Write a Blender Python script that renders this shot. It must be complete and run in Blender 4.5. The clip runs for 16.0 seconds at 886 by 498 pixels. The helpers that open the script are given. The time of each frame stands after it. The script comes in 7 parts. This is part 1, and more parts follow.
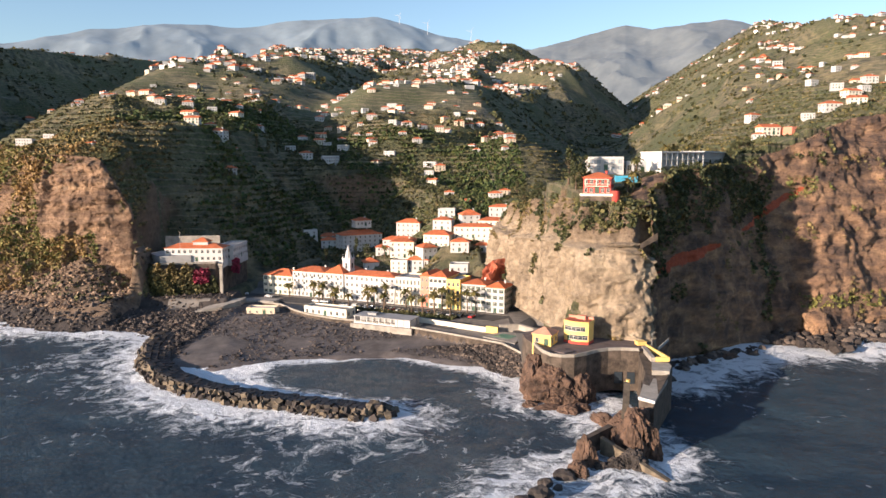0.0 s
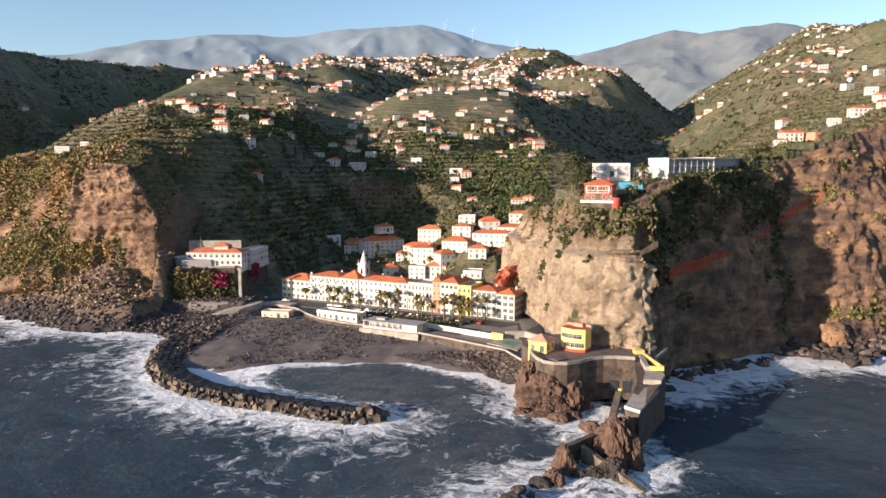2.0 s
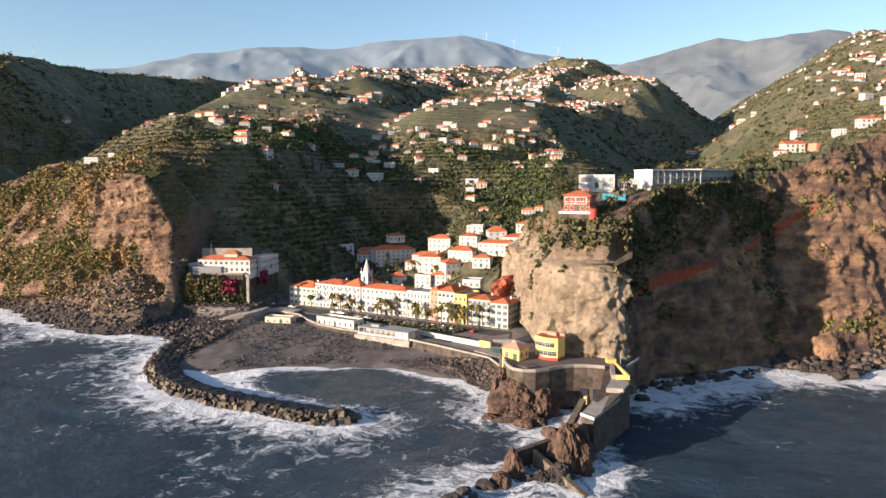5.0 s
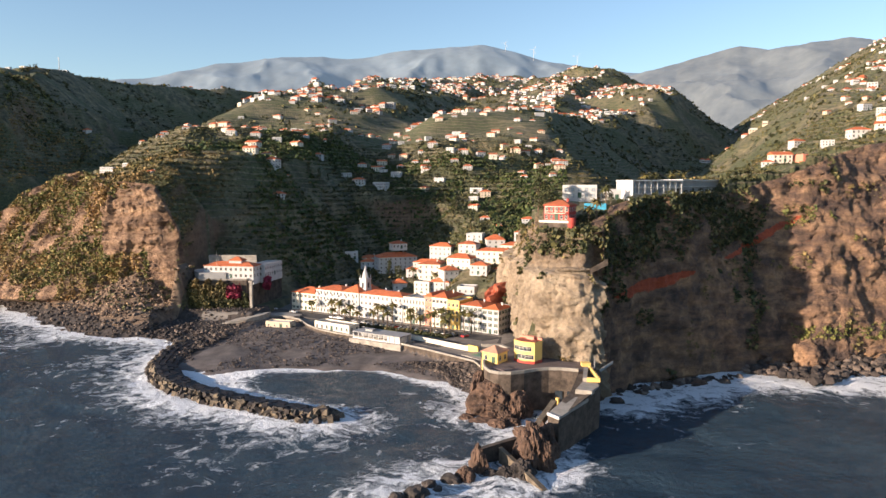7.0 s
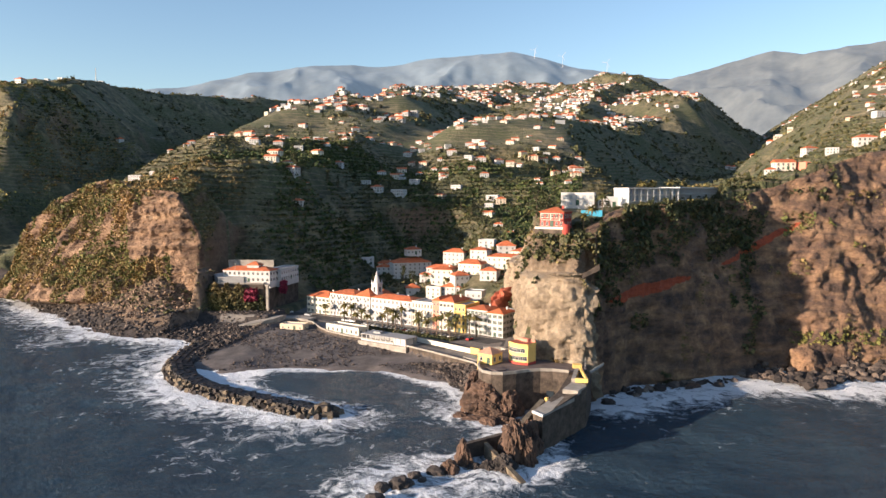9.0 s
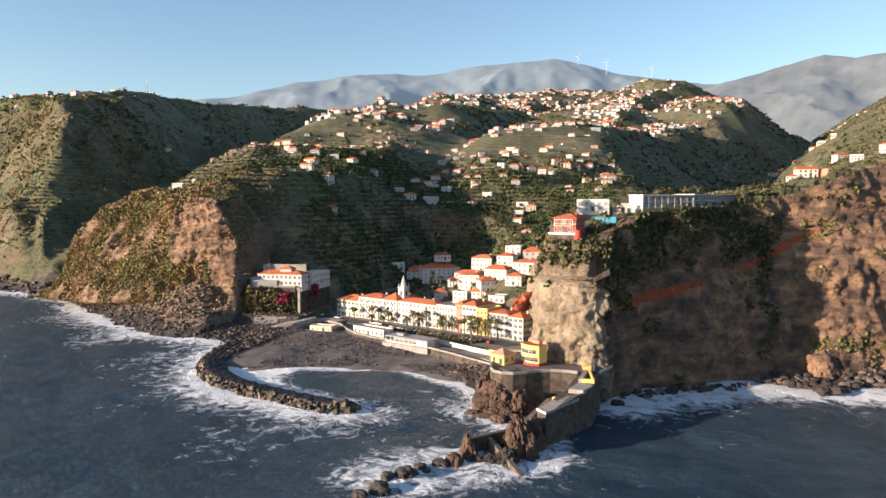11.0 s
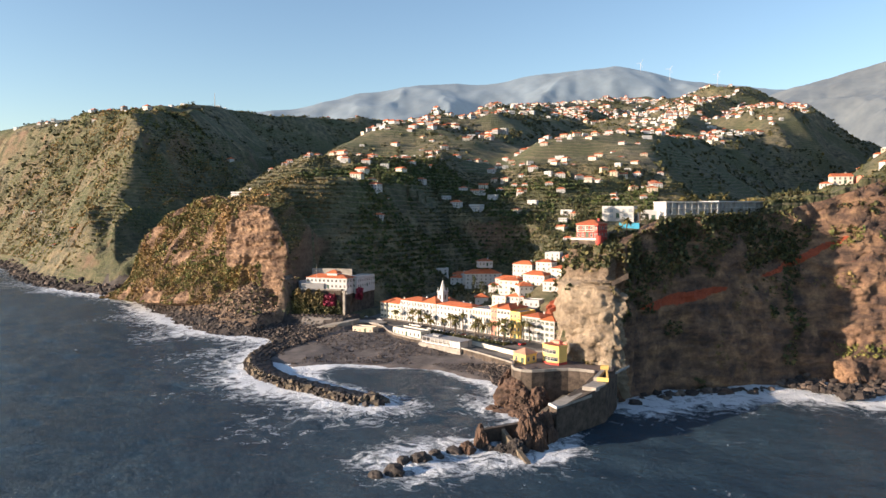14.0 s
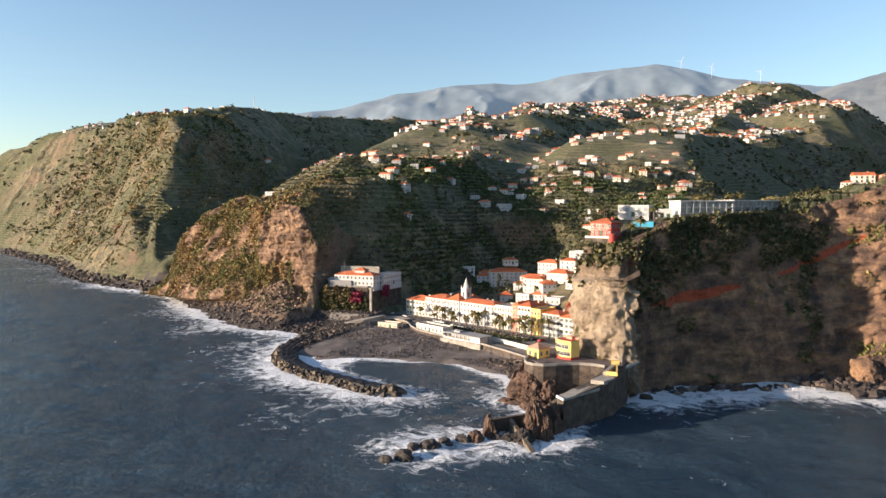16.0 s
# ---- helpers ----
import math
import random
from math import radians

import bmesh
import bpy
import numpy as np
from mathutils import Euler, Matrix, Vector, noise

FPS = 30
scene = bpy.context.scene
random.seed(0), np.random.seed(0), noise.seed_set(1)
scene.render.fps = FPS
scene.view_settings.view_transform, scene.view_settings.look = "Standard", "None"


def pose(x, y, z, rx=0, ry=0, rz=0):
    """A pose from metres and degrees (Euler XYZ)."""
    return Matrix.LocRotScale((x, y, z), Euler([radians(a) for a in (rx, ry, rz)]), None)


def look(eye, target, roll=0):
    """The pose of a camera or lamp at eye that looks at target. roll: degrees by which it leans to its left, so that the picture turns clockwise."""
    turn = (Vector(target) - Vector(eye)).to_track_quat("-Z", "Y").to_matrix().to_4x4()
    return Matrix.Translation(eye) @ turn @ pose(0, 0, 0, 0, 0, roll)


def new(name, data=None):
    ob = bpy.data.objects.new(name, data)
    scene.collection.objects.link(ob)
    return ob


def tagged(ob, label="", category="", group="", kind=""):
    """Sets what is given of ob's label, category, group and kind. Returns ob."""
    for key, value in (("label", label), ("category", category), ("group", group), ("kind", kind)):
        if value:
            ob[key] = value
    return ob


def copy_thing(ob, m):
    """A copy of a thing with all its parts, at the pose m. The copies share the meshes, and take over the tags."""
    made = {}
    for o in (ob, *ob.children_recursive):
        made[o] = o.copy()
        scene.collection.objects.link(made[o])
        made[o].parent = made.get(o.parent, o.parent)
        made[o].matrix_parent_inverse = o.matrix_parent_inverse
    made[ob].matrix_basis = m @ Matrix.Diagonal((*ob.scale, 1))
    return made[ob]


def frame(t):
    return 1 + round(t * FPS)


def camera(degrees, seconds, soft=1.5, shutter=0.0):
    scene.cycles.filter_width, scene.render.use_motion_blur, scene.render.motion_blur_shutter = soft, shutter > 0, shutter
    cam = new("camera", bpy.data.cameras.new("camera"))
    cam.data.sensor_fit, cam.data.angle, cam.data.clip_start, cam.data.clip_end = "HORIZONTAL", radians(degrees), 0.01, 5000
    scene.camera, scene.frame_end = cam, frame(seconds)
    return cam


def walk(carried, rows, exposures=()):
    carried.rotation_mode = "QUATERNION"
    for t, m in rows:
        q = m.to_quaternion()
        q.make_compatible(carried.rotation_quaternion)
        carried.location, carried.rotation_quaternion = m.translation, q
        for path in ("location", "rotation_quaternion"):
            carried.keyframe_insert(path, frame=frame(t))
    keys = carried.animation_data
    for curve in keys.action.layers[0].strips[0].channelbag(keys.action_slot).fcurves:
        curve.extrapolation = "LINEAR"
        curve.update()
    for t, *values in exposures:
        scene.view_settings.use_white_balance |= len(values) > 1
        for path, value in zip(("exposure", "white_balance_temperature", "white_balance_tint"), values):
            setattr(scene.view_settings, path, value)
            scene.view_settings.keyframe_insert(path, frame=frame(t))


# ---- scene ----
cam = camera(63.91, 16.0)

PATH = [
    (0, pose(0.00, 0.00, 70.34, 82.98, 0.06, -0.00)),
    (0.5, pose(3.96, -0.11, 70.39, 83.09, 0.06, 0.95)),
    (1, pose(7.78, -0.21, 70.41, 83.21, 0.06, 1.85)),
    (1.5, pose(11.62, -0.47, 70.31, 83.37, 0.05, 2.78)),
    (2, pose(15.57, -0.82, 70.25, 83.52, 0.07, 3.74)),
    (2.5, pose(19.12, -1.26, 70.30, 83.66, 0.10, 4.56)),
    (3, pose(22.77, -1.78, 70.51, 83.81, 0.15, 5.40)),
    (3.5, pose(26.73, -1.88, 70.65, 83.90, 0.18, 6.12)),
    (4, pose(30.36, -2.44, 70.61, 84.02, 0.11, 6.57)),
    (6.5, pose(47.51, -11.79, 71.34, 84.78, -0.04, 8.41)),
    (7, pose(51.10, -13.84, 71.45, 84.96, -0.06, 8.93)),
    (7.5, pose(54.43, -16.04, 71.56, 85.09, -0.04, 9.45)),
    (8, pose(57.64, -17.98, 71.58, 85.24, -0.02, 10.01)),
    (8.5, pose(60.91, -20.14, 71.67, 85.38, -0.03, 10.62)),
    (9, pose(63.94, -22.03, 71.85, 85.49, -0.03, 11.39)),
    (11.5, pose(78.93, -31.98, 71.54, 86.20, -0.04, 15.78)),
    (12, pose(81.71, -33.94, 71.53, 86.28, -0.04, 16.60)),
    (12.5, pose(84.70, -35.44, 71.55, 86.38, -0.02, 17.37)),
    (13, pose(87.43, -37.06, 71.32, 86.52, -0.01, 18.14)),
    (13.5, pose(90.05, -38.88, 71.07, 86.64, -0.03, 18.91)),
    (14, pose(92.95, -40.62, 70.81, 86.78, -0.04, 19.86)),
    (14.5, pose(95.70, -42.01, 70.57, 86.84, -0.06, 20.72)),
    (15, pose(98.54, -43.36, 70.51, 86.82, -0.04, 21.59)),
    (15.5, pose(101.27, -44.69, 70.46, 86.79, -0.05, 22.33)),
    (16, pose(104.16, -46.31, 70.38, 86.77, -0.03, 22.94)),
]
walk(cam, PATH, [(0, 1.11, 6350, 15), (16, 1.17, 6470, 13)])

# ---- light: low evening sun from the sea side, clear sky ----
SUN_TO = Vector((-0.79, -0.57, 0.198)).normalized()
world = bpy.data.worlds.new("sky")
scene.world = world
world.use_nodes = True
wn = world.node_tree
wn.nodes.clear()
sky = wn.nodes.new("ShaderNodeTexSky")
sky.sky_type, sky.sun_disc = "NISHITA", False
sky.sun_elevation = math.asin(SUN_TO.z)
sky.sun_rotation = math.atan2(SUN_TO.x, SUN_TO.y)
sky.altitude, sky.air_density, sky.dust_density, sky.ozone_density = 60, 1.0, 0.5, 2.0
bg = wn.nodes.new("ShaderNodeBackground")
bg.inputs["Strength"].default_value = 0.105
wo = wn.nodes.new("ShaderNodeOutputWorld")
wn.links.new(sky.outputs[0], bg.inputs["Color"])
wn.links.new(bg.outputs[0], wo.inputs["Surface"])
sun = new("sun", bpy.data.lights.new("sun", "SUN"))
sun.data.energy, sun.data.angle, sun.data.color = 5.0, radians(0.6), (1.0, 0.80, 0.60)
sun.matrix_world = look(SUN_TO * 900, (0, 0, 0))

# ---- relief: smooth noise, ridges and the coast ----
def lattice(ix, iy, iz):
    n = (ix * 374761393 + iy * 668265263 + iz * 2147483647) & 0xFFFFFFFF
    n = ((n ^ (n >> 13)) * 1274126177) & 0xFFFFFFFF
    return ((n ^ (n >> 16)) & 0xFFFF) / 32767.5 - 1.0


def vnoise(x, y, z):
    """Value noise, -1 to 1, for arrays."""
    x, y, z = np.broadcast_arrays(np.asarray(x, float), np.asarray(y, float), np.asarray(z, float))
    ix, iy, iz = np.floor(x).astype(np.int64), np.floor(y).astype(np.int64), np.floor(z).astype(np.int64)
    fx, fy, fz = x - ix, y - iy, z - iz
    fx, fy, fz = fx * fx * (3 - 2 * fx), fy * fy * (3 - 2 * fy), fz * fz * (3 - 2 * fz)
    out = 0
    for a, wx in ((0, 1 - fx), (1, fx)):
        for b, wy in ((0, 1 - fy), (1, fy)):
            for c, wz in ((0, 1 - fz), (1, fz)):
                out = out + wx * wy * wz * lattice(ix + a, iy + b, iz + c)
    return out


def fbm(x, y, z=0.0, scale=1.0, octaves=4, gain=0.5):
    s, amp, total = 0, 1.0, 0.0
    for k in range(octaves):
        f = scale * 2.03 ** k
        s = s + amp * vnoise(np.asarray(x) * f + 17.3 * k, np.asarray(y) * f - 9.1 * k, np.asarray(z) * f + 5.7 * k)
        total += amp
        amp *= gain
    return s / total


# crest lines: (x, y, z) points; drop on the left and on the right side: gentle slope, its width, steep slope
RIDGES = [
    # headland spine running up from the western point
    ([(-198, 370, 73), (-199, 395, 84), (-195, 425, 96), (-222, 480, 109), (-278, 600, 132), (-290, 690, 145)], (0.34, 30, 0.66), (0.22, 105, 0.78)),
    ([(-290, 690, 145), (-300, 760, 160), (-318, 900, 190), (-335, 1200, 250), (-270, 1825, 345), (-150, 2350, 425), (-60, 2620, 470)],
     (0.34, 30, 0.66), (0.20, 150, 0.5)),
    # middle spur above the town
    ([(8, 400, 28), (18, 430, 40), (2, 500, 64), (-14, 545, 80), (-30, 600, 95), (-44, 650, 106)], (0.45, 30, 0.62), (0.45, 20, 0.6)),
    ([(-44, 650, 107), (-42, 760, 131), (-30, 900, 160), (0, 1505, 262), (25, 1891, 334), (170, 2353, 450), (180, 2620, 420)], (0.14, 90, 0.50), (0.03, 60, 0.62)),
    ([(66, 686, 104), (44, 750, 124), (28, 881, 160), (92, 1132, 186), (154, 1330, 202), (235, 1455, 214), (300, 1570, 256), (317, 1691, 299), (300, 2146, 361), (170, 2353, 446)],
     (0.10, 140, 0.4), (0.55, 10, 0.95)),
    # eastern hill behind the hotel
    ([(150, 345, 80), (188, 368, 90), (232, 430, 108), (268, 510, 126), (352, 750, 142), (440, 1000, 200), (560, 1204, 252),
      (760, 1700, 366), (1000, 2300, 500)], (0.20, 30, 0.62), (0.10, 400, 0.3)),
    # rock with the hotel
    ([(50, 246, 58), (58, 290, 60), (52, 345, 55), (50, 400, 48), (46, 470, 52)], (0.1, 8, 1.1), (0.1, 25, 0.9)),
    ([(51, 243, 58.5), (60, 258, 64.5), (82, 263, 67.5), (112, 296, 69.5), (152, 348, 80)], (0.06, 34, 0.8), (0.03, 30, 1.0)),
    # western coast range
    ([(-550, 700, 196), (-580, 760, 204), (-700, 1000, 246), (-868, 1211, 280), (-790, 1500, 296), (-600, 2000, 350), (-420, 2600, 450)],
     (0.10, 200, 0.25), (0.80, 25, 0.92)),
    ([(-552, 690, 196), (-537, 645, 170), (-486, 562, 106), (-408, 472, 48), (-358, 414, 2)], (0.70, 400, 0.75), (1.05, 12, 1.15)),
    ([(-552, 690, 190), (-640, 690, 186), (-725, 710, 190), (-876, 755, 200), (-950, 790, 198), (-1020, 806, 168), (-1100, 840, 148), (-1250, 900, 140), (-1450, 1000, 130)], (0.55, 60, 0.80), (0.35, 40, 0.85)),
]
# shore line, west to east; the land lies to its left
COAST = [(-3500, 1500), (-1900, 985), (-1005, 732), (-820, 640), (-684, 579), (-560, 490), (-472, 443), (-400, 422), (-352, 412), (-276, 362), (-225, 325),
         (-176, 296), (-147, 290), (-127, 291), (-117, 279), (-112, 262), (-104, 247), (-92, 238), (-78, 234), (-60, 246), (-40, 250), (-22, 256), (0, 246), (18, 234), (30, 226), (44, 222), (66, 218),
         (72, 232), (84, 250), (107, 267), (134, 284), (160, 292), (184, 302), (240, 318), (330, 330), (500, 300), (900, 200), (2600, -300)]


# stream through the village: x, y, z, half width of its floor
STREAM = [(-46, 335, 3.6, 34), (-46, 372, 8.0, 33), (-49, 410, 15, 30), (-52, 440, 20, 26), (-60, 490, 33, 15), (-68, 545, 58, 8)]
# upper edge of the rock point and the eastern cliff; the land lies to its left
ROCK_EDGE = [(46, 402), (34, 366), (36, 338), (42, 304), (43, 272), (44, 250), (48, 239), (57, 232), (66, 231), (71, 239), (81, 254), (102, 271), (123, 297), (144, 307), (164, 315),
             (188, 330), (235, 346), (320, 374), (520, 382)]
# sea wall of the promenade
SEAWALL = [(-150, 306), (-128, 318), (-106, 326), (-88, 332), (-75, 325), (-66, 312), (-58, 303), (-46, 295), (-19, 283), (1, 269), (22, 253), (30, 234), (34, 222)]
# upper edge of the headland's cut face, west to east
HEAD_EDGE = [(-352, 424, 6), (-330, 412, 30), (-305, 402, 56), (-272, 404, 77), (-252, 404, 80), (-230, 385, 78), (-207, 363, 74.5), (-190, 357, 73.5), (-172, 356, 72), (-166, 353.5, 64.5),
             (-160, 352, 54), (-153.5, 350.5, 43), (-152, 350.3, 29), (-147, 350.5, 18), (-142, 352, 10)]
# local hollows and rises of the hills: x, y, height, radius
KNOLLS = [(39, 511, -18, 50), (-10, 530, -8, 45), (-41, 623, -7, 60), (-87, 552, -6, 45), (-142, 525, 12, 40), (-137, 430, 7, 28), (-310, 680, -16, 70), (-243, 765, -13, 70),
          (-169, 764, -8, 70), (329, 750, -18, 90), (294, 2146, -15, 150), (-172, 374, 7, 22), (-247, 452, -8, 26), (-80, 470, -8, 30)]
# foot of the western valley side, from the headland's corner up the stream
TOWN_FOOT = [(-168, 290), (-152, 310), (-138, 328), (-137, 352), (-118, 367), (-103, 384), (-84, 420), (-70, 470), (-62, 520)]


def crest_height(X, Y, pts, left, right):
    best = np.full(X.shape, -1e3)
    for (x0, y0, z0), (x1, y1, z1) in zip(pts[:-1], pts[1:]):
        dx, dy = x1 - x0, y1 - y0
        t = np.clip(((X - x0) * dx + (Y - y0) * dy) / (dx * dx + dy * dy), 0, 1)
        ox, oy = X - (x0 + t * dx), Y - (y0 + t * dy)
        d = np.hypot(ox, oy)
        side = smooth((dx * oy - dy * ox) / (math.hypot(dx, dy) * (d + 4)), -0.45, 0.45)
        g, w, s = (side * a + (1 - side) * b for a, b in zip(left, right))
        best = np.maximum(best, z0 + t * (z1 - z0) - g * np.minimum(d, w) - s * np.maximum(d - w, 0))
    return best


def shore_distance(X, Y, line=None):
    """Signed distance from the shore line (or another line), positive on its left."""
    best, sign = np.full(X.shape, 1e9), np.ones(X.shape)
    line = COAST if line is None else line
    for (x0, y0), (x1, y1) in zip(line[:-1], line[1:]):
        dx, dy = x1 - x0, y1 - y0
        t = np.clip(((X - x0) * dx + (Y - y0) * dy) / (dx * dx + dy * dy), 0, 1)
        ox, oy = X - (x0 + t * dx), Y - (y0 + t * dy)
        d = np.hypot(ox, oy)
        near = d < best - 1e-6
        sign = np.where(near, np.sign(dx * oy - dy * ox + 1e-9), sign)
        best = np.where(near, d, best)
    return best * sign


def edge_height(X, Y, line):
    """Signed distance from a line (positive on its left) and the line's height at the nearest point."""
    best, sign, z = np.full(X.shape, 1e9), np.ones(X.shape), np.zeros(X.shape)
    for (x0, y0, z0), (x1, y1, z1) in zip(line[:-1], line[1:]):
        dx, dy = x1 - x0, y1 - y0
        t = np.clip(((X - x0) * dx + (Y - y0) * dy) / (dx * dx + dy * dy), 0, 1)
        ox, oy = X - (x0 + t * dx), Y - (y0 + t * dy)
        d = np.hypot(ox, oy)
        near = d < best - 1e-6
        sign = np.where(near, np.sign(dx * oy - dy * ox + 1e-9), sign)
        z = np.where(near, z0 + t * (z1 - z0), z)
        best = np.where(near, d, best)
    return best * sign, z


def smooth(a, lo, hi):
    a = np.clip((a - lo) / (hi - lo), 0, 1)
    return a * a * (3 - 2 * a)


def ground_height(X, Y, fine=True):
    """Height of the land at X, Y (arrays)."""
    X, Y = np.asarray(X, float), np.asarray(Y, float)
    wx = X + 14 * fbm(X, Y, 3, 1 / 130, 3)
    wy = Y + 14 * fbm(X, Y, 8, 1 / 130, 3)
    k = 4.0
    hs = [crest_height(wx, wy, *r) for r in RIDGES]
    top = np.maximum.reduce(hs)
    h = top + k * np.log(sum(np.exp((a - top) / k) for a in hs)) - 2.0
    # valley floors climb inland
    floor = 4.2 + 0.10 * np.maximum(Y - 372 + 0.43 * (X + 91), 0)
    h = np.maximum(h, floor) + 3 * np.exp(-np.abs(h - floor) / 5)
    far = smooth(Y, 380, 800)
    gully = 1 - np.abs(fbm(X + 0.35 * Y, Y * 0.45, 3, 1 / 120, 3)) * 2.2
    h = h + (2.2 + 9 * far) * fbm(X, Y, 1, 1 / 85, 4) * smooth(h, 8, 30) + (16 - 11 * smooth(-X, 380, 480)) * far * (gully - 0.55) * smooth(h, 60, 110)
    # gullied spurs of the western coast
    spur = 0.42 - 2.0 * np.abs(fbm(X * 0.9 + 0.5 * Y, Y * 0.5, 5, 1 / 85, 3))
    h = h + smooth(-X, 395, 450) * smooth(h, 12, 60) * (1 - smooth(h, 150, 185)) * (30 * spur + 13 * (0.4 - 2 * np.abs(fbm(X + 0.4 * Y, Y * 0.6, 9, 1 / 36, 2))) + 6 * fbm(X, Y, 6, 1 / 18, 3))
    for kx, ky, kz, kr in KNOLLS:
        h = h + kz * np.exp(-((X - kx) ** 2 + (Y - ky) ** 2) / kr ** 2)
    # steep valley side behind the villa and the west end of the village
    dv = shore_distance(X, Y, TOWN_FOOT) + 3.0 * fbm(X, Y, 7, 1 / 22, 3)
    up = np.where(dv > 0, dv * (1.15 + 1.9 * (1 - smooth(Y, 352, 392))), 0)
    h = np.where((dv < 190) & (dv > -80) & (Y < 560) & (X < -40), np.minimum(h, np.maximum(floor + 3, 0) + up + 200 * smooth(Y, 470, 550)), h)
    # the village lies in the mouth of the stream valley
    bowl = np.full(X.shape, 1e3)
    for (x0, y0, z0, w0), (x1, y1, z1, w1) in zip(STREAM[:-1], STREAM[1:]):
        dx, dy = x1 - x0, y1 - y0
        t = np.clip(((X - x0) * dx + (Y - y0) * dy) / (dx * dx + dy * dy), 0, 1)
        ox, oy = X - x0 - t * dx, Y - y0 - t * dy
        out = np.maximum(np.hypot(ox, oy) - w0 - t * (w1 - w0), 0)
        bowl = np.minimum(bowl, z0 + t * (z1 - z0) + out * np.where(ox > 0, 0.95, 1.08))
    h = np.minimum(h, bowl + 250 * smooth(Y, 505, 570) + 200 * smooth(X, 30, 60) + 200 * smooth(-X, 150, 210) + 1.5 * fbm(X, Y, 5, 1 / 14, 2))
    behind = (Y - 356 + 0.432 * (X + 91.2)) * 0.918
    h = np.where(X > -100, np.minimum(h, 4.0 + 2.0 * np.maximum(behind - 12, 0) + 200 * smooth(X, 28, 40)), h)
    # terraced fields
    if fine:
        step = 3.4
        q = h / step + 0.5 * fbm(X, Y, 4, 1 / 60, 2)
        r = q - np.floor(q)
        saw = (smooth(r, 0.72, 1.0) - r) * step
        h = h + 1.0 * saw * smooth(h, 20, 32) * smooth(fbm(X, Y, 6, 1 / 170, 2), -0.5, -0.1) * (1 - smooth(Y, 900, 1300))
    # sea cliffs
    d = shore_distance(X, Y) + 4.0 * fbm(X, Y, 2, 1 / 26, 3)
    d = d + smooth(d, 18, 26) * (3.2 * (0.5 - 2.2 * np.abs(fbm(X, Y, 12, 1 / 17, 2))) + 1.6 * fbm(X, Y, 13, 1 / 5, 2))
    west = smooth(-X, 346, 372)
    talus = smooth(-X, 105, 150)
    town = (1 - smooth(-X, 92, 125)) * (1 - smooth(X, 28, 44))
    cliff_foot = 14 * talus * (1 - west) + 4 * west
    rise = np.where(d < 22, 0.45 * d, 0.45 * 22 + 3.4 * (d - 22))
    rise = rise * (1 - west) + west * np.where(d < 12, 0.5 * d, 6 + 1.5 * (d - 12) + 26 * fbm(X, Y, 9, 1 / 60, 4) * smooth(d, 12, 50))
    wall = shore_distance(X, Y, SEAWALL)
    shingle = np.minimum(0.3 + 0.062 * d, 2.9) + 0.25 * fbm(X, Y, 6, 1 / 5, 3) + 0.5 * fbm(X, Y, 2, 1 / 18, 2)
    rise = np.where(town > 0.02, rise * (1 - town) + town * (shingle + smooth(wall, -0.01 - 26 * smooth(-X, 84, 104), 0.01) * (np.maximum(rise, 4.0) - shingle)), rise)
    # the rock point and the eastern cliff are sheer right up to their edge
    top_land = (shore_distance(X, Y, ROCK_EDGE) > 0.5) & (X > 36) & (X < 330) & (Y < 420)
    lawn = np.interp(Y, [228, 240, 252, 258, 264, 275, 300, 330], [55.5, 57.5, 60.5, 63.5, 66.2, 67.0, 68.3, 74]) + 60 * smooth(X, 116, 140) + 0.6 * fbm(X, Y, 5, 1 / 8, 2)
    h = np.where(top_land, np.where(Y < 312, np.minimum(h, lawn), h), np.minimum(h, rise))
    # rubble bank between the root of the breakwater and the stream
    bank = smooth(X, -158, -140) * (1 - smooth(X, -92, -86)) * (1 - smooth(Y, 322, 336))
    h = np.where((bank > 0) & (d > 0), np.minimum(h, 0.5 + 0.095 * d + 0.7 * fbm(X, Y, 3, 1 / 11, 3) + 30 * (1 - bank)), h)
    h = np.where(d < 0, np.maximum(0.3 * d, -9.0), h)
    # the headland's face is cut off sheer; a cone of fallen rubble leans on it
    e, ez = edge_height(X, Y, HEAD_EDGE)
    head = (X > -356) & (X < -132) & (Y < 440)
    h = np.where(head & (e >= -0.5) & (e < 60), np.minimum(h, ez - 3.2 + 0.65 * np.maximum(e, 0) + 40 * smooth(e, 25, 60)), h)
    low = np.minimum(np.maximum(0.42 * d, -9), 9.0) + 1.2 * fbm(X, Y, 3, 1 / 9, 2)
    low = np.maximum(low, np.minimum(27 - 0.60 * np.hypot(X + 176, Y - 351) + 1.5 * fbm(X, Y, 4, 1 / 7, 3), 26))
    h = np.where(head & (e < -0.5) & (e > -110) & (X < -146), np.minimum(np.maximum(h, low), low + np.maximum(ez - 4 - low, 0) * smooth(e, -2.2, -0.5)), h)
    e = shore_distance(X, Y, ROCK_EDGE)
    foot = np.where(X > 66, -4.0, 4.4 + 0.24 * np.maximum(Y - 322, 0))
    h = np.where((e < -0.5) & (e > -60) & (X > 20) & (Y < 400), np.minimum(h, foot + 60 * smooth(e, -2.5, -0.5)), h)
    h = np.where((X > 18) & (X < 47) & (Y < 262) & (e < 0) & (h > 5), np.minimum(h, 5.0), h)
    return h

# ---- materials ----
def mat(name, rough=0.8, metal=0.0):
    m = bpy.data.materials.new(name)
    m.use_nodes = True
    b = m.node_tree.nodes["Principled BSDF"]
    b.inputs["Roughness"].default_value, b.inputs["Metallic"].default_value = rough, metal
    return m, m.node_tree, b


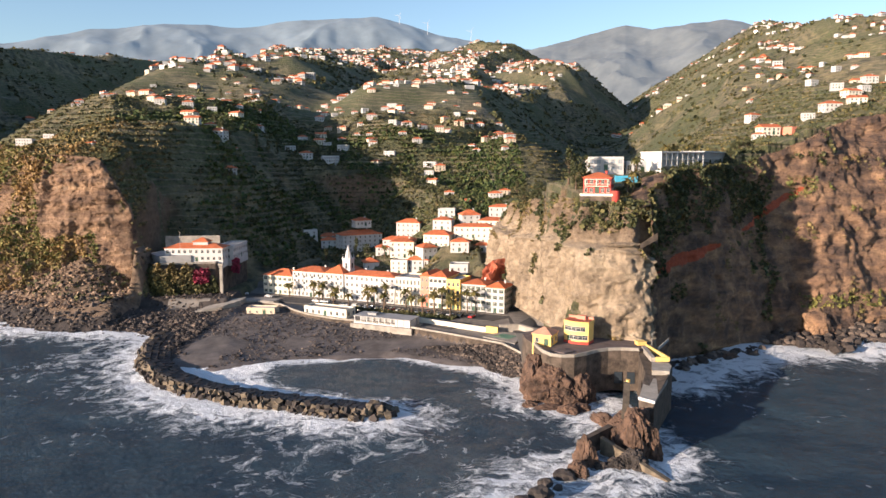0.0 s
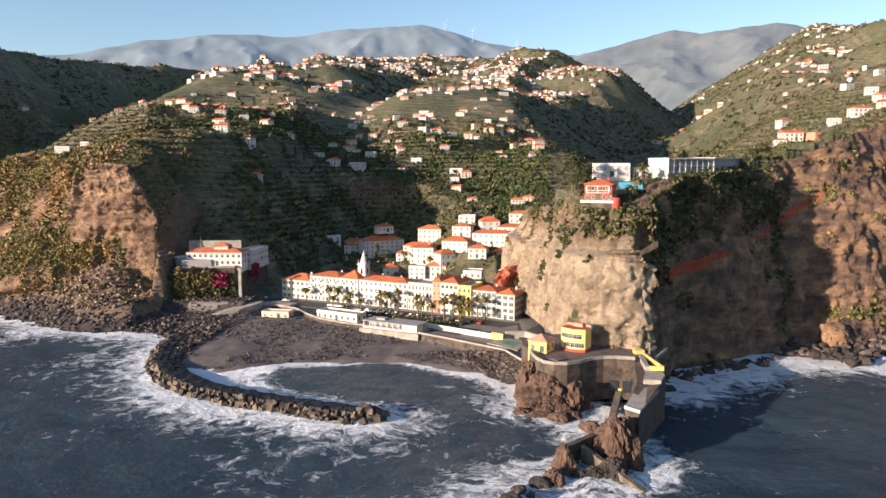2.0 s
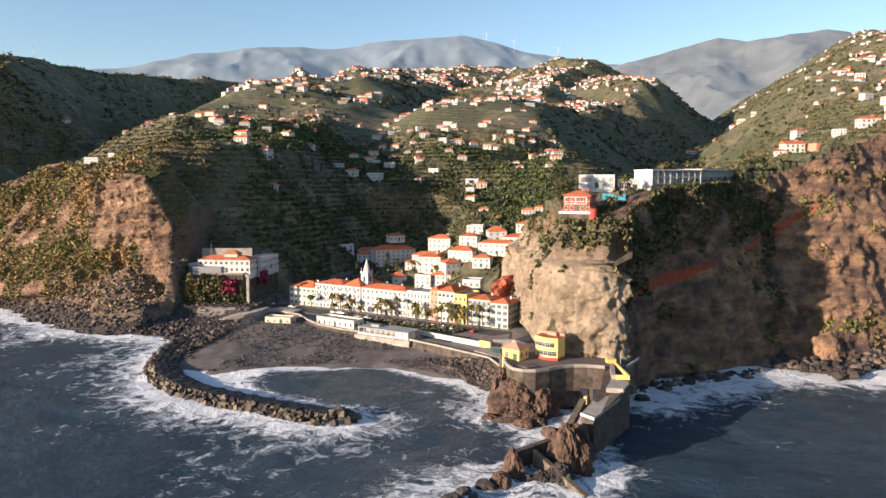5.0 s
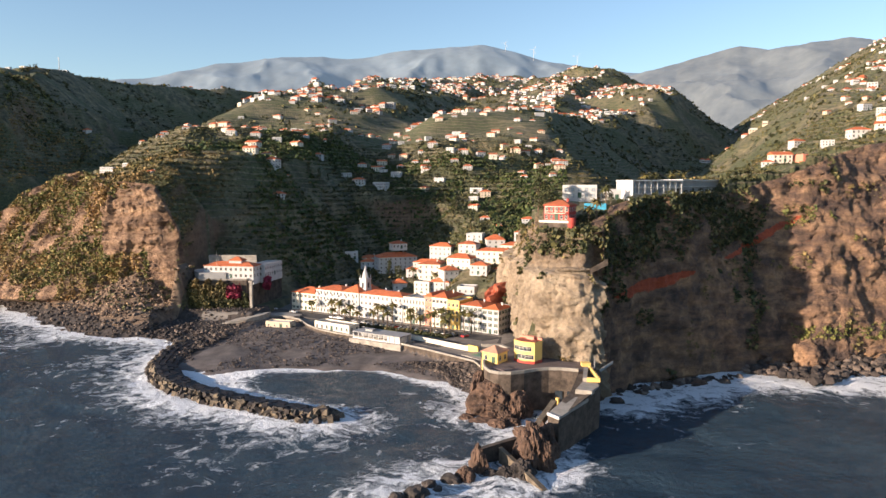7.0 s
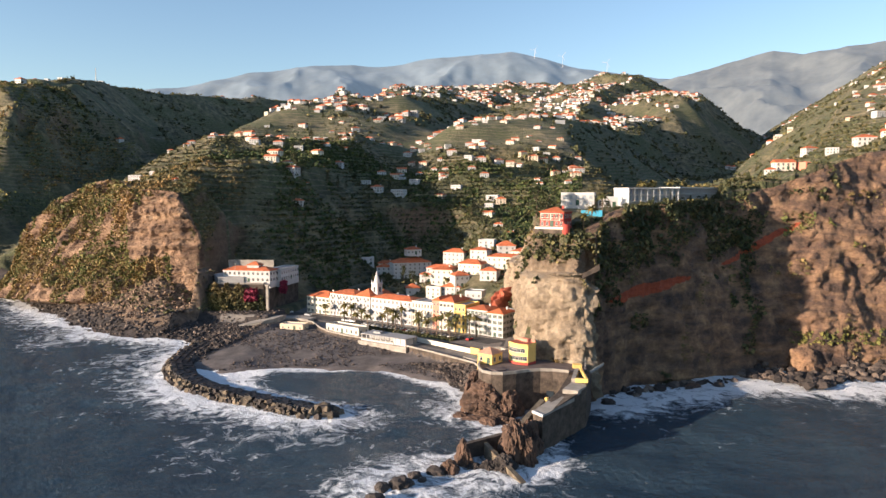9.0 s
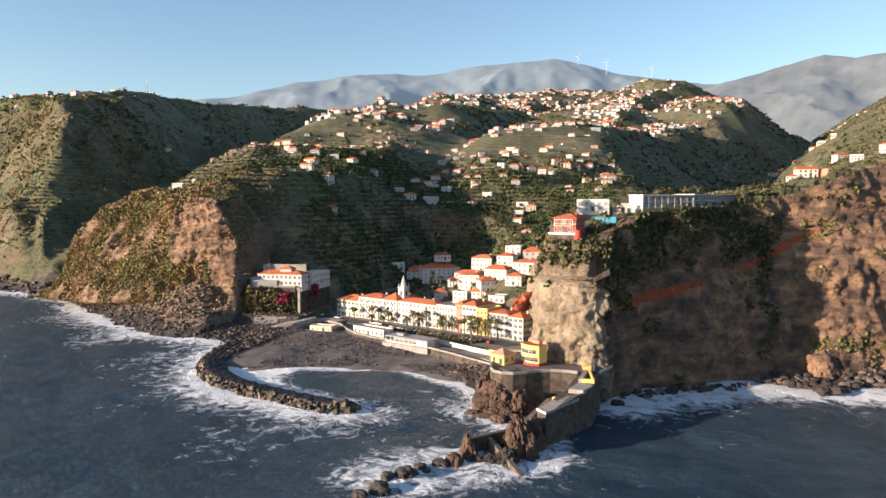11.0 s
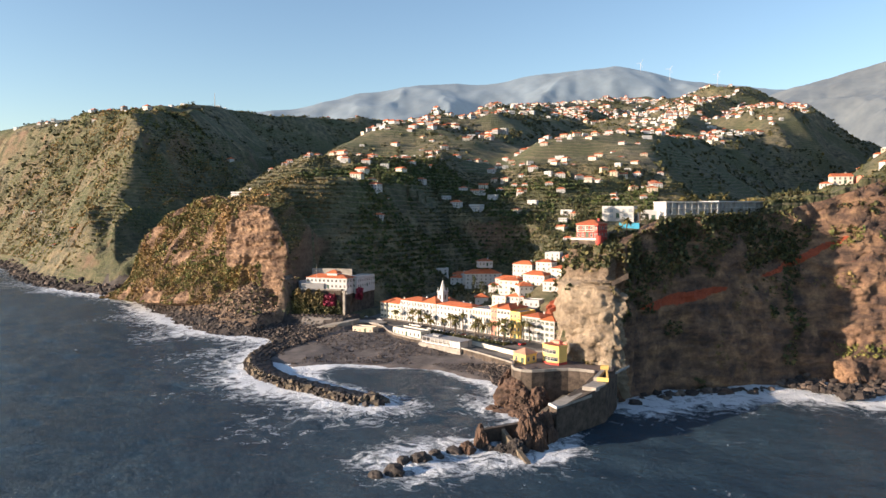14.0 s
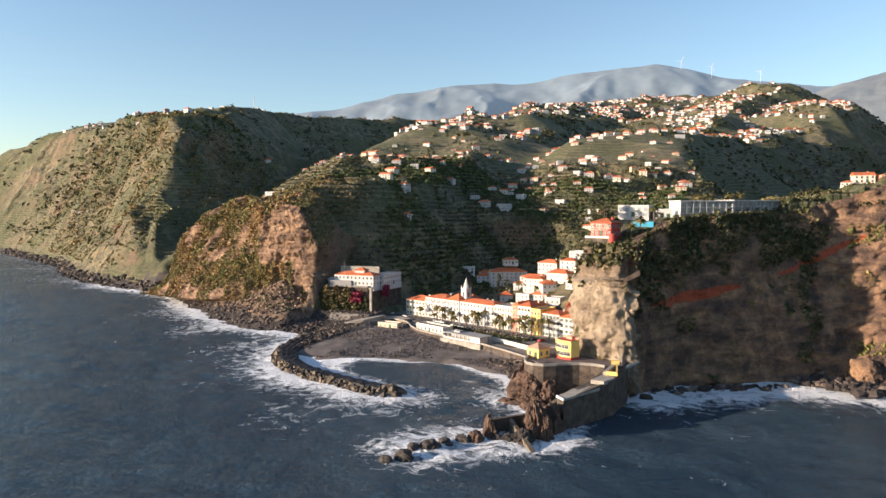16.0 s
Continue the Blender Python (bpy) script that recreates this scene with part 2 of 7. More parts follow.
def node(tree, kind, **values):
    n = tree.nodes.new(kind)
    for key, value in values.items():
        n.inputs[key].default_value = value
    return n


def noise_node(tree, scale, detail=6.0, rough=0.6, vector=None):
    n = node(tree, "ShaderNodeTexNoise", Scale=scale, Detail=detail, Roughness=rough)
    if vector is None:
        geo = tree.nodes.new("ShaderNodeNewGeometry")
        vector = geo.outputs["Position"]
    tree.links.new(vector, n.inputs["Vector"])
    return n


def ramp(tree, fac, stops):
    r = tree.nodes.new("ShaderNodeValToRGB")
    els = r.color_ramp.elements
    while len(els) < len(stops):
        els.new(0.5)
    for e, (p, c) in zip(els, stops):
        e.position = p
        e.color = (*c, 1) if len(c) == 3 else c
    tree.links.new(fac, r.inputs["Fac"])
    return r


def mix(tree, fac, a, b, mode="MIX"):
    m = tree.nodes.new("ShaderNodeMix")
    m.data_type, m.blend_type = "RGBA", mode
    for sock, v in ((m.inputs[0], fac), (m.inputs[6], a), (m.inputs[7], b)):
        if isinstance(v, (int, float)):
            sock.default_value = v
        elif isinstance(v, tuple):
            sock.default_value = (*v, 1)
        else:
            tree.links.new(v, sock)
    return m.outputs[2]


def bump(tree, bsdf, height, strength=0.5, distance=0.3):
    b = node(tree, "ShaderNodeBump", Strength=strength, Distance=distance)
    tree.links.new(height, b.inputs["Height"])
    tree.links.new(b.outputs[0], bsdf.inputs["Normal"])
    return b


def plain(name, colour, rough=0.75, vary=0.12, scale=0.6, grain=6.0, bumpy=0.15, metal=0.0, random_tint=0.0):
    """A painted, plastered or mineral surface with stains at two scales."""
    m, t, b = mat(name, rough, metal)
    big = noise_node(t, scale, 5)
    small = noise_node(t, grain, 4)
    dark = tuple(c * (1 - vary * 1.6) for c in colour)
    light = tuple(min(1, c * (1 + vary * 0.6)) for c in colour)
    c1 = ramp(t, big.outputs[0], [(0.3, dark), (0.7, light)]).outputs[0]
    c2 = mix(t, 0.25, c1, ramp(t, small.outputs[0], [(0.3, dark), (0.75, light)]).outputs[0])
    if random_tint:
        info = t.nodes.new("ShaderNodeObjectInfo")
        hsv = node(t, "ShaderNodeHueSaturation")
        mr = node(t, "ShaderNodeMapRange")
        mr.inputs[3].default_value, mr.inputs[4].default_value = 1 - random_tint, 1 + random_tint
        t.links.new(info.outputs["Random"], mr.inputs[0])
        t.links.new(mr.outputs[0], hsv.inputs["Value"])
        t.links.new(c2, hsv.inputs["Color"])
        c2 = hsv.outputs[0]
    t.links.new(c2, b.inputs["Base Color"])
    if bumpy:
        bump(t, b, small.outputs[0], bumpy, 0.1)
    return m


def ground_material():
    """Hill ground: scrub, dry grass and cultivated green on the gentle parts, brown rock where it is steep."""
    m, t, b = mat("hill_ground", 0.95)
    geo = t.nodes.new("ShaderNodeNewGeometry")
    sep = t.nodes.new("ShaderNodeSeparateXYZ")
    t.links.new(geo.outputs["Normal"], sep.inputs[0])
    n1, n2, n3 = noise_node(t, 0.011, 6), noise_node(t, 0.09, 8, 0.65), noise_node(t, 0.5, 6, 0.7)
    green = ramp(t, n2.outputs[0], [(0.30, (0.030, 0.034, 0.027)), (0.46, (0.100, 0.096, 0.056)), (0.58, (0.205, 0.175, 0.098)), (0.74, (0.35, 0.275, 0.165))]).outputs[0]
    field = ramp(t, n3.outputs[0], [(0.35, (0.036, 0.046, 0.024)), (0.6, (0.125, 0.135, 0.056)), (0.75, (0.25, 0.22, 0.105))]).outputs[0]
    patch = ramp(t, n1.outputs[0], [(0.42, (0, 0, 0)), (0.58, (1, 1, 1))]).outputs[0]
    veg = mix(t, patch, green, field)
    # dry-stone terrace walls follow the contours
    spot = t.nodes.new("ShaderNodeSeparateXYZ")
    t.links.new(geo.outputs["Position"], spot.inputs[0])
    level = node(t, "ShaderNodeMath")
    level.operation, level.inputs[1].default_value = "MULTIPLY_ADD", 0.27
    t.links.new(spot.outputs[2], level.inputs[0])
    bend = node(t, "ShaderNodeMath")
    bend.operation, bend.inputs[1].default_value = "MULTIPLY", 5.0
    t.links.new(noise_node(t, 0.014, 3).outputs[0], bend.inputs[0])
    t.links.new(bend.outputs[0], level.inputs[2])
    saw = node(t, "ShaderNodeMath")
    saw.operation = "FRACT"
    t.links.new(level.outputs[0], saw.inputs[0])
    stone = ramp(t, saw.outputs[0], [(0.0, (0, 0, 0)), (0.72, (0, 0, 0)), (0.78, (0.6, 0.6, 0.6)), (0.97, (0.6, 0.6, 0.6)), (1.0, (0, 0, 0))]).outputs[0]
    farmed = ramp(t, noise_node(t, 0.006, 3).outputs[0], [(0.42, (0, 0, 0)), (0.5, (1, 1, 1))]).outputs[0]
    veg = mix(t, mix(t, 1.0, stone, farmed, "MULTIPLY"), veg, ramp(t, n3.outputs[0], [(0.35, (0.11, 0.092, 0.066)), (0.7, (0.36, 0.30, 0.20))]).outputs[0])
    rock = ramp(t, n2.outputs[0], [(0.30, (0.060, 0.038, 0.026)), (0.50, (0.15, 0.095, 0.06)), (0.7, (0.26, 0.17, 0.105))]).outputs[0]
    scl = node(t, "ShaderNodeMapping")
    scl.inputs["Scale"].default_value = (0.22, 0.22, 1.0)
    t.links.new(geo.outputs["Position"], scl.inputs[0])
    lay = noise_node(t, 0.30, 8, 0.7, scl.outputs[0])
    rock = mix(t, 0.5, rock, ramp(t, lay.outputs[0], [(0.32, (0.07, 0.045, 0.034)), (0.5, (0.24, 0.155, 0.10)), (0.66, (0.42, 0.29, 0.19))]).outputs[0])
    mossy = ramp(t, n1.outputs[0], [(0.50, (0, 0, 0)), (0.62, (0.75, 0.75, 0.75))]).outputs[0]
    rock = mix(t, mossy, rock, green)
    rock2 = mix(t, 0.45, rock, ramp(t, n3.outputs[0], [(0.3, (0.05, 0.035, 0.026)), (0.7, (0.30, 0.19, 0.12))]).outputs[0])
    add = node(t, "ShaderNodeMath")
    add.operation = "MULTIPLY_ADD"
    t.links.new(n3.outputs[0], add.inputs[0])
    add.inputs[1].default_value = 0.30
    crop = noise_node(t, 0.021, 5, 0.6)
    out = node(t, "ShaderNodeMath")
    out.operation, out.inputs[1].default_value = "MULTIPLY_ADD", 1.1
    t.links.new(crop.outputs[0], out.inputs[0])
    t.links.new(sep.outputs[2], out.inputs[2])
    t.links.new(out.outputs[0], add.inputs[2])
    low = node(t, "ShaderNodeMath")
    low.operation, low.inputs[1].default_value = "SUBTRACT", 0.55
    t.links.new(add.outputs[0], low.inputs[0])
    steep = ramp(t, low.outputs[0], [(0.42, (1, 1, 1)), (0.68, (0, 0, 0))]).outputs[0]
    t.links.new(mix(t, steep, veg, rock2), b.inputs["Base Color"])
    bump(t, b, n3.outputs[0], 1.0, 2.6)
    return m




def cliff_material(name, stops, veg=0.5, strata=0.35, ash_band=None, cap=None):
    """Volcanic cliff: layered tuff and basalt with scrub on the ledges."""
    m, t, b = mat(name, 0.95)
    geo = t.nodes.new("ShaderNodeNewGeometry")
    sep = t.nodes.new("ShaderNodeSeparateXYZ")
    t.links.new(geo.outputs["Normal"], sep.inputs[0])
    scl = node(t, "ShaderNodeMapping")
    scl.inputs["Scale"].default_value = (0.25, 0.25, 1.0)
    t.links.new(geo.outputs["Position"], scl.inputs[0])
    lay = noise_node(t, 0.22, 8, 0.65, scl.outputs[0])
    n2, n3 = noise_node(t, 0.13, 8, 0.65), noise_node(t, 0.8, 8, 0.7)
    rock = ramp(t, n2.outputs[0], stops).outputs[0]
    rock = mix(t, strata, rock, ramp(t, lay.outputs[0], stops).outputs[0])
    rock = mix(t, 0.55, rock, ramp(t, n3.outputs[0], [(0.3, (0.25, 0.25, 0.25)), (0.7, (1, 1, 1))]).outputs[0], "MULTIPLY")
    if cap:
        # a rough brown lava flow lies on the pale tuff
        high = t.nodes.new("ShaderNodeSeparateXYZ")
        t.links.new(geo.outputs["Position"], high.inputs[0])
        lift = node(t, "ShaderNodeMath")
        lift.operation = "MULTIPLY_ADD"
        t.links.new(n2.outputs[0], lift.inputs[0])
        lift.inputs[1].default_value = 16.0
        t.links.new(high.outputs[2], lift.inputs[2])
        level = node(t, "ShaderNodeMapRange")
        level.inputs[1].default_value, level.inputs[2].default_value = 51.0, 54.5
        t.links.new(lift.outputs[0], level.inputs[0])
        flow = mix(t, 0.5, ramp(t, n2.outputs[0], cap).outputs[0], ramp(t, n3.outputs[0], cap).outputs[0])
        rock = mix(t, level.outputs[0], rock, flow)
    for x0, z0, x1, z1, thick in ash_band or ():
        # a lens of baked red ash: centre line from (x0, z0) to (x1, z1), thinning out at its ends
        pos = t.nodes.new("ShaderNodeSeparateXYZ")
        t.links.new(geo.outputs["Position"], pos.inputs[0])

        def calc(op, a, b0=0.0, c0=0.0):
            mm = t.nodes.new("ShaderNodeMath")
            mm.operation = op
            for k, v in enumerate((a, b0, c0)):
                if isinstance(v, (int, float)):
                    mm.inputs[k].default_value = v
                else:
                    t.links.new(v, mm.inputs[k])
            return mm.outputs[0]

        along_x = calc("MULTIPLY_ADD", pos.outputs[0], 1 / (x1 - x0), -x0 / (x1 - x0))
        centre = calc("MULTIPLY_ADD", along_x, z1 - z0, z0 - 2.5)
        away = calc("ABSOLUTE", calc("SUBTRACT", pos.outputs[2], calc("MULTIPLY_ADD", n2.outputs[0], 5.0, centre)))
        ends = calc("MULTIPLY", calc("MULTIPLY", along_x, calc("SUBTRACT", 1.0, along_x)), 4.0)
        half = calc("MULTIPLY", calc("POWER", calc("MAXIMUM", ends, 0.0), 0.5), thick / 2)
        band = ramp(t, calc("SUBTRACT", calc("MULTIPLY_ADD", n3.outputs[0], 1.2, half), away), [(0.55, (0, 0, 0)), (0.95, (1, 1, 1))]).outputs[0]
        rock = mix(t, band, rock, mix(t, 0.6, (0.46, 0.085, 0.035), ramp(t, n3.outputs[0], [(0.3, (0.16, 0.04, 0.025)), (0.7, (0.52, 0.12, 0.05))]).outputs[0]))
    green = ramp(t, n3.outputs[0], [(0.3, (0.040, 0.046, 0.018)), (0.55, (0.125, 0.118, 0.042)), (0.75, (0.24, 0.20, 0.08))]).outputs[0]
    a = node(t, "ShaderNodeMath")
    a.operation = "MULTIPLY_ADD"
    t.links.new(n2.outputs[0], a.inputs[0])
    a.inputs[1].default_value = 1.4
    t.links.new(sep.outputs[2], a.inputs[2])
    where = ramp(t, a.outputs[0], [(1.35 - veg, (0, 0, 0)), (1.5 - veg, (1, 1, 1))]).outputs[0]
    t.links.new(mix(t, where, rock, green), b.inputs["Base Color"])
    vor = node(t, "ShaderNodeTexVoronoi", Scale=0.42)
    t.links.new(scl.outputs[0], vor.inputs["Vector"])
    both = node(t, "ShaderNodeMath")
    both.operation = "MULTIPLY_ADD"
    t.links.new(vor.outputs["Distance"], both.inputs[0])
    both.inputs[1].default_value = 0.7
    t.links.new(n3.outputs[0], both.inputs[2])
    bump(t, b, both.outputs[0], 1.0, 1.8)
    return m


def sea_material():
    m, t, b = mat("sea_water", 0.16)
    b.inputs["IOR"].default_value, b.inputs["Specular IOR Level"].default_value = 1.33, 0.42
    n0, n1, n2 = noise_node(t, 0.012, 4), noise_node(t, 0.10, 7, 0.62), noise_node(t, 0.55, 8, 0.7)
    base = ramp(t, n0.outputs[0], [(0.35, (0.022, 0.046, 0.072)), (0.65, (0.042, 0.073, 0.100))]).outputs[0]
    att = t.nodes.new("ShaderNodeAttribute")
    att.attribute_name = "foam"
    # foam breaks up into streaks and lace
    warp = noise_node(t, 0.05, 4)
    geo = t.nodes.new("ShaderNodeNewGeometry")
    disp = node(t, "ShaderNodeVectorMath")
    disp.operation = "MULTIPLY_ADD"
    disp.inputs[1].default_value = (26, 26, 0)
    t.links.new(warp.outputs["Color"], disp.inputs[0])
    t.links.new(geo.outputs["Position"], disp.inputs[2])
    lace = noise_node(t, 0.24, 10, 0.72, disp.outputs[0])
    s = node(t, "ShaderNodeMath")
    s.operation = "MULTIPLY_ADD"
    s.inputs[1].default_value = 1.9
    t.links.new(att.outputs["Fac"], s.inputs[2])
    t.links.new(lace.outputs[0], s.inputs[0])
    half = node(t, "ShaderNodeMath")
    half.operation = "SUBTRACT"
    half.inputs[1].default_value = 0.50
    t.links.new(s.outputs[0], half.inputs[0])
    foam = ramp(t, half.outputs[0], [(0.70, (0, 0, 0)), (0.80, (0.16, 0.16, 0.16)), (0.90, (0.45, 0.45, 0.45)), (1.0, (0.96, 0.96, 0.96))])
    t.links.new(mix(t, foam.outputs[0], base, (0.80, 0.83, 0.86)), b.inputs["Base Color"])
    rr = ramp(t, foam.outputs[0], [(0.0, (0.20,) * 3), (1.0, (0.85,) * 3)])
    t.links.new(rr.outputs[0], b.inputs["Roughness"])
    h = node(t, "ShaderNodeMath")
    h.operation = "MULTIPLY_ADD"
    t.links.new(n1.outputs[0], h.inputs[0])
    h.inputs[1].default_value = 2.2
    t.links.new(n2.outputs[0], h.inputs[2])
    bump(t, b, h.outputs[0], 0.9, 1.6)
    return m


M_GROUND = ground_material()
M_ROCK_TAN = cliff_material("tan_tuff_cliff", [(0.30, (0.13, 0.096, 0.068)), (0.43, (0.31, 0.24, 0.168)), (0.56, (0.49, 0.39, 0.28)), (0.72, (0.62, 0.51, 0.375))], 0.05, 0.25, None, [(0.3, (0.06, 0.045, 0.035)), (0.5, (0.20, 0.145, 0.10)), (0.72, (0.36, 0.28, 0.19))])
M_ROCK_BROWN = cliff_material("brown_basalt_cliff", [(0.35, (0.042, 0.032, 0.031)), (0.45, (0.125, 0.082, 0.064)), (0.54, (0.31, 0.185, 0.115)), (0.66, (0.62, 0.38, 0.21))], 0.22, 0.45, [(72, 33.0, 104, 39.5, 4.6), (117, 42.5, 154, 59.5, 3.4)])
M_HEAD = cliff_material("layered_headland_rock", [(0.34, (0.085, 0.052, 0.036)), (0.46, (0.22, 0.135, 0.088)), (0.56, (0.40, 0.255, 0.16)), (0.70, (0.62, 0.42, 0.26))], 0.34, 0.65)
M_SCREE = plain("brown_scree", (0.21, 0.145, 0.098), 0.95, 0.45, 0.3, 2.0, 0.9)
M_SEA = sea_material()
M_BASALT = plain("dark_basalt", (0.058, 0.047, 0.042), 0.85, 0.6, 0.22, 3.0, 0.8)
M_WET = plain("wet_black_basalt", (0.026, 0.022, 0.021), 0.6, 0.5, 0.3, 3.0, 0.6)
M_REDROCK = plain("red_brown_lava_rock", (0.118, 0.070, 0.048), 0.9, 0.6, 0.3, 2.0, 1.0)
M_SHINGLE = plain("grey_shingle", (0.145, 0.124, 0.115), 0.95, 0.45, 0.14, 1.6, 1.0)
M_CONCRETE = plain("weathered_concrete", (0.34, 0.31, 0.27), 0.85, 0.3, 0.3, 3.0, 0.3)
M_ASPHALT = plain("asphalt", (0.06, 0.058, 0.058), 0.9, 0.2, 0.3, 6.0, 0.2)
M_PAVING = plain("stone_paving", (0.20, 0.18, 0.16), 0.85, 0.25, 0.4, 4.0, 0.2)
M_WHITE = plain("white_plaster", (0.52, 0.515, 0.505), 0.8, 0.10, 0.25, 3.0, 0.1, 0, 0.05)
M_CREAM = plain("cream_plaster", (0.70, 0.65, 0.54), 0.8, 0.10, 0.25, 3.0, 0.1)
M_BEIGE = plain("beige_plaster", (0.58, 0.48, 0.36), 0.8, 0.12, 0.25, 3.0, 0.1)
M_SALMON = plain("salmon_plaster", (0.66, 0.25, 0.17), 0.8, 0.10, 0.25, 3.0, 0.1)
M_YELLOW = plain("yellow_plaster", (0.80, 0.55, 0.17), 0.8, 0.10, 0.3, 3.0, 0.1)
M_REDWALL = plain("red_plaster", (0.46, 0.062, 0.045), 0.8, 0.12, 0.3, 3.0, 0.1)
M_GREY = plain("grey_render", (0.30, 0.30, 0.30), 0.8, 0.15, 0.3, 3.0, 0.1)
M_TILE = plain("orange_roof_tiles", (0.56, 0.15, 0.055), 0.85, 0.25, 0.5, 4.0, 0.5, 0, 0.2)
M_GLASS = plain("window_glass", (0.03, 0.04, 0.05), 0.12, 0.1, 0.5, 1.0, 0.0)
M_CURTAIN = plain("curtained_window_glass", (0.30, 0.36, 0.42), 0.15, 0.15, 0.5, 1.0, 0.0)
M_FRAME = plain("painted_joinery", (0.45, 0.42, 0.38), 0.5, 0.1, 1.0, 4.0, 0.0)
M_GREENSHUT = plain("dark_green_shutters", (0.03, 0.08, 0.05), 0.6, 0.15, 1.0, 4.0, 0.1)
M_REDSOIL = plain("red_soil", (0.36, 0.095, 0.05), 0.95, 0.25, 0.2, 1.5, 0.7)
M_BLOCK = plain("tan_weathered_block", (0.17, 0.135, 0.095), 0.9, 0.5, 0.5, 2.5, 0.5)
M_RAMPART = plain("brown_rubble_masonry", (0.105, 0.080, 0.062), 0.9, 0.6, 0.35, 1.6, 1.0)
M_TERRACE = plain("dark_terrace_paving", (0.13, 0.10, 0.095), 0.85, 0.3, 0.4, 3.0, 0.2)
M_PALETILE = plain("faded_pink_tiles", (0.55, 0.30, 0.20), 0.85, 0.2, 0.5, 4.0, 0.4)
M_LAWN = plain("garden_hedge_green", (0.06, 0.075, 0.022), 0.95, 0.5, 0.5, 3.0, 0.9)
M_POOLGREEN = plain("pool_floor_green", (0.06, 0.20, 0.13), 0.4, 0.15, 0.5, 2.0, 0.05)

# ---- helpers for meshes ----
def mesh_object(name, verts, faces, material, parent=None, smooth_faces=False):
    me = bpy.data.meshes.new(name)
    me.from_pydata([tuple(v) for v in verts], [], faces)
    me.update()
    for m in material if isinstance(material, (list, tuple)) else [material]:
        me.materials.append(m)
    if smooth_faces:
        me.polygons.foreach_set("use_smooth", [True] * len(me.polygons))
    ob = new(name, me)
    if parent is not None:
        ob.parent = parent
    return ob


def grid_faces(nx, ny, keep=None):
    i, j = np.meshgrid(np.arange(nx - 1), np.arange(ny - 1), indexing="ij")
    a = i * ny + j
    q = np.stack([a, a + ny, a + ny + 1, a + 1], -1).reshape(-1, 4)
    return q if keep is None else q[keep.reshape(-1)]


def grid_object(name, V, nx, ny, material, keep=None, smooth_faces=True):
    q = grid_faces(nx, ny, keep)
    me = bpy.data.meshes.new(name)
    me.vertices.add(len(V))
    me.vertices.foreach_set("co", np.asarray(V, np.float32).ravel())
    me.loops.add(q.size)
    me.loops.foreach_set("vertex_index", q.astype(np.int32).ravel())
    me.polygons.add(len(q))
    me.polygons.foreach_set("loop_start", np.arange(0, q.size, 4, dtype=np.int32))
    me.polygons.foreach_set("use_smooth", np.full(len(q), smooth_faces))
    me.update()
    me.validate()
    for m in material if isinstance(material, (list, tuple)) else [material]:
        me.materials.append(m)
    return new(name, me)


# ---- land ----
NEAR = (-430.0, 340.0, 225.0, 700.0)


def land(name, x0, x1, y0, y1, step, hole=None, sink=0.0, fine=True):
    xs, ys = np.arange(x0, x1 + 0.1, step), np.arange(y0, y1 + 0.1, step)
    X, Y = np.meshgrid(xs, ys, indexing="ij")
    Z = ground_height(X, Y, fine)
    cx, cy = X[:-1, :-1] + step / 2, Y[:-1, :-1] + step / 2
    keep = np.maximum.reduce([Z[:-1, :-1], Z[1:, :-1], Z[:-1, 1:], Z[1:, 1:]]) > -6
    if hole:
        keep &= ~((cx > hole[0] + step) & (cx < hole[1] - step) & (cy > hole[2] + step) & (cy < hole[3] - step))
        inside = (X > hole[0] - 1) & (X < hole[1] + 1) & (Y > hole[2] - 1) & (Y < hole[3] + 1)
        Z = Z - sink * inside
    if step > 10:
        Z = Z - 25 * ((X > -1090) & (X < -430) & (Y > 410) & (Y < 910))
    V = np.stack([X, Y, Z], -1).reshape(-1, 3)
    ob = grid_object(name, V, len(xs), len(ys), [M_GROUND, M_SHINGLE, M_PAVING, M_BASALT, M_SCREE], keep)
    cz = Z[:-1, :-1]
    d, wall = shore_distance(cx, cy), shore_distance(cx, cy, SEAWALL)
    town = (cx > -128) & (cx < 40) & (cy < 372 - 0.43 * (cx + 91) + 6)
    kind = np.where(town & (wall < 0), 1, np.where(town & (cz < 6.5) & (wall > 0), 2, 0))
    kind = np.where((cx < -98) & (d < np.where(cx < -390, 9, 16) + 6 * fbm(cx, cy, 3, 1 / 14, 2)) & (kind == 0), 3, kind)
    kind = np.where((cx < -96) & (kind == 1) & (d < 40), 3, kind)
    kind = np.where((cx > -150) & (cx < -98) & (cz < 9) & (cy < 345) & (kind == 0), 3, kind)
    e, ez = edge_height(cx, cy, HEAD_EDGE)
    fan = (cx > -356) & (cx < -140) & (e < -1) & (e > -110) & (cz > 4.5 + 3 * fbm(cx, cy, 5, 1 / 12, 2)) & (cy < 425)
    kind = np.where(fan, 4, kind)
    ob.data.polygons.foreach_set("material_index", kind.reshape(-1)[keep.reshape(-1)].astype(np.int32))
    return ob


tagged(land("hillside", *NEAR[:2], *NEAR[2:], 1.6), "terraced volcanic hillside with scrub, banana plots and bare rock", "hillside", kind="structure")
tagged(land("hillside_west", -1100, -429.2, 400, 920, 4.3), "steep western coast slope of brown rock and scrub", "hillside", kind="structure")
tagged(land("hillside_far", -1600, 1300, 200, 2620, 13, NEAR, 3.0, False), "green mountain slopes above the village", "hillside", kind="structure")


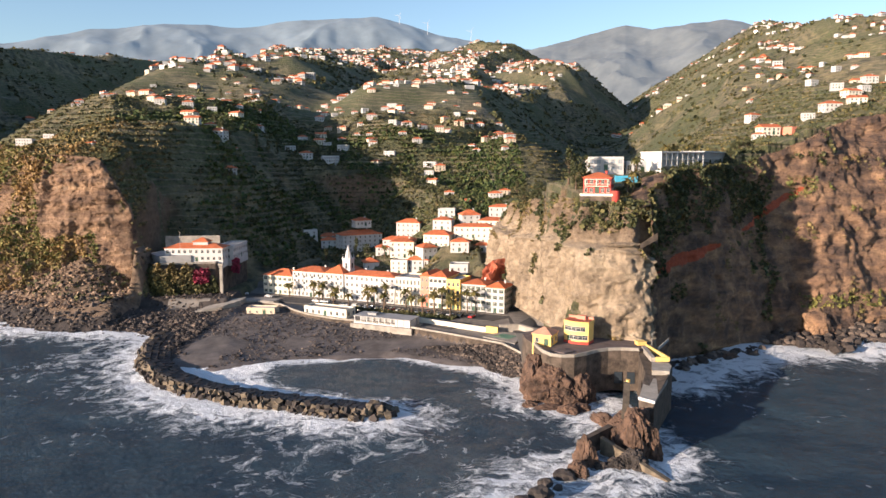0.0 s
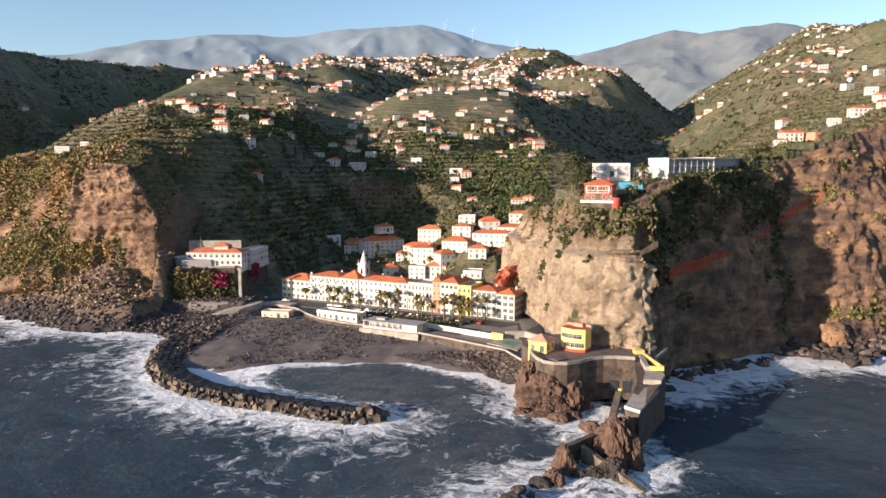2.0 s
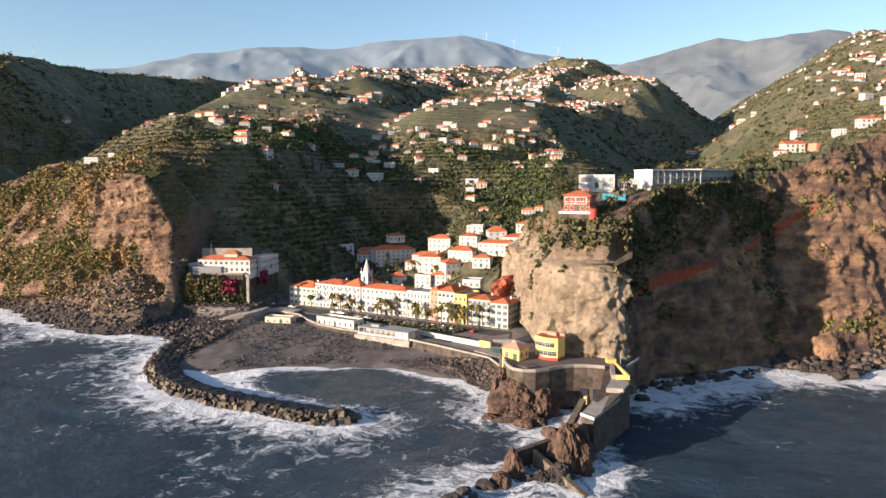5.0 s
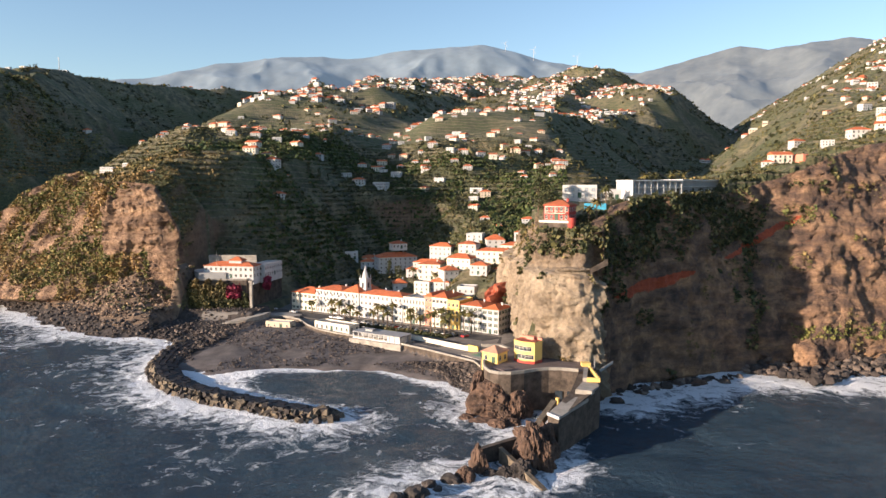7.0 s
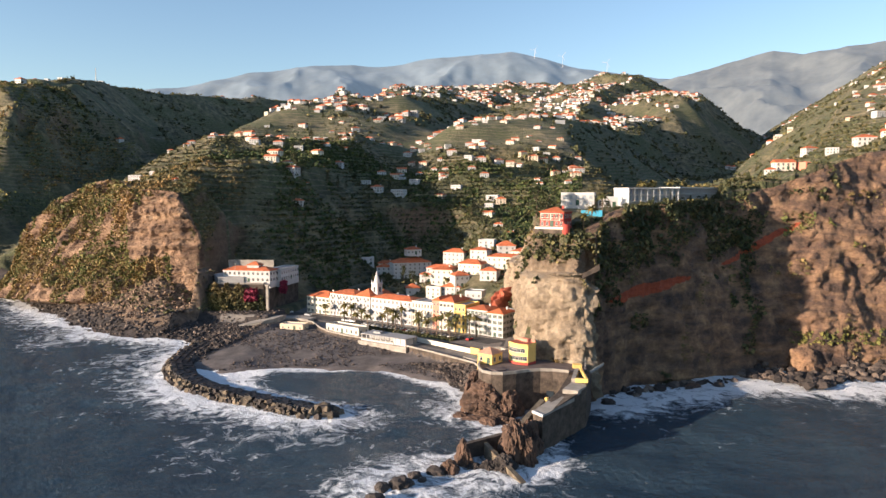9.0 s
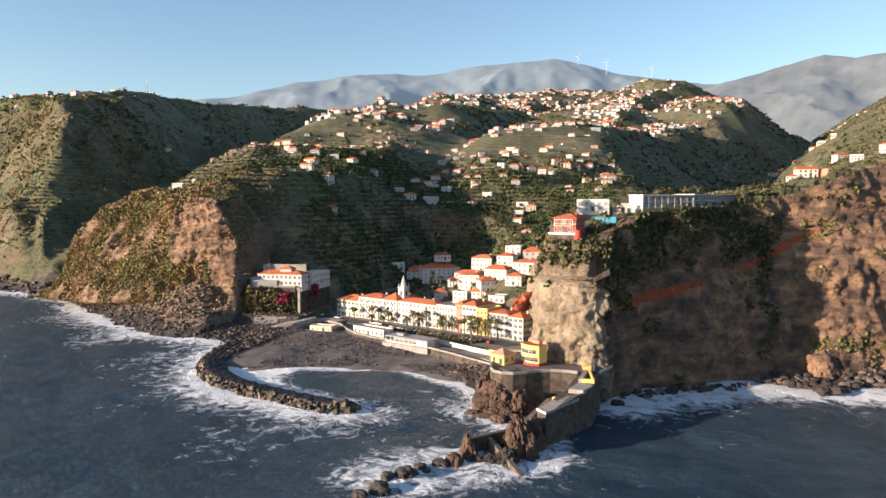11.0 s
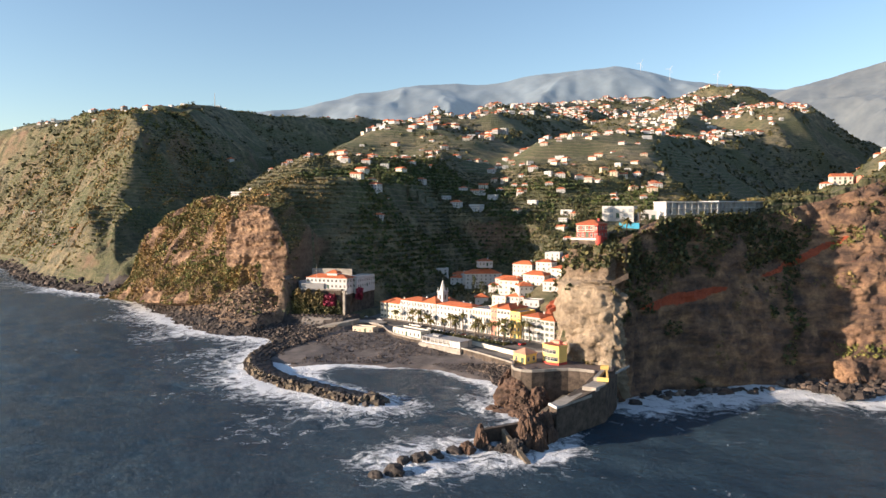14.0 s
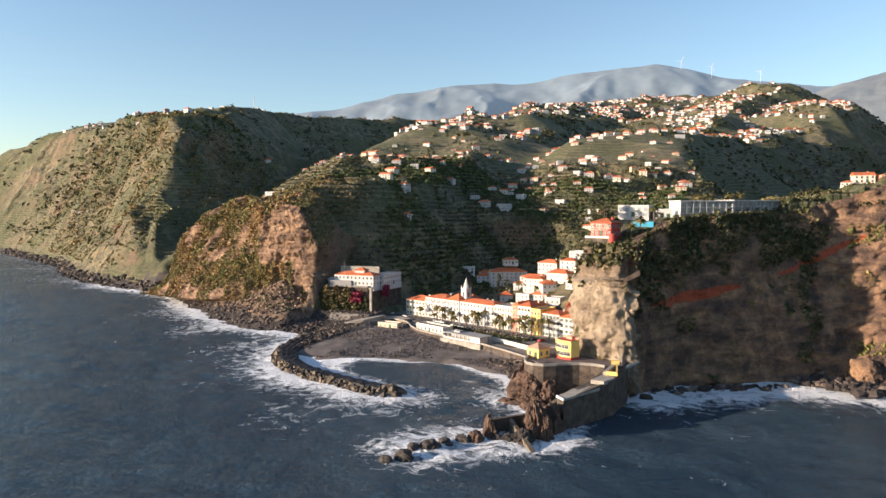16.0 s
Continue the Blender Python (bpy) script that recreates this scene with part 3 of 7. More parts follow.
# ---- distant ridges ----
def far_ridge(name, dist, a0, a1, base, amp, seed, material):
    """A mountain range far inland: rows of ground rising to an uneven crest."""
    na, nr = 520, 70
    a = np.linspace(radians(a0), radians(a1), na)
    crest = np.interp(np.degrees(a), *zip(*base)) + amp * fbm(np.degrees(a), a * 0, seed, 1 / 3.0, 5)
    A, f = np.meshgrid(a, np.linspace(0, 1, nr), indexing="ij")
    r = dist - 1500 * (1 - f)
    gx, gy = r * np.sin(A), r * np.cos(A)
    spur = 0.5 - 2.2 * np.abs(fbm(gx, gy, seed, 1 / 520, 4))
    z = crest[:, None] * (-0.1 + 1.1 * f ** 0.8) + (190 * spur + 60 * fbm(gx, gy, seed + 3, 1 / 150, 4)) * (1 - f) ** 0.6
    V = np.stack([r * np.sin(A), r * np.cos(A), z], -1).reshape(-1, 3)
    return grid_object(name, V, na, nr, material)


# Aerial haze is put into the bluish base colour and a weak blue emission.
M_FAR = plain("haze_tinted_mountain_scrub", (0.13, 0.165, 0.19), 1.0, 0.30, 0.004, 0.02, 0.0)
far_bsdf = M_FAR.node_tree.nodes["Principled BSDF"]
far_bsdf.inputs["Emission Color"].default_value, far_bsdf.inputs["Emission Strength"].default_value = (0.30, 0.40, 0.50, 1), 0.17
# Darker copy for the shaded eastern slopes, with haze put in as blue emission.
M_FAR_EAST = plain("shaded_hazy_mountain", (0.11, 0.12, 0.115), 1.0, 0.35, 0.006, 0.03, 0.0)
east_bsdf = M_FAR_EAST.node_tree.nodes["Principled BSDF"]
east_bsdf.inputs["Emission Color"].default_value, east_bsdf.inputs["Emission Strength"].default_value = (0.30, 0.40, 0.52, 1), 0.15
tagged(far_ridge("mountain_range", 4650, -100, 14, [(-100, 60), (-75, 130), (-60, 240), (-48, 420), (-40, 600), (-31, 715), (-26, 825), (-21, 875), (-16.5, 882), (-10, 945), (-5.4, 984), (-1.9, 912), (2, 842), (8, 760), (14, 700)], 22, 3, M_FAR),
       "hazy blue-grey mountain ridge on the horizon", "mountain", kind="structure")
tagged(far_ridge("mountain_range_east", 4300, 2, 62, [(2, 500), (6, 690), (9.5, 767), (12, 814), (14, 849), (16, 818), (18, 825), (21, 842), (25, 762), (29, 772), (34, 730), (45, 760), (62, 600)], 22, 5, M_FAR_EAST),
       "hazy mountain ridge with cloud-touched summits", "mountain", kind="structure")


# ---- cliffs ----
FACES = {}


def curtain(name, cols, nu, nv, profile, rough, material, seed):
    """A cliff face between a foot line and an edge line; cols: (foot x, y, z, edge x, y, z)."""
    c = np.array(cols, float)
    seg = np.hypot(*(np.diff((c[:, :2] + c[:, 3:5]) / 2, axis=0)).T)
    s = np.concatenate([[0], np.cumsum(seg)])
    u = np.linspace(0, s[-1], nu)
    col = np.stack([np.interp(u, s, c[:, k]) for k in range(6)], 1)
    ker = np.array([1, 2, 3, 2, 1.0]) / 9
    for k in range(6):
        col[:, k] = np.convolve(np.pad(col[:, k], 2, mode="edge"), ker, "valid")
    tangent = np.gradient((col[:, :2] + col[:, 3:5]) / 2, axis=0)
    nrm = np.stack([tangent[:, 1], -tangent[:, 0]], 1)
    nrm /= np.linalg.norm(nrm, axis=1)[:, None]
    v = np.linspace(0, 1, nv)
    U, Vv = np.meshgrid(u, v, indexing="ij")
    w = profile(Vv, U)
    P = col[:, None, :3] * (1 - w[..., None]) + col[:, None, 3:] * w[..., None]
    P[..., 2] = col[:, None, 2] * (1 - Vv) + col[:, None, 5] * Vv
    x, y, z = P[..., 0], P[..., 1], P[..., 2]
    n = rough(x, y, z, Vv, U, seed)
    edge = np.minimum(1, np.minimum(Vv / 0.04, 1))
    P[..., 0] += nrm[:, None, 0] * n * edge
    P[..., 1] += nrm[:, None, 1] * n * edge
    # lip running back onto the land
    lip = P[:, -1, :].copy()
    lip[:, :2] -= nrm * 9
    lip[:, 2] -= 2.5
    FACES[name] = P.copy(), nrm
    P = np.concatenate([P, lip[:, None, :]], 1)
    return grid_object(name, P.reshape(-1, 3), nu, nv + 1, material)


def craggy(x, y, z, v, u, seed):
    big = 3.4 * fbm(x, y, z * 0.6 + seed, 1 / 20, 3)
    rib = 2.2 * (0.5 - np.abs(fbm(x, y, z * 0.30 + seed, 1 / 9, 3)) * 2.4)
    slab = 0.9 * np.round(2.2 * fbm(x, y, z * 1.4 + seed, 1 / 6.5, 2)) / 1.6
    small = 1.0 * fbm(x, y, z + seed, 1 / 2.4, 4, 0.62)
    return (big + rib) * (1 - 0.35 * smooth(x, 128, 150)) + slab * (1 + 0.6 * smooth(x, 128, 150)) + small


def fissured(x, y, z, v, u, seed):
    big = 2.6 * fbm(x, y, z * 0.4 + seed, 1 / 18, 3)
    rib = 2.4 * (0.45 - np.abs(fbm(x, y, z * 0.28 + seed, 1 / 8, 3)) * 2.6)
    slab = 1.5 * np.round(2.4 * fbm(x, y, z * 0.9 + seed, 1 / 5.5, 2)) / 1.6
    small = 1.5 * fbm(x, y, z + seed, 1 / 2.2, 4, 0.65)
    return big + np.maximum(rib, -3.5) + slab + small + 0.9 * np.exp(-((v - 0.665) / 0.012) ** 2)


def benched(x, y, z, v, u, seed):
    """Hard lava flows stand out as ledges between softer ash layers."""
    q = z + 2.5 * fbm(x, y, seed, 1 / 30, 2)
    flow = 1.0 * np.round(2.6 * fbm(x * 0.10, y * 0.10, q * 1.3 + seed, 1 / 4.5, 3)) * smooth(z, 26, 44) + 0.7 * np.round(2.2 * fbm(x, y, q * 1.6, 1 / 5.0, 2))
    big = 4.5 * fbm(x, y, z * 0.35 + seed, 1 / 24, 3)
    rib = 3.6 * (0.5 - np.abs(fbm(x, y, z * 0.16 + seed, 1 / 13, 3)) * 2.5)
    # softer lower slope runs out towards the shore
    apron = 9.0 * (1 - smooth(v, 0.0, 0.55)) * smooth(-x, 190, 215)
    return (big + rib) * smooth(-x, 138, 175) + (0.15 + 0.85 * smooth(-x, 145, 168)) * (flow + apron + 1.5 * fbm(x, y, z * 1.4 + seed, 1 / 2.4, 4, 0.65))


def point_profile(v, u):
    # ledge about two thirds up, upper part set back
    return np.where(v < 0.66, 0.18 * v / 0.66, np.where(v < 0.70, 0.18 + 0.37 * (v - 0.66) / 0.04, 0.55 + 0.45 * (v - 0.70) / 0.30))


FRONT = [(30, 395, 24, 46, 402, 47), (22, 352, 14, 34, 366, 49), (29, 320, 7, 36, 338, 51), (36, 288, 7, 42, 304, 55), (38, 260, 10, 43, 272, 58),
         (39, 242, 12, 44, 250, 57.5), (46, 228, 12.5, 48, 238, 57), (56, 222.5, 12.5, 57, 231, 57), (64.5, 221, 11, 65, 230, 56.5), (68, 224, 0, 69, 236, 57)]
EAST = [(66, 221.5, 0, 66.5, 229, 56), (69, 226, -1, 70, 237, 60), (80, 245, -1, 80, 252, 67), (105, 262, -1, 101, 269, 68.5), (132, 277, -1, 122, 295, 69.5), (146, 283, -1, 143, 305, 74.5),
        (158, 278, -1, 163, 313, 82), (180, 286, -1, 188, 328, 90), (235, 300, -1, 235, 344, 97), (320, 310, -1, 320, 372, 110), (520, 300, -1, 520, 380, 140)]
HEAD = [(-356, 408, -1, -352, 424, 6), (-328, 394, 0, -330, 412, 30), (-302, 376, 2, -305, 402, 56), (-276, 362, 3, -272, 404, 77), (-250, 352, 4, -252, 404, 80.5),
        (-228, 345, 6, -230, 385, 78.5), (-206, 342, 7, -207, 363, 74), (-190, 342, 8, -190, 357, 74), (-174, 342, 8, -172, 356, 72.5), (-165, 342, 7, -166, 353.5, 65),
        (-158, 342, 6, -160, 352, 54.5), (-152, 342, 5, -153.5, 350.5, 43.5), (-150, 342, 4, -152, 350.3, 29.5), (-145, 343, 3, -147, 350.5, 18.5), (-140, 345, 2, -142, 352, 10.5)]
tagged(curtain("headland_face", HEAD, 420, 120, lambda v, u: v ** 1.15, benched, M_HEAD, 4), "sheer headland face of layered tan and brown lava with green ledges", "cliff", kind="structure")
tagged(curtain("rock_point", FRONT, 340, 150, point_profile, fissured, M_ROCK_TAN, 2), "sheer tan tuff rock face with a ledge path", "cliff", kind="structure")
tagged(curtain("cliff_east", EAST, 460, 110, lambda v, u: v ** 1.3, craggy, M_ROCK_BROWN, 7), "tall brown basalt sea cliff with a red ash band", "cliff", kind="structure")


# ---- sea ----
def sea():
    xs = np.concatenate([np.linspace(-4500, -460, 30), np.arange(-440, 330, 2.6), np.linspace(345, 4500, 30)])
    ys = np.concatenate([np.linspace(-3500, 60, 26), np.arange(72, 470, 2.6), np.linspace(480, 3000, 30)])
    X, Y = np.meshgrid(xs, ys, indexing="ij")
    Z = 0.95 * fbm(X, Y * 1.3, 0.5, 1 / 10, 4, 0.65) + 0.8 * fbm(X * 0.6 + 0.3 * Y, Y, 2.5, 1 / 34, 2)
    near = (X > -460) & (X < 345) & (Y > 60) & (Y < 480)
    Z = np.where(near, Z, 0)
    ob = grid_object("sea", np.stack([X, Y, Z], -1).reshape(-1, 3), len(xs), len(ys), M_SEA)
    n = fbm(X, Y, 4, 1 / 38, 3)
    shore, mole, tip = -shore_distance(X, Y), mole_distance(X, Y), point_distance(X, Y)
    # wide surf on the open western side, thin wash inside the breakwater
    open_sea = smooth(-X - 0.45 * (Y - 190), 20, 70)
    reach_shore = 9 + 15 * open_sea + 6 * smooth(X, 70, 110)
    inside = (1 - open_sea) * smooth(Y - 195 - 0.35 * (X + 15), 0, 14)
    lee = smooth(X + 0.25 * (Y - 160), 58, 68)
    foam = np.maximum.reduce([(0.62 + 0.10 * open_sea) * np.exp(-np.maximum(shore - 3, 0) / (reach_shore * (1 + 0.6 * n))),
                              0.68 * np.exp(-np.maximum(mole - 2, 0) / ((17 - 9 * inside) * (1 + 0.6 * n))),
                              0.71 * np.exp(-np.maximum(line_distance(X, Y, EAST_SURF) - 9, 0) / (14 * (1 + 0.7 * n))),
                              (0.64 - 0.20 * lee) * np.exp(-np.maximum(tip - 2, 0) / ((13 - 6 * lee) * (1 + 0.6 * n)))])
    # broken crests run across the harbour mouth and along the open shore
    crest = np.maximum(0, 1 - 5.0 * np.abs(fbm(X * 0.5 + 0.2 * Y, Y, 6, 1 / 42, 3)))
    harbour = np.exp(-(((X - 2) / 34) ** 2 + ((Y - 205) / 40) ** 2))
    foam = foam + 0.17 * n - 0.12 + 0.12 * open_sea * smooth(110 - np.minimum(shore, mole), 20, 90) + 0.30 * crest * harbour + 0.30 * np.exp(-((shore - 4 - 3 * n) / 4.5) ** 2) * smooth(X, -84, -70) * (1 - smooth(X, 30, 40)) * (Y > 215)
    foam = np.where(near, foam, 0.46 * np.exp(-np.maximum(shore, 0) / 25.0))
    a = ob.data.attributes.new("foam", "FLOAT", "POINT")
    a.data.foreach_set("value", np.clip(foam, 0, 1).astype(np.float32).ravel())
    return tagged(ob, "dark blue-grey sea with white surf along the rocks", "sea", kind="structure")


MOLE = [(-110, 280), (-106.5, 260), (-99.5, 240), (-88.5, 224.5), (-75, 213.5), (-58, 205.5), (-42, 199.5), (-28, 195), (-20, 192.5)]
EAST_SURF = [(74, 222), (86, 236), (108, 252), (132, 264), (160, 264), (186, 274), (240, 286), (330, 296)]
POINT_ROCKS = [(29, 205), (40, 199), (47, 184), (49, 166), (40, 157), (30, 152), (20, 140)]


def line_distance(X, Y, pts):
    best = np.full(np.shape(X), 1e9)
    for (x0, y0), (x1, y1) in zip(pts[:-1], pts[1:]):
        dx, dy = x1 - x0, y1 - y0
        t = np.clip(((X - x0) * dx + (Y - y0) * dy) / (dx * dx + dy * dy), 0, 1)
        best = np.minimum(best, np.hypot(X - x0 - t * dx, Y - y0 - t * dy))
    return best


def mole_distance(X, Y):
    return line_distance(X, Y, MOLE) - 6.5


def point_distance(X, Y):
    return line_distance(X, Y, POINT_ROCKS) - 9


sea()

# ---- shapes and parts ----
class Shape:
    """Collects faces for one mesh."""

    def __init__(self):
        self.v, self.f, self.m = [], [], []

    def face(self, pts, m=0):
        n = len(self.v)
        self.v += [tuple(p) for p in pts]
        self.f.append(tuple(range(n, n + len(pts))))
        self.m.append(m)

    def box(self, x0, y0, z0, x1, y1, z1, m=0):
        n = len(self.v)
        self.v += [(x, y, z) for z in (z0, z1) for x, y in ((x0, y0), (x1, y0), (x1, y1), (x0, y1))]
        self.f += [tuple(n + i for i in q) for q in ((3, 2, 1, 0), (4, 5, 6, 7), (0, 1, 5, 4), (1, 2, 6, 5), (2, 3, 7, 6), (3, 0, 4, 7))]
        self.m += [m] * 6
        return self

    def prism(self, poly, z0, z1, m=0, top=None):
        n, k = len(self.v), len(poly)
        lo = z0 if hasattr(z0, "__len__") else [z0] * k
        hi = z1 if hasattr(z1, "__len__") else [z1] * k
        self.v += [(x, y, z) for (x, y), z in zip(poly, lo)] + [(x, y, z) for (x, y), z in zip(poly, hi)]
        self.f += [tuple(n + i for i in reversed(range(k))), tuple(n + k + i for i in range(k))]
        self.f += [(n + i, n + (i + 1) % k, n + k + (i + 1) % k, n + k + i) for i in range(k)]
        self.m += [m, m if top is None else top] + [m] * k
        return self

    def ring(self, x0, y0, x1, y1, t, z0, z1, m=0):
        """A closed rectangular band with thickness t."""
        n = len(self.v)
        for z in (z0, z1):
            for k in (0, t):
                self.v += [(x0 + k, y0 + k, z), (x1 - k, y0 + k, z), (x1 - k, y1 - k, z), (x0 + k, y1 - k, z)]
        for i in range(4):
            j = (i + 1) % 4
            a, b = n + i, n + j
            self.f += [(a, b, b + 8, a + 8), (b + 4, a + 4, a + 12, b + 12), (a + 8, b + 8, b + 12, a + 12), (b, a, a + 4, b + 4)]
            self.m += [m] * 4
        return self

    def hip(self, x0, y0, x1, y1, z, rise, over=0.4, m=0, gable=False):
        x0, y0, x1, y1 = x0 - over, y0 - over, x1 + over, y1 + over
        w, d = x1 - x0, y1 - y0
        self.box(x0, y0, z - 0.12, x1, y1, z + 0.06, m)
        z += 0.06
        inset = 0.12 if gable else min(w, d) / 2
        if w >= d:
            a, b = (x0 + inset, (y0 + y1) / 2, z + rise), (x1 - inset, (y0 + y1) / 2, z + rise)
            c = [(x0, y0, z), (x1, y0, z), (x1, y1, z), (x0, y1, z)]
            for q in ((c[0], c[1], b, a), (c[2], c[3], a, b), (c[1], c[2], b), (c[3], c[0], a)):
                self.face(q, m)
        else:
            a, b = ((x0 + x1) / 2, y0 + inset, z + rise), ((x0 + x1) / 2, y1 - inset, z + rise)
            c = [(x0, y0, z), (x1, y0, z), (x1, y1, z), (x0, y1, z)]
            for q in ((c[1], c[2], b, a), (c[3], c[0], a, b), (c[0], c[1], a), (c[2], c[3], b)):
                self.face(q, m)
        return self

    def strip(self, left, right, lo, hi, m=0):
        """A solid band between two lines; hi: one height or one for each point."""
        n, k = len(self.v), len(left)
        hi = hi if hasattr(hi, "__len__") else [hi] * k
        for i in range(k):
            self.v += [(*left[i], lo), (*right[i], lo), (*right[i], hi[i]), (*left[i], hi[i])]
        for i in range(k - 1):
            a, b = n + 4 * i, n + 4 * i + 4
            self.f += [(a + 1, b + 1, b + 2, a + 2), (a + 2, b + 2, b + 3, a + 3), (a + 3, b + 3, b, a)]
            self.m += [m] * 3
        self.f += [(n, n + 1, n + 2, n + 3), tuple(n + 4 * (k - 1) + i for i in (3, 2, 1, 0))]
        self.m += [m] * 2
        return self

    def relief(self, xs, zs, depth, mat_of):
        """A panel facing -y made of cells at their own depths, welded into one piece."""
        at = {}

        def vert(x, y, z):
            key = (round(x, 4), round(y, 4), round(z, 4))
            if key not in at:
                at[key] = len(self.v)
                self.v.append((x, y, z))
            return at[key]

        nx, nz = len(xs) - 1, len(zs) - 1
        for i in range(nx):
            for k in range(nz):
                d = depth(i, k)
                x0, x1, z0, z1 = xs[i], xs[i + 1], zs[k], zs[k + 1]
                self.f.append((vert(x0, d, z0), vert(x1, d, z0), vert(x1, d, z1), vert(x0, d, z1)))
                self.m.append(mat_of(i, k))
                for di, dk, p, q in ((1, 0, (x1, z0), (x1, z1)), (-1, 0, (x0, z1), (x0, z0)), (0, 1, (x1, z1), (x0, z1)), (0, -1, (x0, z0), (x1, z0))):
                    a, c = i + di, k + dk
                    e = depth(a, c) if 0 <= a < nx and 0 <= c < nz else 0.02
                    if e > d + 1e-6:
                        self.f.append((vert(p[0], d, p[1]), vert(p[0], e, p[1]), vert(q[0], e, q[1]), vert(q[0], d, q[1])))
                        self.m.append(mat_of(i, k))
        return self

    def tube(self, pts, radii, n=7, m=0):
        base = len(self.v)
        for (x, y, z), r in zip(pts, radii):
            self.v += [(x + r * math.cos(2 * math.pi * i / n), y + r * math.sin(2 * math.pi * i / n), z) for i in range(n)]
        for k in range(len(pts) - 1):
            for i in range(n):
                a, b = base + k * n + i, base + k * n + (i + 1) % n
                self.f.append((a, b, b + n, a + n))
                self.m.append(m)
        self.f.append(tuple(base + (len(pts) - 1) * n + i for i in range(n)))
        self.m.append(m)
        return self

    def mesh(self, name, mats):
        me = bpy.data.meshes.new(name)
        me.from_pydata(self.v, [], self.f)
        for x in mats if isinstance(mats, (list, tuple)) else [mats]:
            me.materials.append(x)
        me.polygons.foreach_set("material_index", self.m)
        me.update()
        return me


def part(name, shape, mats, parent, at=None, label=""):
    """One mesh under a thing or under a part."""
    ob = new(name, shape if isinstance(shape, bpy.types.Mesh) else shape.mesh(name, mats))
    ob.parent = parent
    if at is not None:
        ob.matrix_local = at
    return tagged(ob, label) if label else ob


def root(name, at, label, category, group="", kind=""):
    ob = new(name)
    ob.matrix_world = at
    return tagged(ob, label, category, group, kind)


WINDOWS = {}


def window_mesh(w, h, style="plain"):
    """Frame, crossbars, glass and sill (and open shutters), facing -y, centred on x with the sill at z 0."""
    key = (round(w, 2), round(h, 2), style)
    if key not in WINDOWS:
        b, sh = 0.09, w * 0.48 if style == "shutter" else 0.0
        xs = ([-w / 2 - sh] if sh else []) + [-w / 2, -w / 2 + b, -0.035, 0.035, w / 2 - b, w / 2] + ([w / 2 + sh] if sh else [])
        zs = [-0.1, 0.0, b, h * 0.6, h * 0.6 + 0.07, h - b, h]
        o = 1 if sh else 0

        def kind(i, k):
            if k == 0:
                return "sill"
            if sh and i in (0, 6):
                return "shutter"
            return "glass" if i - o in (1, 3) and k in (2, 4) else "frame"

        s = Shape().relief(xs, zs, lambda i, k: {"sill": -0.15, "shutter": -0.09, "glass": -0.015, "frame": -0.07}[kind(i, k)],
                           lambda i, k: {"sill": 0, "shutter": 2, "glass": 1, "frame": 0}[kind(i, k)])
        WINDOWS[key] = s.mesh("window", [M_FRAME, M_CURTAIN if style == "curtained" else M_GLASS, M_GREENSHUT])
    return WINDOWS[key]


BALCONY = {}


def balcony_mesh(w):
    if w not in BALCONY:
        s, prof = Shape(), [(0, -0.12), (-0.9, -0.12), (-0.9, 0.94), (-0.82, 0.94), (-0.82, 0.0), (0, 0.0)]
        n = len(prof)
        s.v = [(x, y, z) for x in (-w / 2, w / 2) for y, z in prof]
        s.f = [tuple(range(n)), tuple(reversed(range(n, 2 * n)))] + [((i + 1) % n, i, n + i, n + (i + 1) % n) for i in range(n)]
        s.m = [0] * len(s.f)
        BALCONY[w] = s.mesh("balcony", M_WHITE)
    return BALCONY[w]


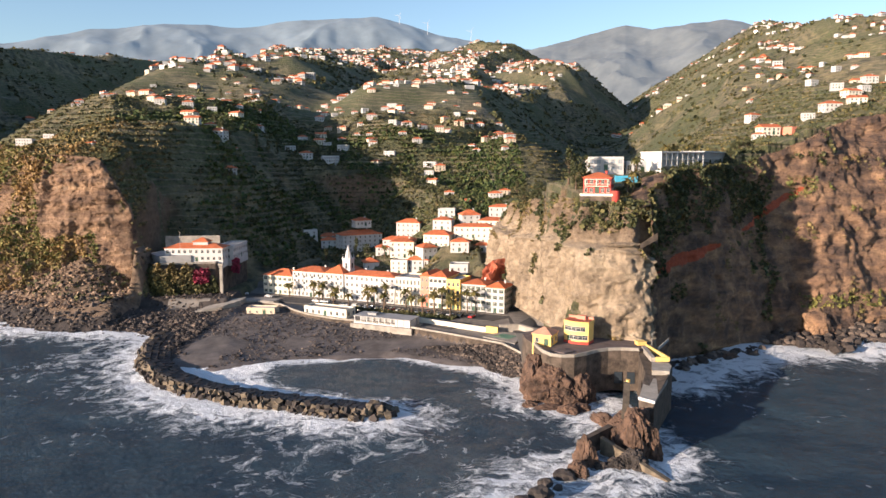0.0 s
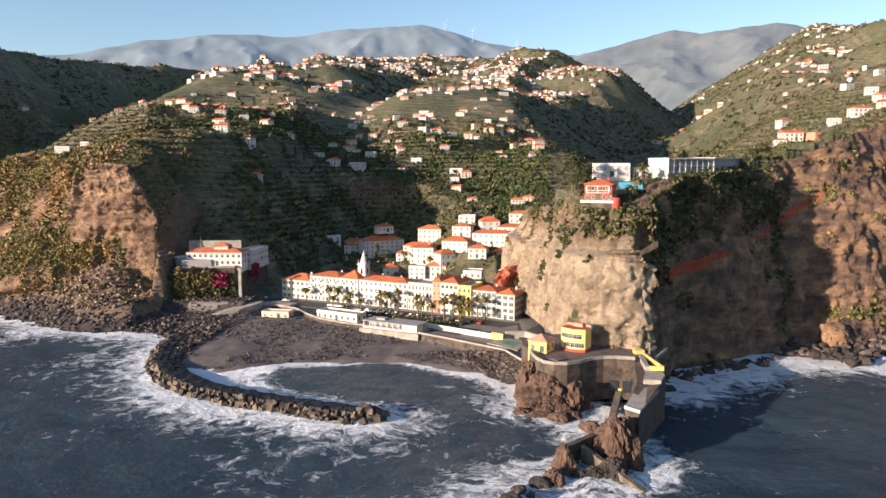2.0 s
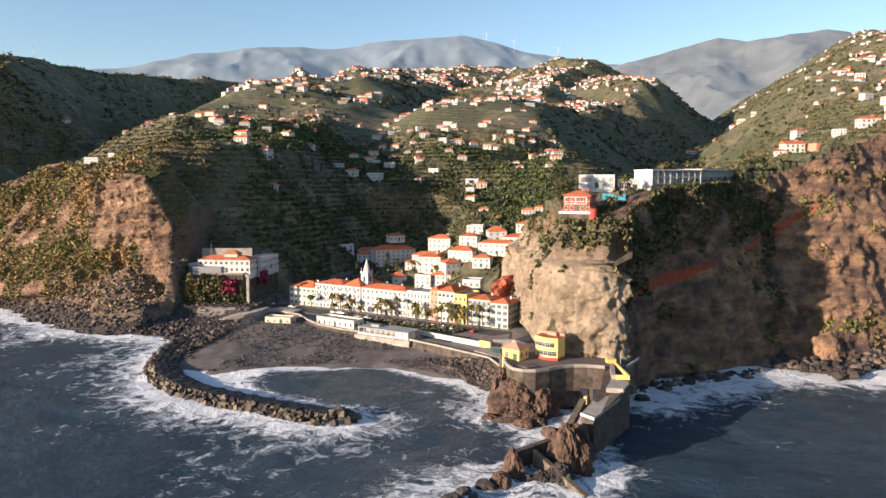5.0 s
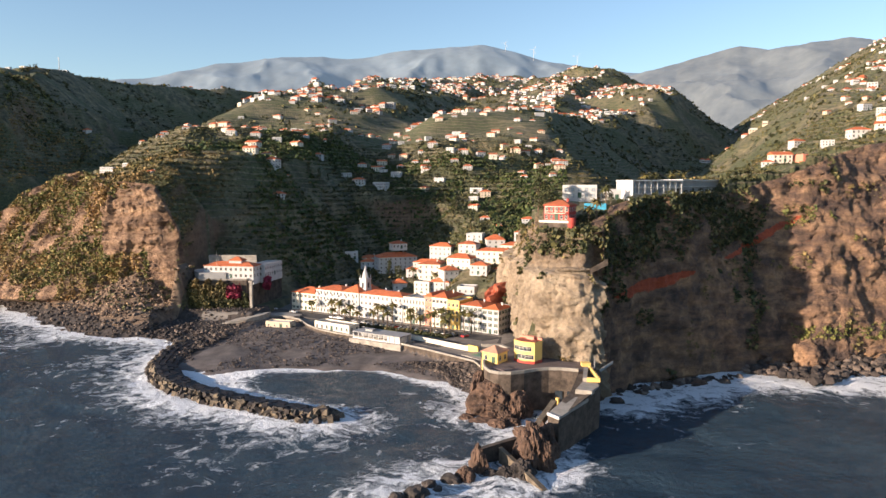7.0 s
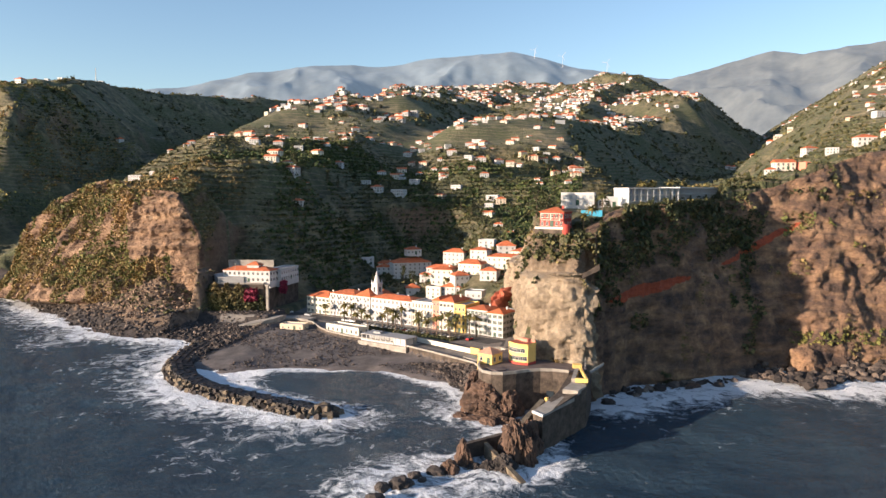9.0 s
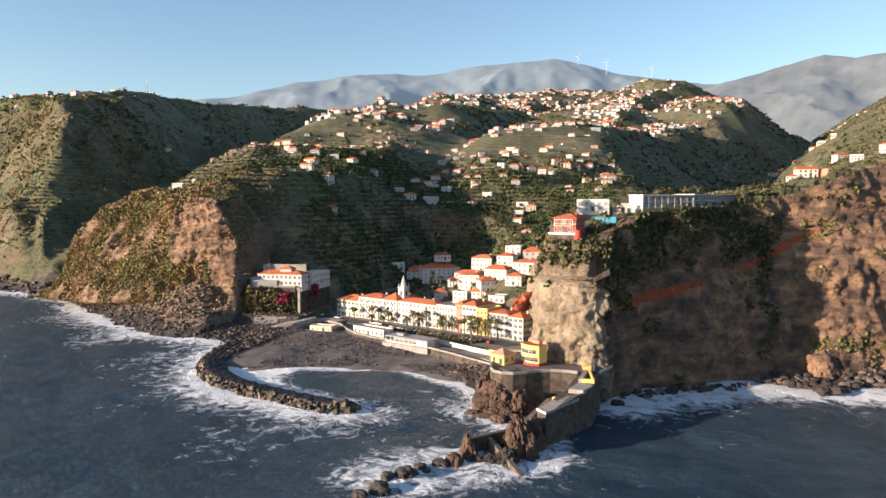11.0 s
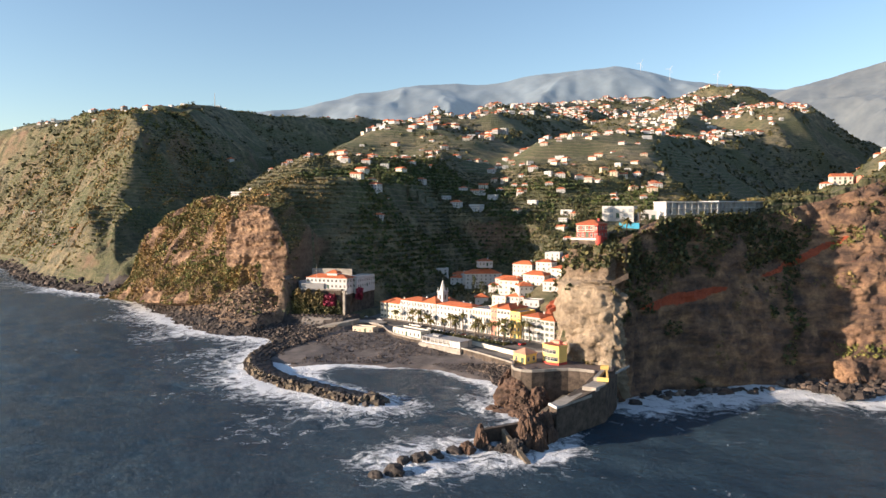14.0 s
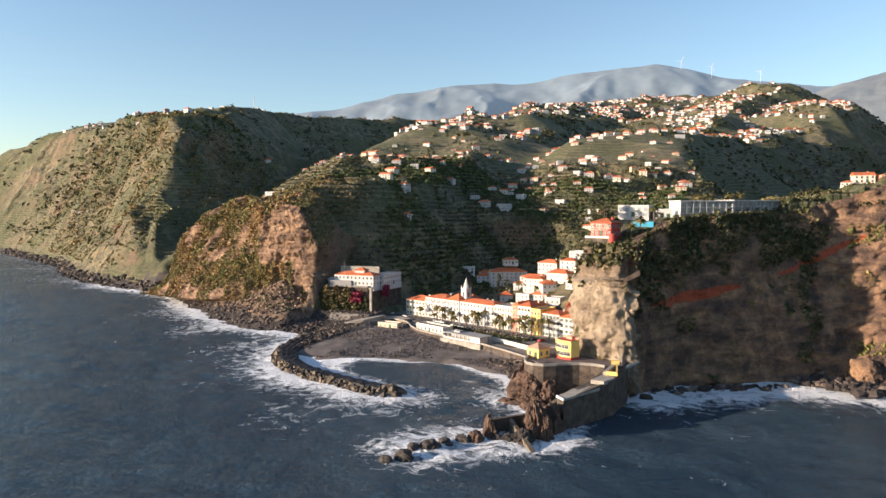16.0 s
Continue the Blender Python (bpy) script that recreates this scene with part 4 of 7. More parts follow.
def building(name, label, category, at, w, d, h, floors, cols, wall, roof="hip", rise=2.2, side_cols=3, style="plain", ww=1.0, wh=1.5, group="",
             balconies=False, roof_mat=None, sink=3.0, trim=None, ground_doors=True):
    """A house with its front along local x, facing local -y. Parts: walls, roof, each window, doors, balconies."""
    b = root(name, at, label, category, group)
    part("wall", Shape().box(0, 0, -sink, w, d, h), wall, b)
    part("plinth", Shape().ring(-0.07, -0.07, w + 0.07, d + 0.07, 0.07, -sink, 0.45), trim or wall, b)
    part("cornice", Shape().ring(-0.12, -0.12, w + 0.12, d + 0.12, 0.12, h - 0.34, h - 0.13), trim or wall, b)
    if roof == "flat":
        part("parapet", Shape().ring(0, 0, w, d, 0.25, h, h + 0.7), wall, b)
    if roof == "flat":
        part("roof", Shape().box(0.25, 0.25, h, w - 0.25, d - 0.25, h + 0.12), roof_mat or M_GREY, b)
    else:
        part("roof", Shape().hip(0, 0, w, d, h + 0.12, rise, 0.45, 0, roof == "gable"), roof_mat or M_TILE, b)
        if w > 7:
            part("chimney", Shape().box(w * 0.72, d * 0.6, h, w * 0.72 + 0.7, d * 0.6 + 0.6, h + rise + 0.5).box(w * 0.72 - 0.1, d * 0.6 - 0.1, h + rise + 0.5, w * 0.72 + 0.8, d * 0.6 + 0.7, h + rise + 0.65), wall, b)
    fh = h / floors
    me = window_mesh(ww, wh, style)
    for k in range(floors):
        z = k * fh + (fh - wh) * 0.5
        for i in range(cols):
            x = w * (i + 0.5) / cols
            if k == 0 and ground_doors and i == cols // 2:
                part("door", Shape().box(-0.6, -0.06, 0.0, 0.6, 0.02, 2.3).box(-0.7, -0.09, 0, -0.6, 0.02, 2.4).box(0.6, -0.09, 0, 0.7, 0.02, 2.4), M_GREENSHUT, b, pose(x, -0.01, 0.1))
                continue
            part("window", me, None, b, pose(x, -0.01, z))
            if balconies and k and i % 2 == 0:
                part("balcony", balcony_mesh(round(ww + 0.9, 1)), None, b, pose(x, -0.01, z - 0.35))
        for i in range(side_cols):
            y = d * (i + 0.5) / side_cols
            part("window", me, None, b, pose(w + 0.01, y, z, 0, 0, 90))
            part("window", me, None, b, pose(-0.01, y, z, 0, 0, -90))
    return b


def street(u, v, z=4.0):
    """Along the seafront (u, east) and out towards the sea (v)."""
    return -91.2 + 0.918 * u - 0.397 * v, 356 - 0.397 * u - 0.918 * v, z


YAW = -23.4

# ---- seafront row ----
def front(u, v=0.0, z=4.0):
    return pose(*street(u, v, z), 0, 0, YAW)


building("corner_house", "cream two-storey house with an orange tiled roof by the bridge", "house", front(0), 17.4, 13, 9.6, 3, 6, M_CREAM, "hip", 2.6, 4, "shutter", 0.9, 1.5)
building("seafront_hotel", "white four-storey hotel with balconies under a low orange roof", "hotel", front(18), 18.4, 14, 12.6, 4, 8, M_WHITE, "hip", 1.8, 4, "plain", 1.0, 1.7, "", True)
building("seafront_house", "white house with four storeys and a pointed orange tiled roof", "house", front(36.5), 10.5, 14, 12.6, 4, 4, M_WHITE, "hip", 3.6, 4, "plain", 1.0, 1.7, "", True)
building("seafront_house", "white and cream seafront building with a low tiled roof", "house", front(47.8), 27.0, 11, 12.6, 4, 10, M_WHITE, "hip", 1.7, 3, "plain", 1.05, 1.5)
building("apartment_house", "pale beige apartment house with tall narrow windows and a flat roof", "apartment house", front(75), 13.0, 13, 12.6, 4, 7, M_CREAM, "flat", 0, 3, "plain", 0.9, 2.1)
building("apartment_house", "narrow salmon pink house with an orange hipped roof", "apartment house", front(88.2, 0.4), 4.4, 15, 14.6, 4, 2, M_SALMON, "hip", 1.6, 4, "plain", 1.0, 1.5)
building("apartment_house", "cream apartment house with wide windows and a broad orange hipped roof", "apartment house", front(92.7, 0.8), 8.6, 15, 14.6, 4, 4, M_CREAM, "hip", 2.2, 4, "plain", 1.6, 1.5)
building("apartment_house", "narrow bright yellow apartment house in the seafront row", "apartment house", front(101.4, 0.9), 6.6, 13, 13.4, 4, 3, M_YELLOW, "flat", 0, 3, "plain", 1.1, 1.6)
building("seafront_house", "white seafront house with shutters and an orange tiled roof", "house", front(108.2), 11.6, 12, 12.2, 4, 5, M_WHITE, "hip", 1.6, 3, "shutter", 0.9, 1.6)
building("end_pavilion", "white end house of the row with an orange hipped roof", "house", front(120.0, 0.5), 8.6, 12, 11.4, 4, 3, M_WHITE, "hip", 1.9, 4, "shutter", 0.95, 1.6, trim=M_WHITE)
wing = building("market_hall", "long low grey building with a dark flat roof behind the row", "building", front(104, -13), 26, 12, 11.5, 3, 6, M_GREY, "flat", 0, 3, "plain", 1.2, 1.4, roof_mat=M_ASPHALT)


def church():
    c = root("church", pose(-46.4, 344.8, 5, 0, 0, YAW), "white church tower with a pointed spire over tiled naves", "church")
    s = Shape().box(-2.1, -2.1, -2, 2.1, 2.1, 18.2).box(-2.35, -2.35, 12.6, 2.35, 2.35, 12.95).box(-2.4, -2.4, 18.0, 2.4, 2.4, 18.5)
    part("tower", s, M_WHITE, c)
    sp = Shape()
    r, n = 1.9, 8
    ring = [(r * math.cos(i * math.pi / 4 + 0.39), r * math.sin(i * math.pi / 4 + 0.39), 18.5) for i in range(n)]
    mid = [(x * 0.72, y * 0.72, 20.6) for x, y, _ in ring]
    for i in range(n):
        sp.face((ring[i], ring[(i + 1) % n], mid[(i + 1) % n], mid[i]))
        sp.face((mid[i], mid[(i + 1) % n], (0, 0, 25.2)))
    part("spire", sp, M_WHITE, c)
    for x, y in ((-1.9, -1.9), (1.9, -1.9), (1.9, 1.9), (-1.9, 1.9)):
        part("pinnacle", Shape().tube([(0, 0, 0), (0, 0, 0.9), (0, 0, 2.0)], [0.35, 0.28, 0.03], 6), M_WHITE, c, pose(x, y, 18.5))
    # Dark slabs on the tower faces stand in for the shaded bell openings.
    for k, (x, y, a) in enumerate(((0, -2.12, 0), (2.12, 0, 90), (-2.12, 0, -90))):
        part("belfry_shade_panel", Shape().box(-0.55, -0.04, 0, 0.55, 0.05, 2.4).prism([(-0.55, -0.04), (0.55, -0.04), (0.55, 0.05), (-0.55, 0.05)], 2.4, 2.7), M_GLASS, c, pose(x, y, 13.6, 0, 0, a))
    nave = Shape().box(3, -3, -3, 24, 8, 9)
    part("nave_wall", nave, M_WHITE, c)
    part("nave_roof", Shape().hip(3, -3, 24, 8, 9, 3.2, 0.4, 0, True), M_TILE, c)
    part("apse_roof", Shape().hip(-8, 4, 2, 14, 10.5, 3.4, 0.3), M_TILE, c)
    part("apse_wall", Shape().box(-7.6, 4.4, -3, 1.6, 13.6, 10.5), M_WHITE, c)
    return c


church()

# ---- houses climbing the slope behind: x, y, width, depth, height, floors, turn, roof rise ----
SLOPE = [
    (-61.5, 434, 26, 13, 10.5, 4, 28, 2.6), (-88, 447, 8.6, 8, 5, 2, 20, 0), (-80, 455, 13, 9, 6, 2, 15, 1.8), (-77, 446, 10, 8, 5.5, 2, 10, 1.8), (-29, 440, 15, 10, 9.5, 3, -15, 2.2),
    (-36, 420, 19, 9, 9, 3, -8, 1.8), (-31, 411, 14, 9, 9.5, 3, -8, 1.6), (-40, 418, 8, 8, 5, 2, 0, 1.5), (-45, 404, 8.5, 8.5, 5, 1, 20, 2.4), (-20, 388, 12, 9, 6, 2, -10, 1.8),
    (-11, 396, 15, 9, 7, 2, -18, 2.4),
]
SLOPE_2 = [
    (-11, 386, 9, 9, 7, 2, 30, 2.4), (3, 338, 9, 8, 7.2, 2, -8, 0), (4, 384, 10, 8, 5.5, 2, -10, 1.8), (6, 398, 22, 9, 6.6, 2, -10, 1.6), (-6, 410, 11, 8, 6, 2, -14, 1.6), (-3, 424, 10, 8, 5, 2, -6, 0),
    (11, 412, 11, 9, 6, 2, 12, 2.8), (20, 404, 15, 9, 6, 2, -14, 1.8), (27, 418, 13, 9, 6, 2, -8, 1.4), (17, 390, 9, 6, 3.6, 1, -8, 1.4), (29, 396, 6.5, 7, 5, 2, -10, 1.6), (-29, 388, 9.5, 9, 7.5, 3, -14, 0),
]
for i, (x, y, w, d, h, n, a, rise) in enumerate(SLOPE + SLOPE_2):
    z = float(ground_height(np.array([x + w / 2]), np.array([y]), False)[0])
    wall = (M_WHITE, M_WHITE, M_CREAM, M_WHITE)[i % 4]
    building("village_house", "white village house with %s above the church" % ("an orange tiled roof" if rise else "a flat roof"), "house",
             pose(x, y, z, 0, 0, a), w, d, h, n, max(2, int(w / 2.9)), wall, "hip" if rise else "flat", rise, max(2, int(d / 3.4)), "plain", 0.95, 1.3, "houses above the church", sink=5)
building("school_tower", "raised white storey with a tiled roof on the school", "house", pose(-54, 441, 30.2, 0, 0, 28), 10, 8, 3.6, 1, 4, M_WHITE, "hip", 1.6, 2, sink=1)
for (u, v, w, d, h) in ((58, -16, 14, 12, 8), (73, -15, 10, 10, 9), (26, -22, 24, 10, 8)):
    building("back_house", "plain low house with a grey roof behind the seafront row", "house", front(u, v, 5), w, d, h, 2, max(2, int(w / 3)), M_WHITE, "gable" if u != 73 else "flat", 1.8, 3, roof_mat=M_GREY)

# ---- villa on its terrace ----
pod = root("villa_terrace", pose(0, 0, 0), "dark stone retaining terrace below the villa", "terrace", kind="structure")
part("retaining_wall", Shape().prism([(-150, 352), (-137, 334), (-110, 339.5), (-107.5, 346), (-105, 376), (-140, 378)], 2, 21.6), M_RAMPART, pod)
part("upper_wall", Shape().prism([(-146, 350), (-136, 337.5), (-122, 340.5), (-122, 352), (-140, 370)], 21.6, 25.4), M_GREY, pod)
part("parapet", Shape().strip([(-137, 334), (-110, 339.5), (-107.5, 346), (-106, 374)], [(-137.2, 334.6), (-110.4, 340), (-108.1, 346.2), (-106.6, 374)], 21.6, 22.5), M_CONCRETE, pod)
part("pillar", Shape().box(-107.6, 337.6, 3, -106.2, 339, 21.8).box(-108, 337.2, 20.8, -105.8, 339.4, 21.8), M_CONCRETE, pod)
villa = building("villa", "long white villa with arched windows and an orange tiled roof", "villa", pose(-135, 341.5, 22.2, 0, 0, 0), 28, 11, 6.6, 2, 10, M_WHITE, "hip", 1.9, 3, "plain", 1.3, 1.5)
part("tower_room", Shape().box(13, 3, 6, 20, 9, 9.4), M_WHITE, villa)
part("tower_roof", Shape().hip(13, 3, 20, 9, 9.4, 1.8, 0.5), M_TILE, villa)
part("flagpole", Shape().tube([(8, -1, 0), (8, -1, 15)], [0.09, 0.05], 6), M_FRAME, villa)
building("villa_annexe", "white battlemented annexe beside the villa", "house", pose(-104.6, 351, 21.8, 0, 0, 88), 23, 9, 6.4, 2, 8, M_WHITE, "flat", 0, 2, "plain", 1.0, 1.6)
tagged(mesh_object("garden_wall", *(lambda s: (s.v, s.f))(Shape().box(0, 0, -6, 27, 1, 3.6)), M_CONCRETE), "tall grey stone garden wall behind the villa", "wall", kind="structure").matrix_world = pose(-142, 361, 29, 0, 0, 8)

# ---- rock-top house and hotel ----
red = building("red_house", "red two-storey house with an orange hipped roof on the cliff edge", "house", pose(47.4, 240.8, 59.4, 0, 0, -20), 9.2, 7.6, 5.5, 2, 5, M_REDWALL, "hip", 1.6, 3, "plain", 1.1, 1.5)
part("veranda", Shape().box(0.8, -1.5, 2.6, 8.4, 0, 2.8).box(0.8, -1.5, 3.5, 8.4, -1.4, 3.6).box(0.8, -1.5, 4.9, 8.4, 0, 5.1).box(0.8, -1.5, 2.8, 1.0, -1.3, 4.9).box(4.5, -1.5, 2.8, 4.7, -1.3, 4.9).box(8.2, -1.5, 2.8, 8.4, -1.3, 4.9), M_CREAM, red)
part("terrace", Shape().box(-0.6, -3.2, -3, 11.2, 0, -0.3), M_RAMPART, red)
part("terrace_parapet", Shape().box(-0.6, -3.4, -0.5, 11.2, -3.2, 0.3), M_CREAM, red)
part("water_tank", Shape().tube([(10.9, -2.2, -3), (10.9, -2.2, 1.3)], [1.4, 1.4], 18), M_REDWALL, red)
ty = root("cliff_hotel", pose(0, 0, 0), "white modern hotel with rows of balconies along the cliff top", "hotel")


def hotel_wing(p, q, depth, z, h, floors, bays, name):
    w = math.hypot(q[0] - p[0], q[1] - p[1])
    a = math.degrees(math.atan2(q[1] - p[1], q[0] - p[0]))
    m = pose(p[0], p[1], z, 0, 0, a)
    s = Shape().box(0, 1.6, -4, w, depth, h).box(0, 0, -4, 0.3, 1.6, h).box(w - 0.3, 0, -4, w, 1.6, h).box(-0.2, -0.2, h, w + 0.2, depth + 0.2, h + 0.45)
    o = part(name, s, M_WHITE, ty, m)
    for k in range(floors + 1):
        part("balcony_slab", Shape().box(0.3, 0.1, -0.12, w - 0.3, 1.6, 0.12), M_WHITE, o, pose(0, 0, k * h / floors))
    for i in range(1, bays):
        part("balcony_fin", Shape().box(-0.09, 0.1, 0, 0.09, 1.6, h), M_WHITE, o, pose(w * i / bays, 0, 0))
    for k in range(floors):
        for i in range(bays):
            part("window", window_mesh(round(w / bays - 0.7, 1), 2.1, "curtained"), None, o, pose(w * (i + 0.5) / bays, 1.58, k * h / floors + 0.3))
    return o


hotel_wing((80, 262), (100, 274.5), 10, 68.6, 4.9, 2, 8, "wing")
hotel_wing((100.3, 275), (119.6, 304), 10, 69.2, 4.6, 2, 11, "wing")
b = building("hotel_block", "white flat-roofed hotel block with tall windows", "hotel", pose(54, 266, 66.8, 0, 0, -4), 13, 9, 4.6, 2, 5, M_WHITE, "flat", 0, 3, "curtained", 1.4, 1.5)
building("hotel_block", "low white hotel lounge beside the pool", "hotel", pose(68.5, 267, 66, 0, 0, 6), 10, 7, 3.8, 1, 4, M_WHITE, "flat", 0, 2, "plain", 1.6, 2.2)
M_POOL = plain("pool_blue", (0.08, 0.42, 0.62), 0.25, 0.1, 0.5, 2.0, 0.05)
tagged(mesh_object("hotel_pool", *(lambda s: (s.v, s.f))(Shape().prism([(62, 256.2), (70, 256.9), (70, 260), (62, 259.6)], 61.5, 65.2)), M_POOL), "bright blue pool terrace edge below the hotel", "pool")

# ---- rocks ----
def rock_mesh(name, rx, ry, rz, seed, sub, material, jag=0.34):
    bm = bmesh.new()
    bmesh.ops.create_icosphere(bm, subdivisions=sub, radius=1)
    co = np.array([v.co for v in bm.verts])
    px, py, pz = co[:, 0] + seed * 3.1, co[:, 1] - seed, co[:, 2] * 0.7 + seed
    r = 1 + jag * fbm(px, py, pz, 1.1, 3, 0.55) + 0.05 * (0.4 - 2 * np.abs(fbm(px, py, pz * 1.5, 3.4, 2))) + 0.10 * np.round(2 * fbm(px * 1.3, py * 1.3, pz * 2.4, 1.9, 2)) + 0.13 * (0.5 - 2 * np.abs(fbm(px, py, pz * 1.3, 2.4, 3))) + 0.08 * np.round(fbm(px, py, pz * 1.6, 3.2, 2) * 3) + 0.12 * fbm(px, py, pz * 1.5, 8.0, 3, 0.6)
    co = co * np.stack([r, r, 0.5 + 0.5 * np.clip(r, 0.6, 1.3)], 1) * np.array([rx, ry, rz])
    for v, c in zip(bm.verts, co):
        v.co = c
    me = bpy.data.meshes.new(name)
    bm.to_mesh(me)
    bm.free()
    me.materials.append(material)
    return me


def rock(name, label, x, y, z, rx, ry, rz, seed, sub=4, material=None, yaw=0):
    ob = new(name, rock_mesh(name, rx, ry, rz, seed, sub, material or M_REDROCK))
    ob.matrix_world = pose(x, y, z, 0, 0, yaw)
    return tagged(ob, label, "rock")


def boulder_material(name, dark, mid, light):
    m, t, b = mat(name, 0.9)
    geo = t.nodes.new("ShaderNodeNewGeometry")
    r = ramp(t, geo.outputs["Random Per Island"], [(0.0, dark), (0.6, mid), (1.0, light)])
    n = noise_node(t, 1.5, 5, 0.7)
    t.links.new(mix(t, 0.7, r.outputs[0], ramp(t, n.outputs[0], [(0.3, (0.35, 0.35, 0.35)), (0.7, (1.25, 1.2, 1.15))]).outputs[0], "MULTIPLY"), b.inputs["Base Color"])
    bump(t, b, n.outputs[0], 0.8, 0.3)
    return m


M_BOULDER = boulder_material("mixed_basalt_boulders", (0.022, 0.019, 0.018), (0.062, 0.050, 0.045), (0.20, 0.155, 0.125))
M_RUBBLE = boulder_material("brown_fallen_rubble", (0.07, 0.046, 0.033), (0.20, 0.135, 0.092), (0.42, 0.30, 0.20))
BLOCKS, CREST = [], []
for k in range(6):
    r = random.Random(40 + k)
    s = Shape().box(-0.5, -0.5, -0.5, 0.5, 0.5, 0.5)
    s.v = [(x * r.uniform(0.75, 1.15), y * r.uniform(0.75, 1.15), z * r.uniform(0.75, 1.15)) for x, y, z in s.v]
    BLOCKS.append(s.mesh("armour_block", M_BLOCK if k % 2 else M_BASALT))
    CREST.append(s.mesh("crest_block", M_WET))


def scatter_rocks(name, label, spots, material, seed):
    """Many loose boulders in one mesh; spots: (x, y, z, size)."""
    r = np.random.RandomState(seed)
    phi = (1 + 5 ** 0.5) / 2
    ico = np.array([(-1, phi, 0), (1, phi, 0), (-1, -phi, 0), (1, -phi, 0), (0, -1, phi), (0, 1, phi), (0, -1, -phi), (0, 1, -phi), (phi, 0, -1), (phi, 0, 1), (-phi, 0, -1), (-phi, 0, 1)]) / 1.9
    tri = np.array([(0, 11, 5), (0, 5, 1), (0, 1, 7), (0, 7, 10), (0, 10, 11), (1, 5, 9), (5, 11, 4), (11, 10, 2), (10, 7, 6), (7, 1, 8), (3, 9, 4), (3, 4, 2), (3, 2, 6), (3, 6, 8), (3, 8, 9), (4, 9, 5), (2, 4, 11), (6, 2, 10), (8, 6, 7), (9, 8, 1)])
    sp = np.array(spots)
    n = len(sp)
    V = ico[None] * r.uniform(0.65, 1.25, (n, 12, 1)) * (r.uniform(0.7, 1.3, (n, 1, 3)) * np.array([1, 1, 0.75])) * sp[:, None, 3:4]
    a = r.uniform(0, 6.3, n)
    c, s = np.cos(a)[:, None], np.sin(a)[:, None]
    V = np.stack([V[..., 0] * c - V[..., 1] * s, V[..., 0] * s + V[..., 1] * c, V[..., 2]], -1) + sp[:, None, :3]
    F = (tri[None] + 12 * np.arange(n)[:, None, None]).reshape(-1, 3)
    ob = mesh_object(name, V.reshape(-1, 3), [tuple(int(i) for i in f) for f in F], material)
    return tagged(ob, label, "rocks", kind="stuff")


def along(pts, step):
    out, carry = [], 0.0
    for (x0, y0), (x1, y1) in zip(pts[:-1], pts[1:]):
        L = math.hypot(x1 - x0, y1 - y0)
        t = carry
        while t < L:
            out.append((x0 + (x1 - x0) * t / L, y0 + (y1 - y0) * t / L, (x1 - x0) / L, (y1 - y0) / L))
            t += step
        carry = t - L
    return out


# ---- breakwater ----
def breakwater():
    b = root("breakwater", pose(0, 0, 0), "curved breakwater of dark basalt and tumbled concrete blocks", "breakwater")
    r = random.Random(5)
    line = along(MOLE, 1.5)
    for name, off0, off1, z in (("core", -4.4, 4.4, 1.2), ("footing", -5.6, 5.4, 0.3)):
        left = [(x - dy * off1, y + dx * off1) for x, y, dx, dy in line]
        right = [(x - dy * off0, y + dx * off0) for x, y, dx, dy in line]
        part(name, Shape().strip(right, left, -3, [z + r.uniform(-0.15, 0.15) for _ in line]), M_BASALT, b)
    # courses of long wet blocks step down towards the harbour side
    n = 0
    for x, y, dx, dy in along(MOLE, 2.45):
        a = math.atan2(dy, dx)
        for off, z, wide in ((-2.9, 2.6, 2.0), (-0.7, 2.35, 2.1), (1.5, 2.0, 2.1), (3.6, 1.5, 2.0)):
            if n >= 298 or (abs(off) > 2 and r.random() < 0.06):
                continue
            o = off + r.uniform(-0.12, 0.12)
            m = part("crest_block", CREST[n % 6], None, b)
            m.matrix_local = Matrix.Translation((x - dy * o, y + dx * o, z - 0.9 + r.uniform(-0.14, 0.14))) @ Euler((r.uniform(-0.05, 0.05), r.uniform(-0.05, 0.05), a + r.uniform(-0.06, 0.06))).to_matrix().to_4x4() @ Matrix.Diagonal((2.3, wide, 1.9, 1))
            n += 1
    # tilted armour cubes on the sea side and round the head
    n = 0
    for x, y, dx, dy in along(MOLE, 1.75):
        for off, z in ((-4.3, 1.5), (-5.5, 0.6), (-6.5, 0.0)):
            if n >= 264 or r.random() < 0.14:
                continue
            m = part("armour_block", BLOCKS[n % 6], None, b)
            sz = r.uniform(1.1, 1.9)
            m.matrix_local = Matrix.Translation((x - dy * (off + r.uniform(-0.5, 0.5)) + r.uniform(-0.4, 0.4), y + dx * off + r.uniform(-0.5, 0.5), z + r.uniform(-0.4, 0.5))) @ Euler((r.uniform(-0.7, 0.7), r.uniform(-0.7, 0.7), r.uniform(0, 6.3))).to_matrix().to_4x4() @ Matrix.Diagonal((sz, sz * 0.9, sz * r.uniform(1.0, 1.5), 1))
            n += 1
    hx, hy = MOLE[-1]
    for k in range(34):
        a, q = r.uniform(-2.4, 1.7), r.uniform(1.0, 6.6)
        m = part("armour_block", BLOCKS[k % 6], None, b)
        sz = r.uniform(1.4, 2.2)
        m.matrix_local = Matrix.Translation((hx + q * math.cos(a), hy + q * math.sin(a), 2.2 - q * 0.36 + r.uniform(-0.3, 0.5))) @ Euler((r.uniform(-0.8, 0.8), r.uniform(-0.8, 0.8), r.uniform(0, 6.3))).to_matrix().to_4x4() @ Matrix.Diagonal((sz, sz, sz * 1.2, 1))
    return b


breakwater()
rs = np.random.RandomState(3)


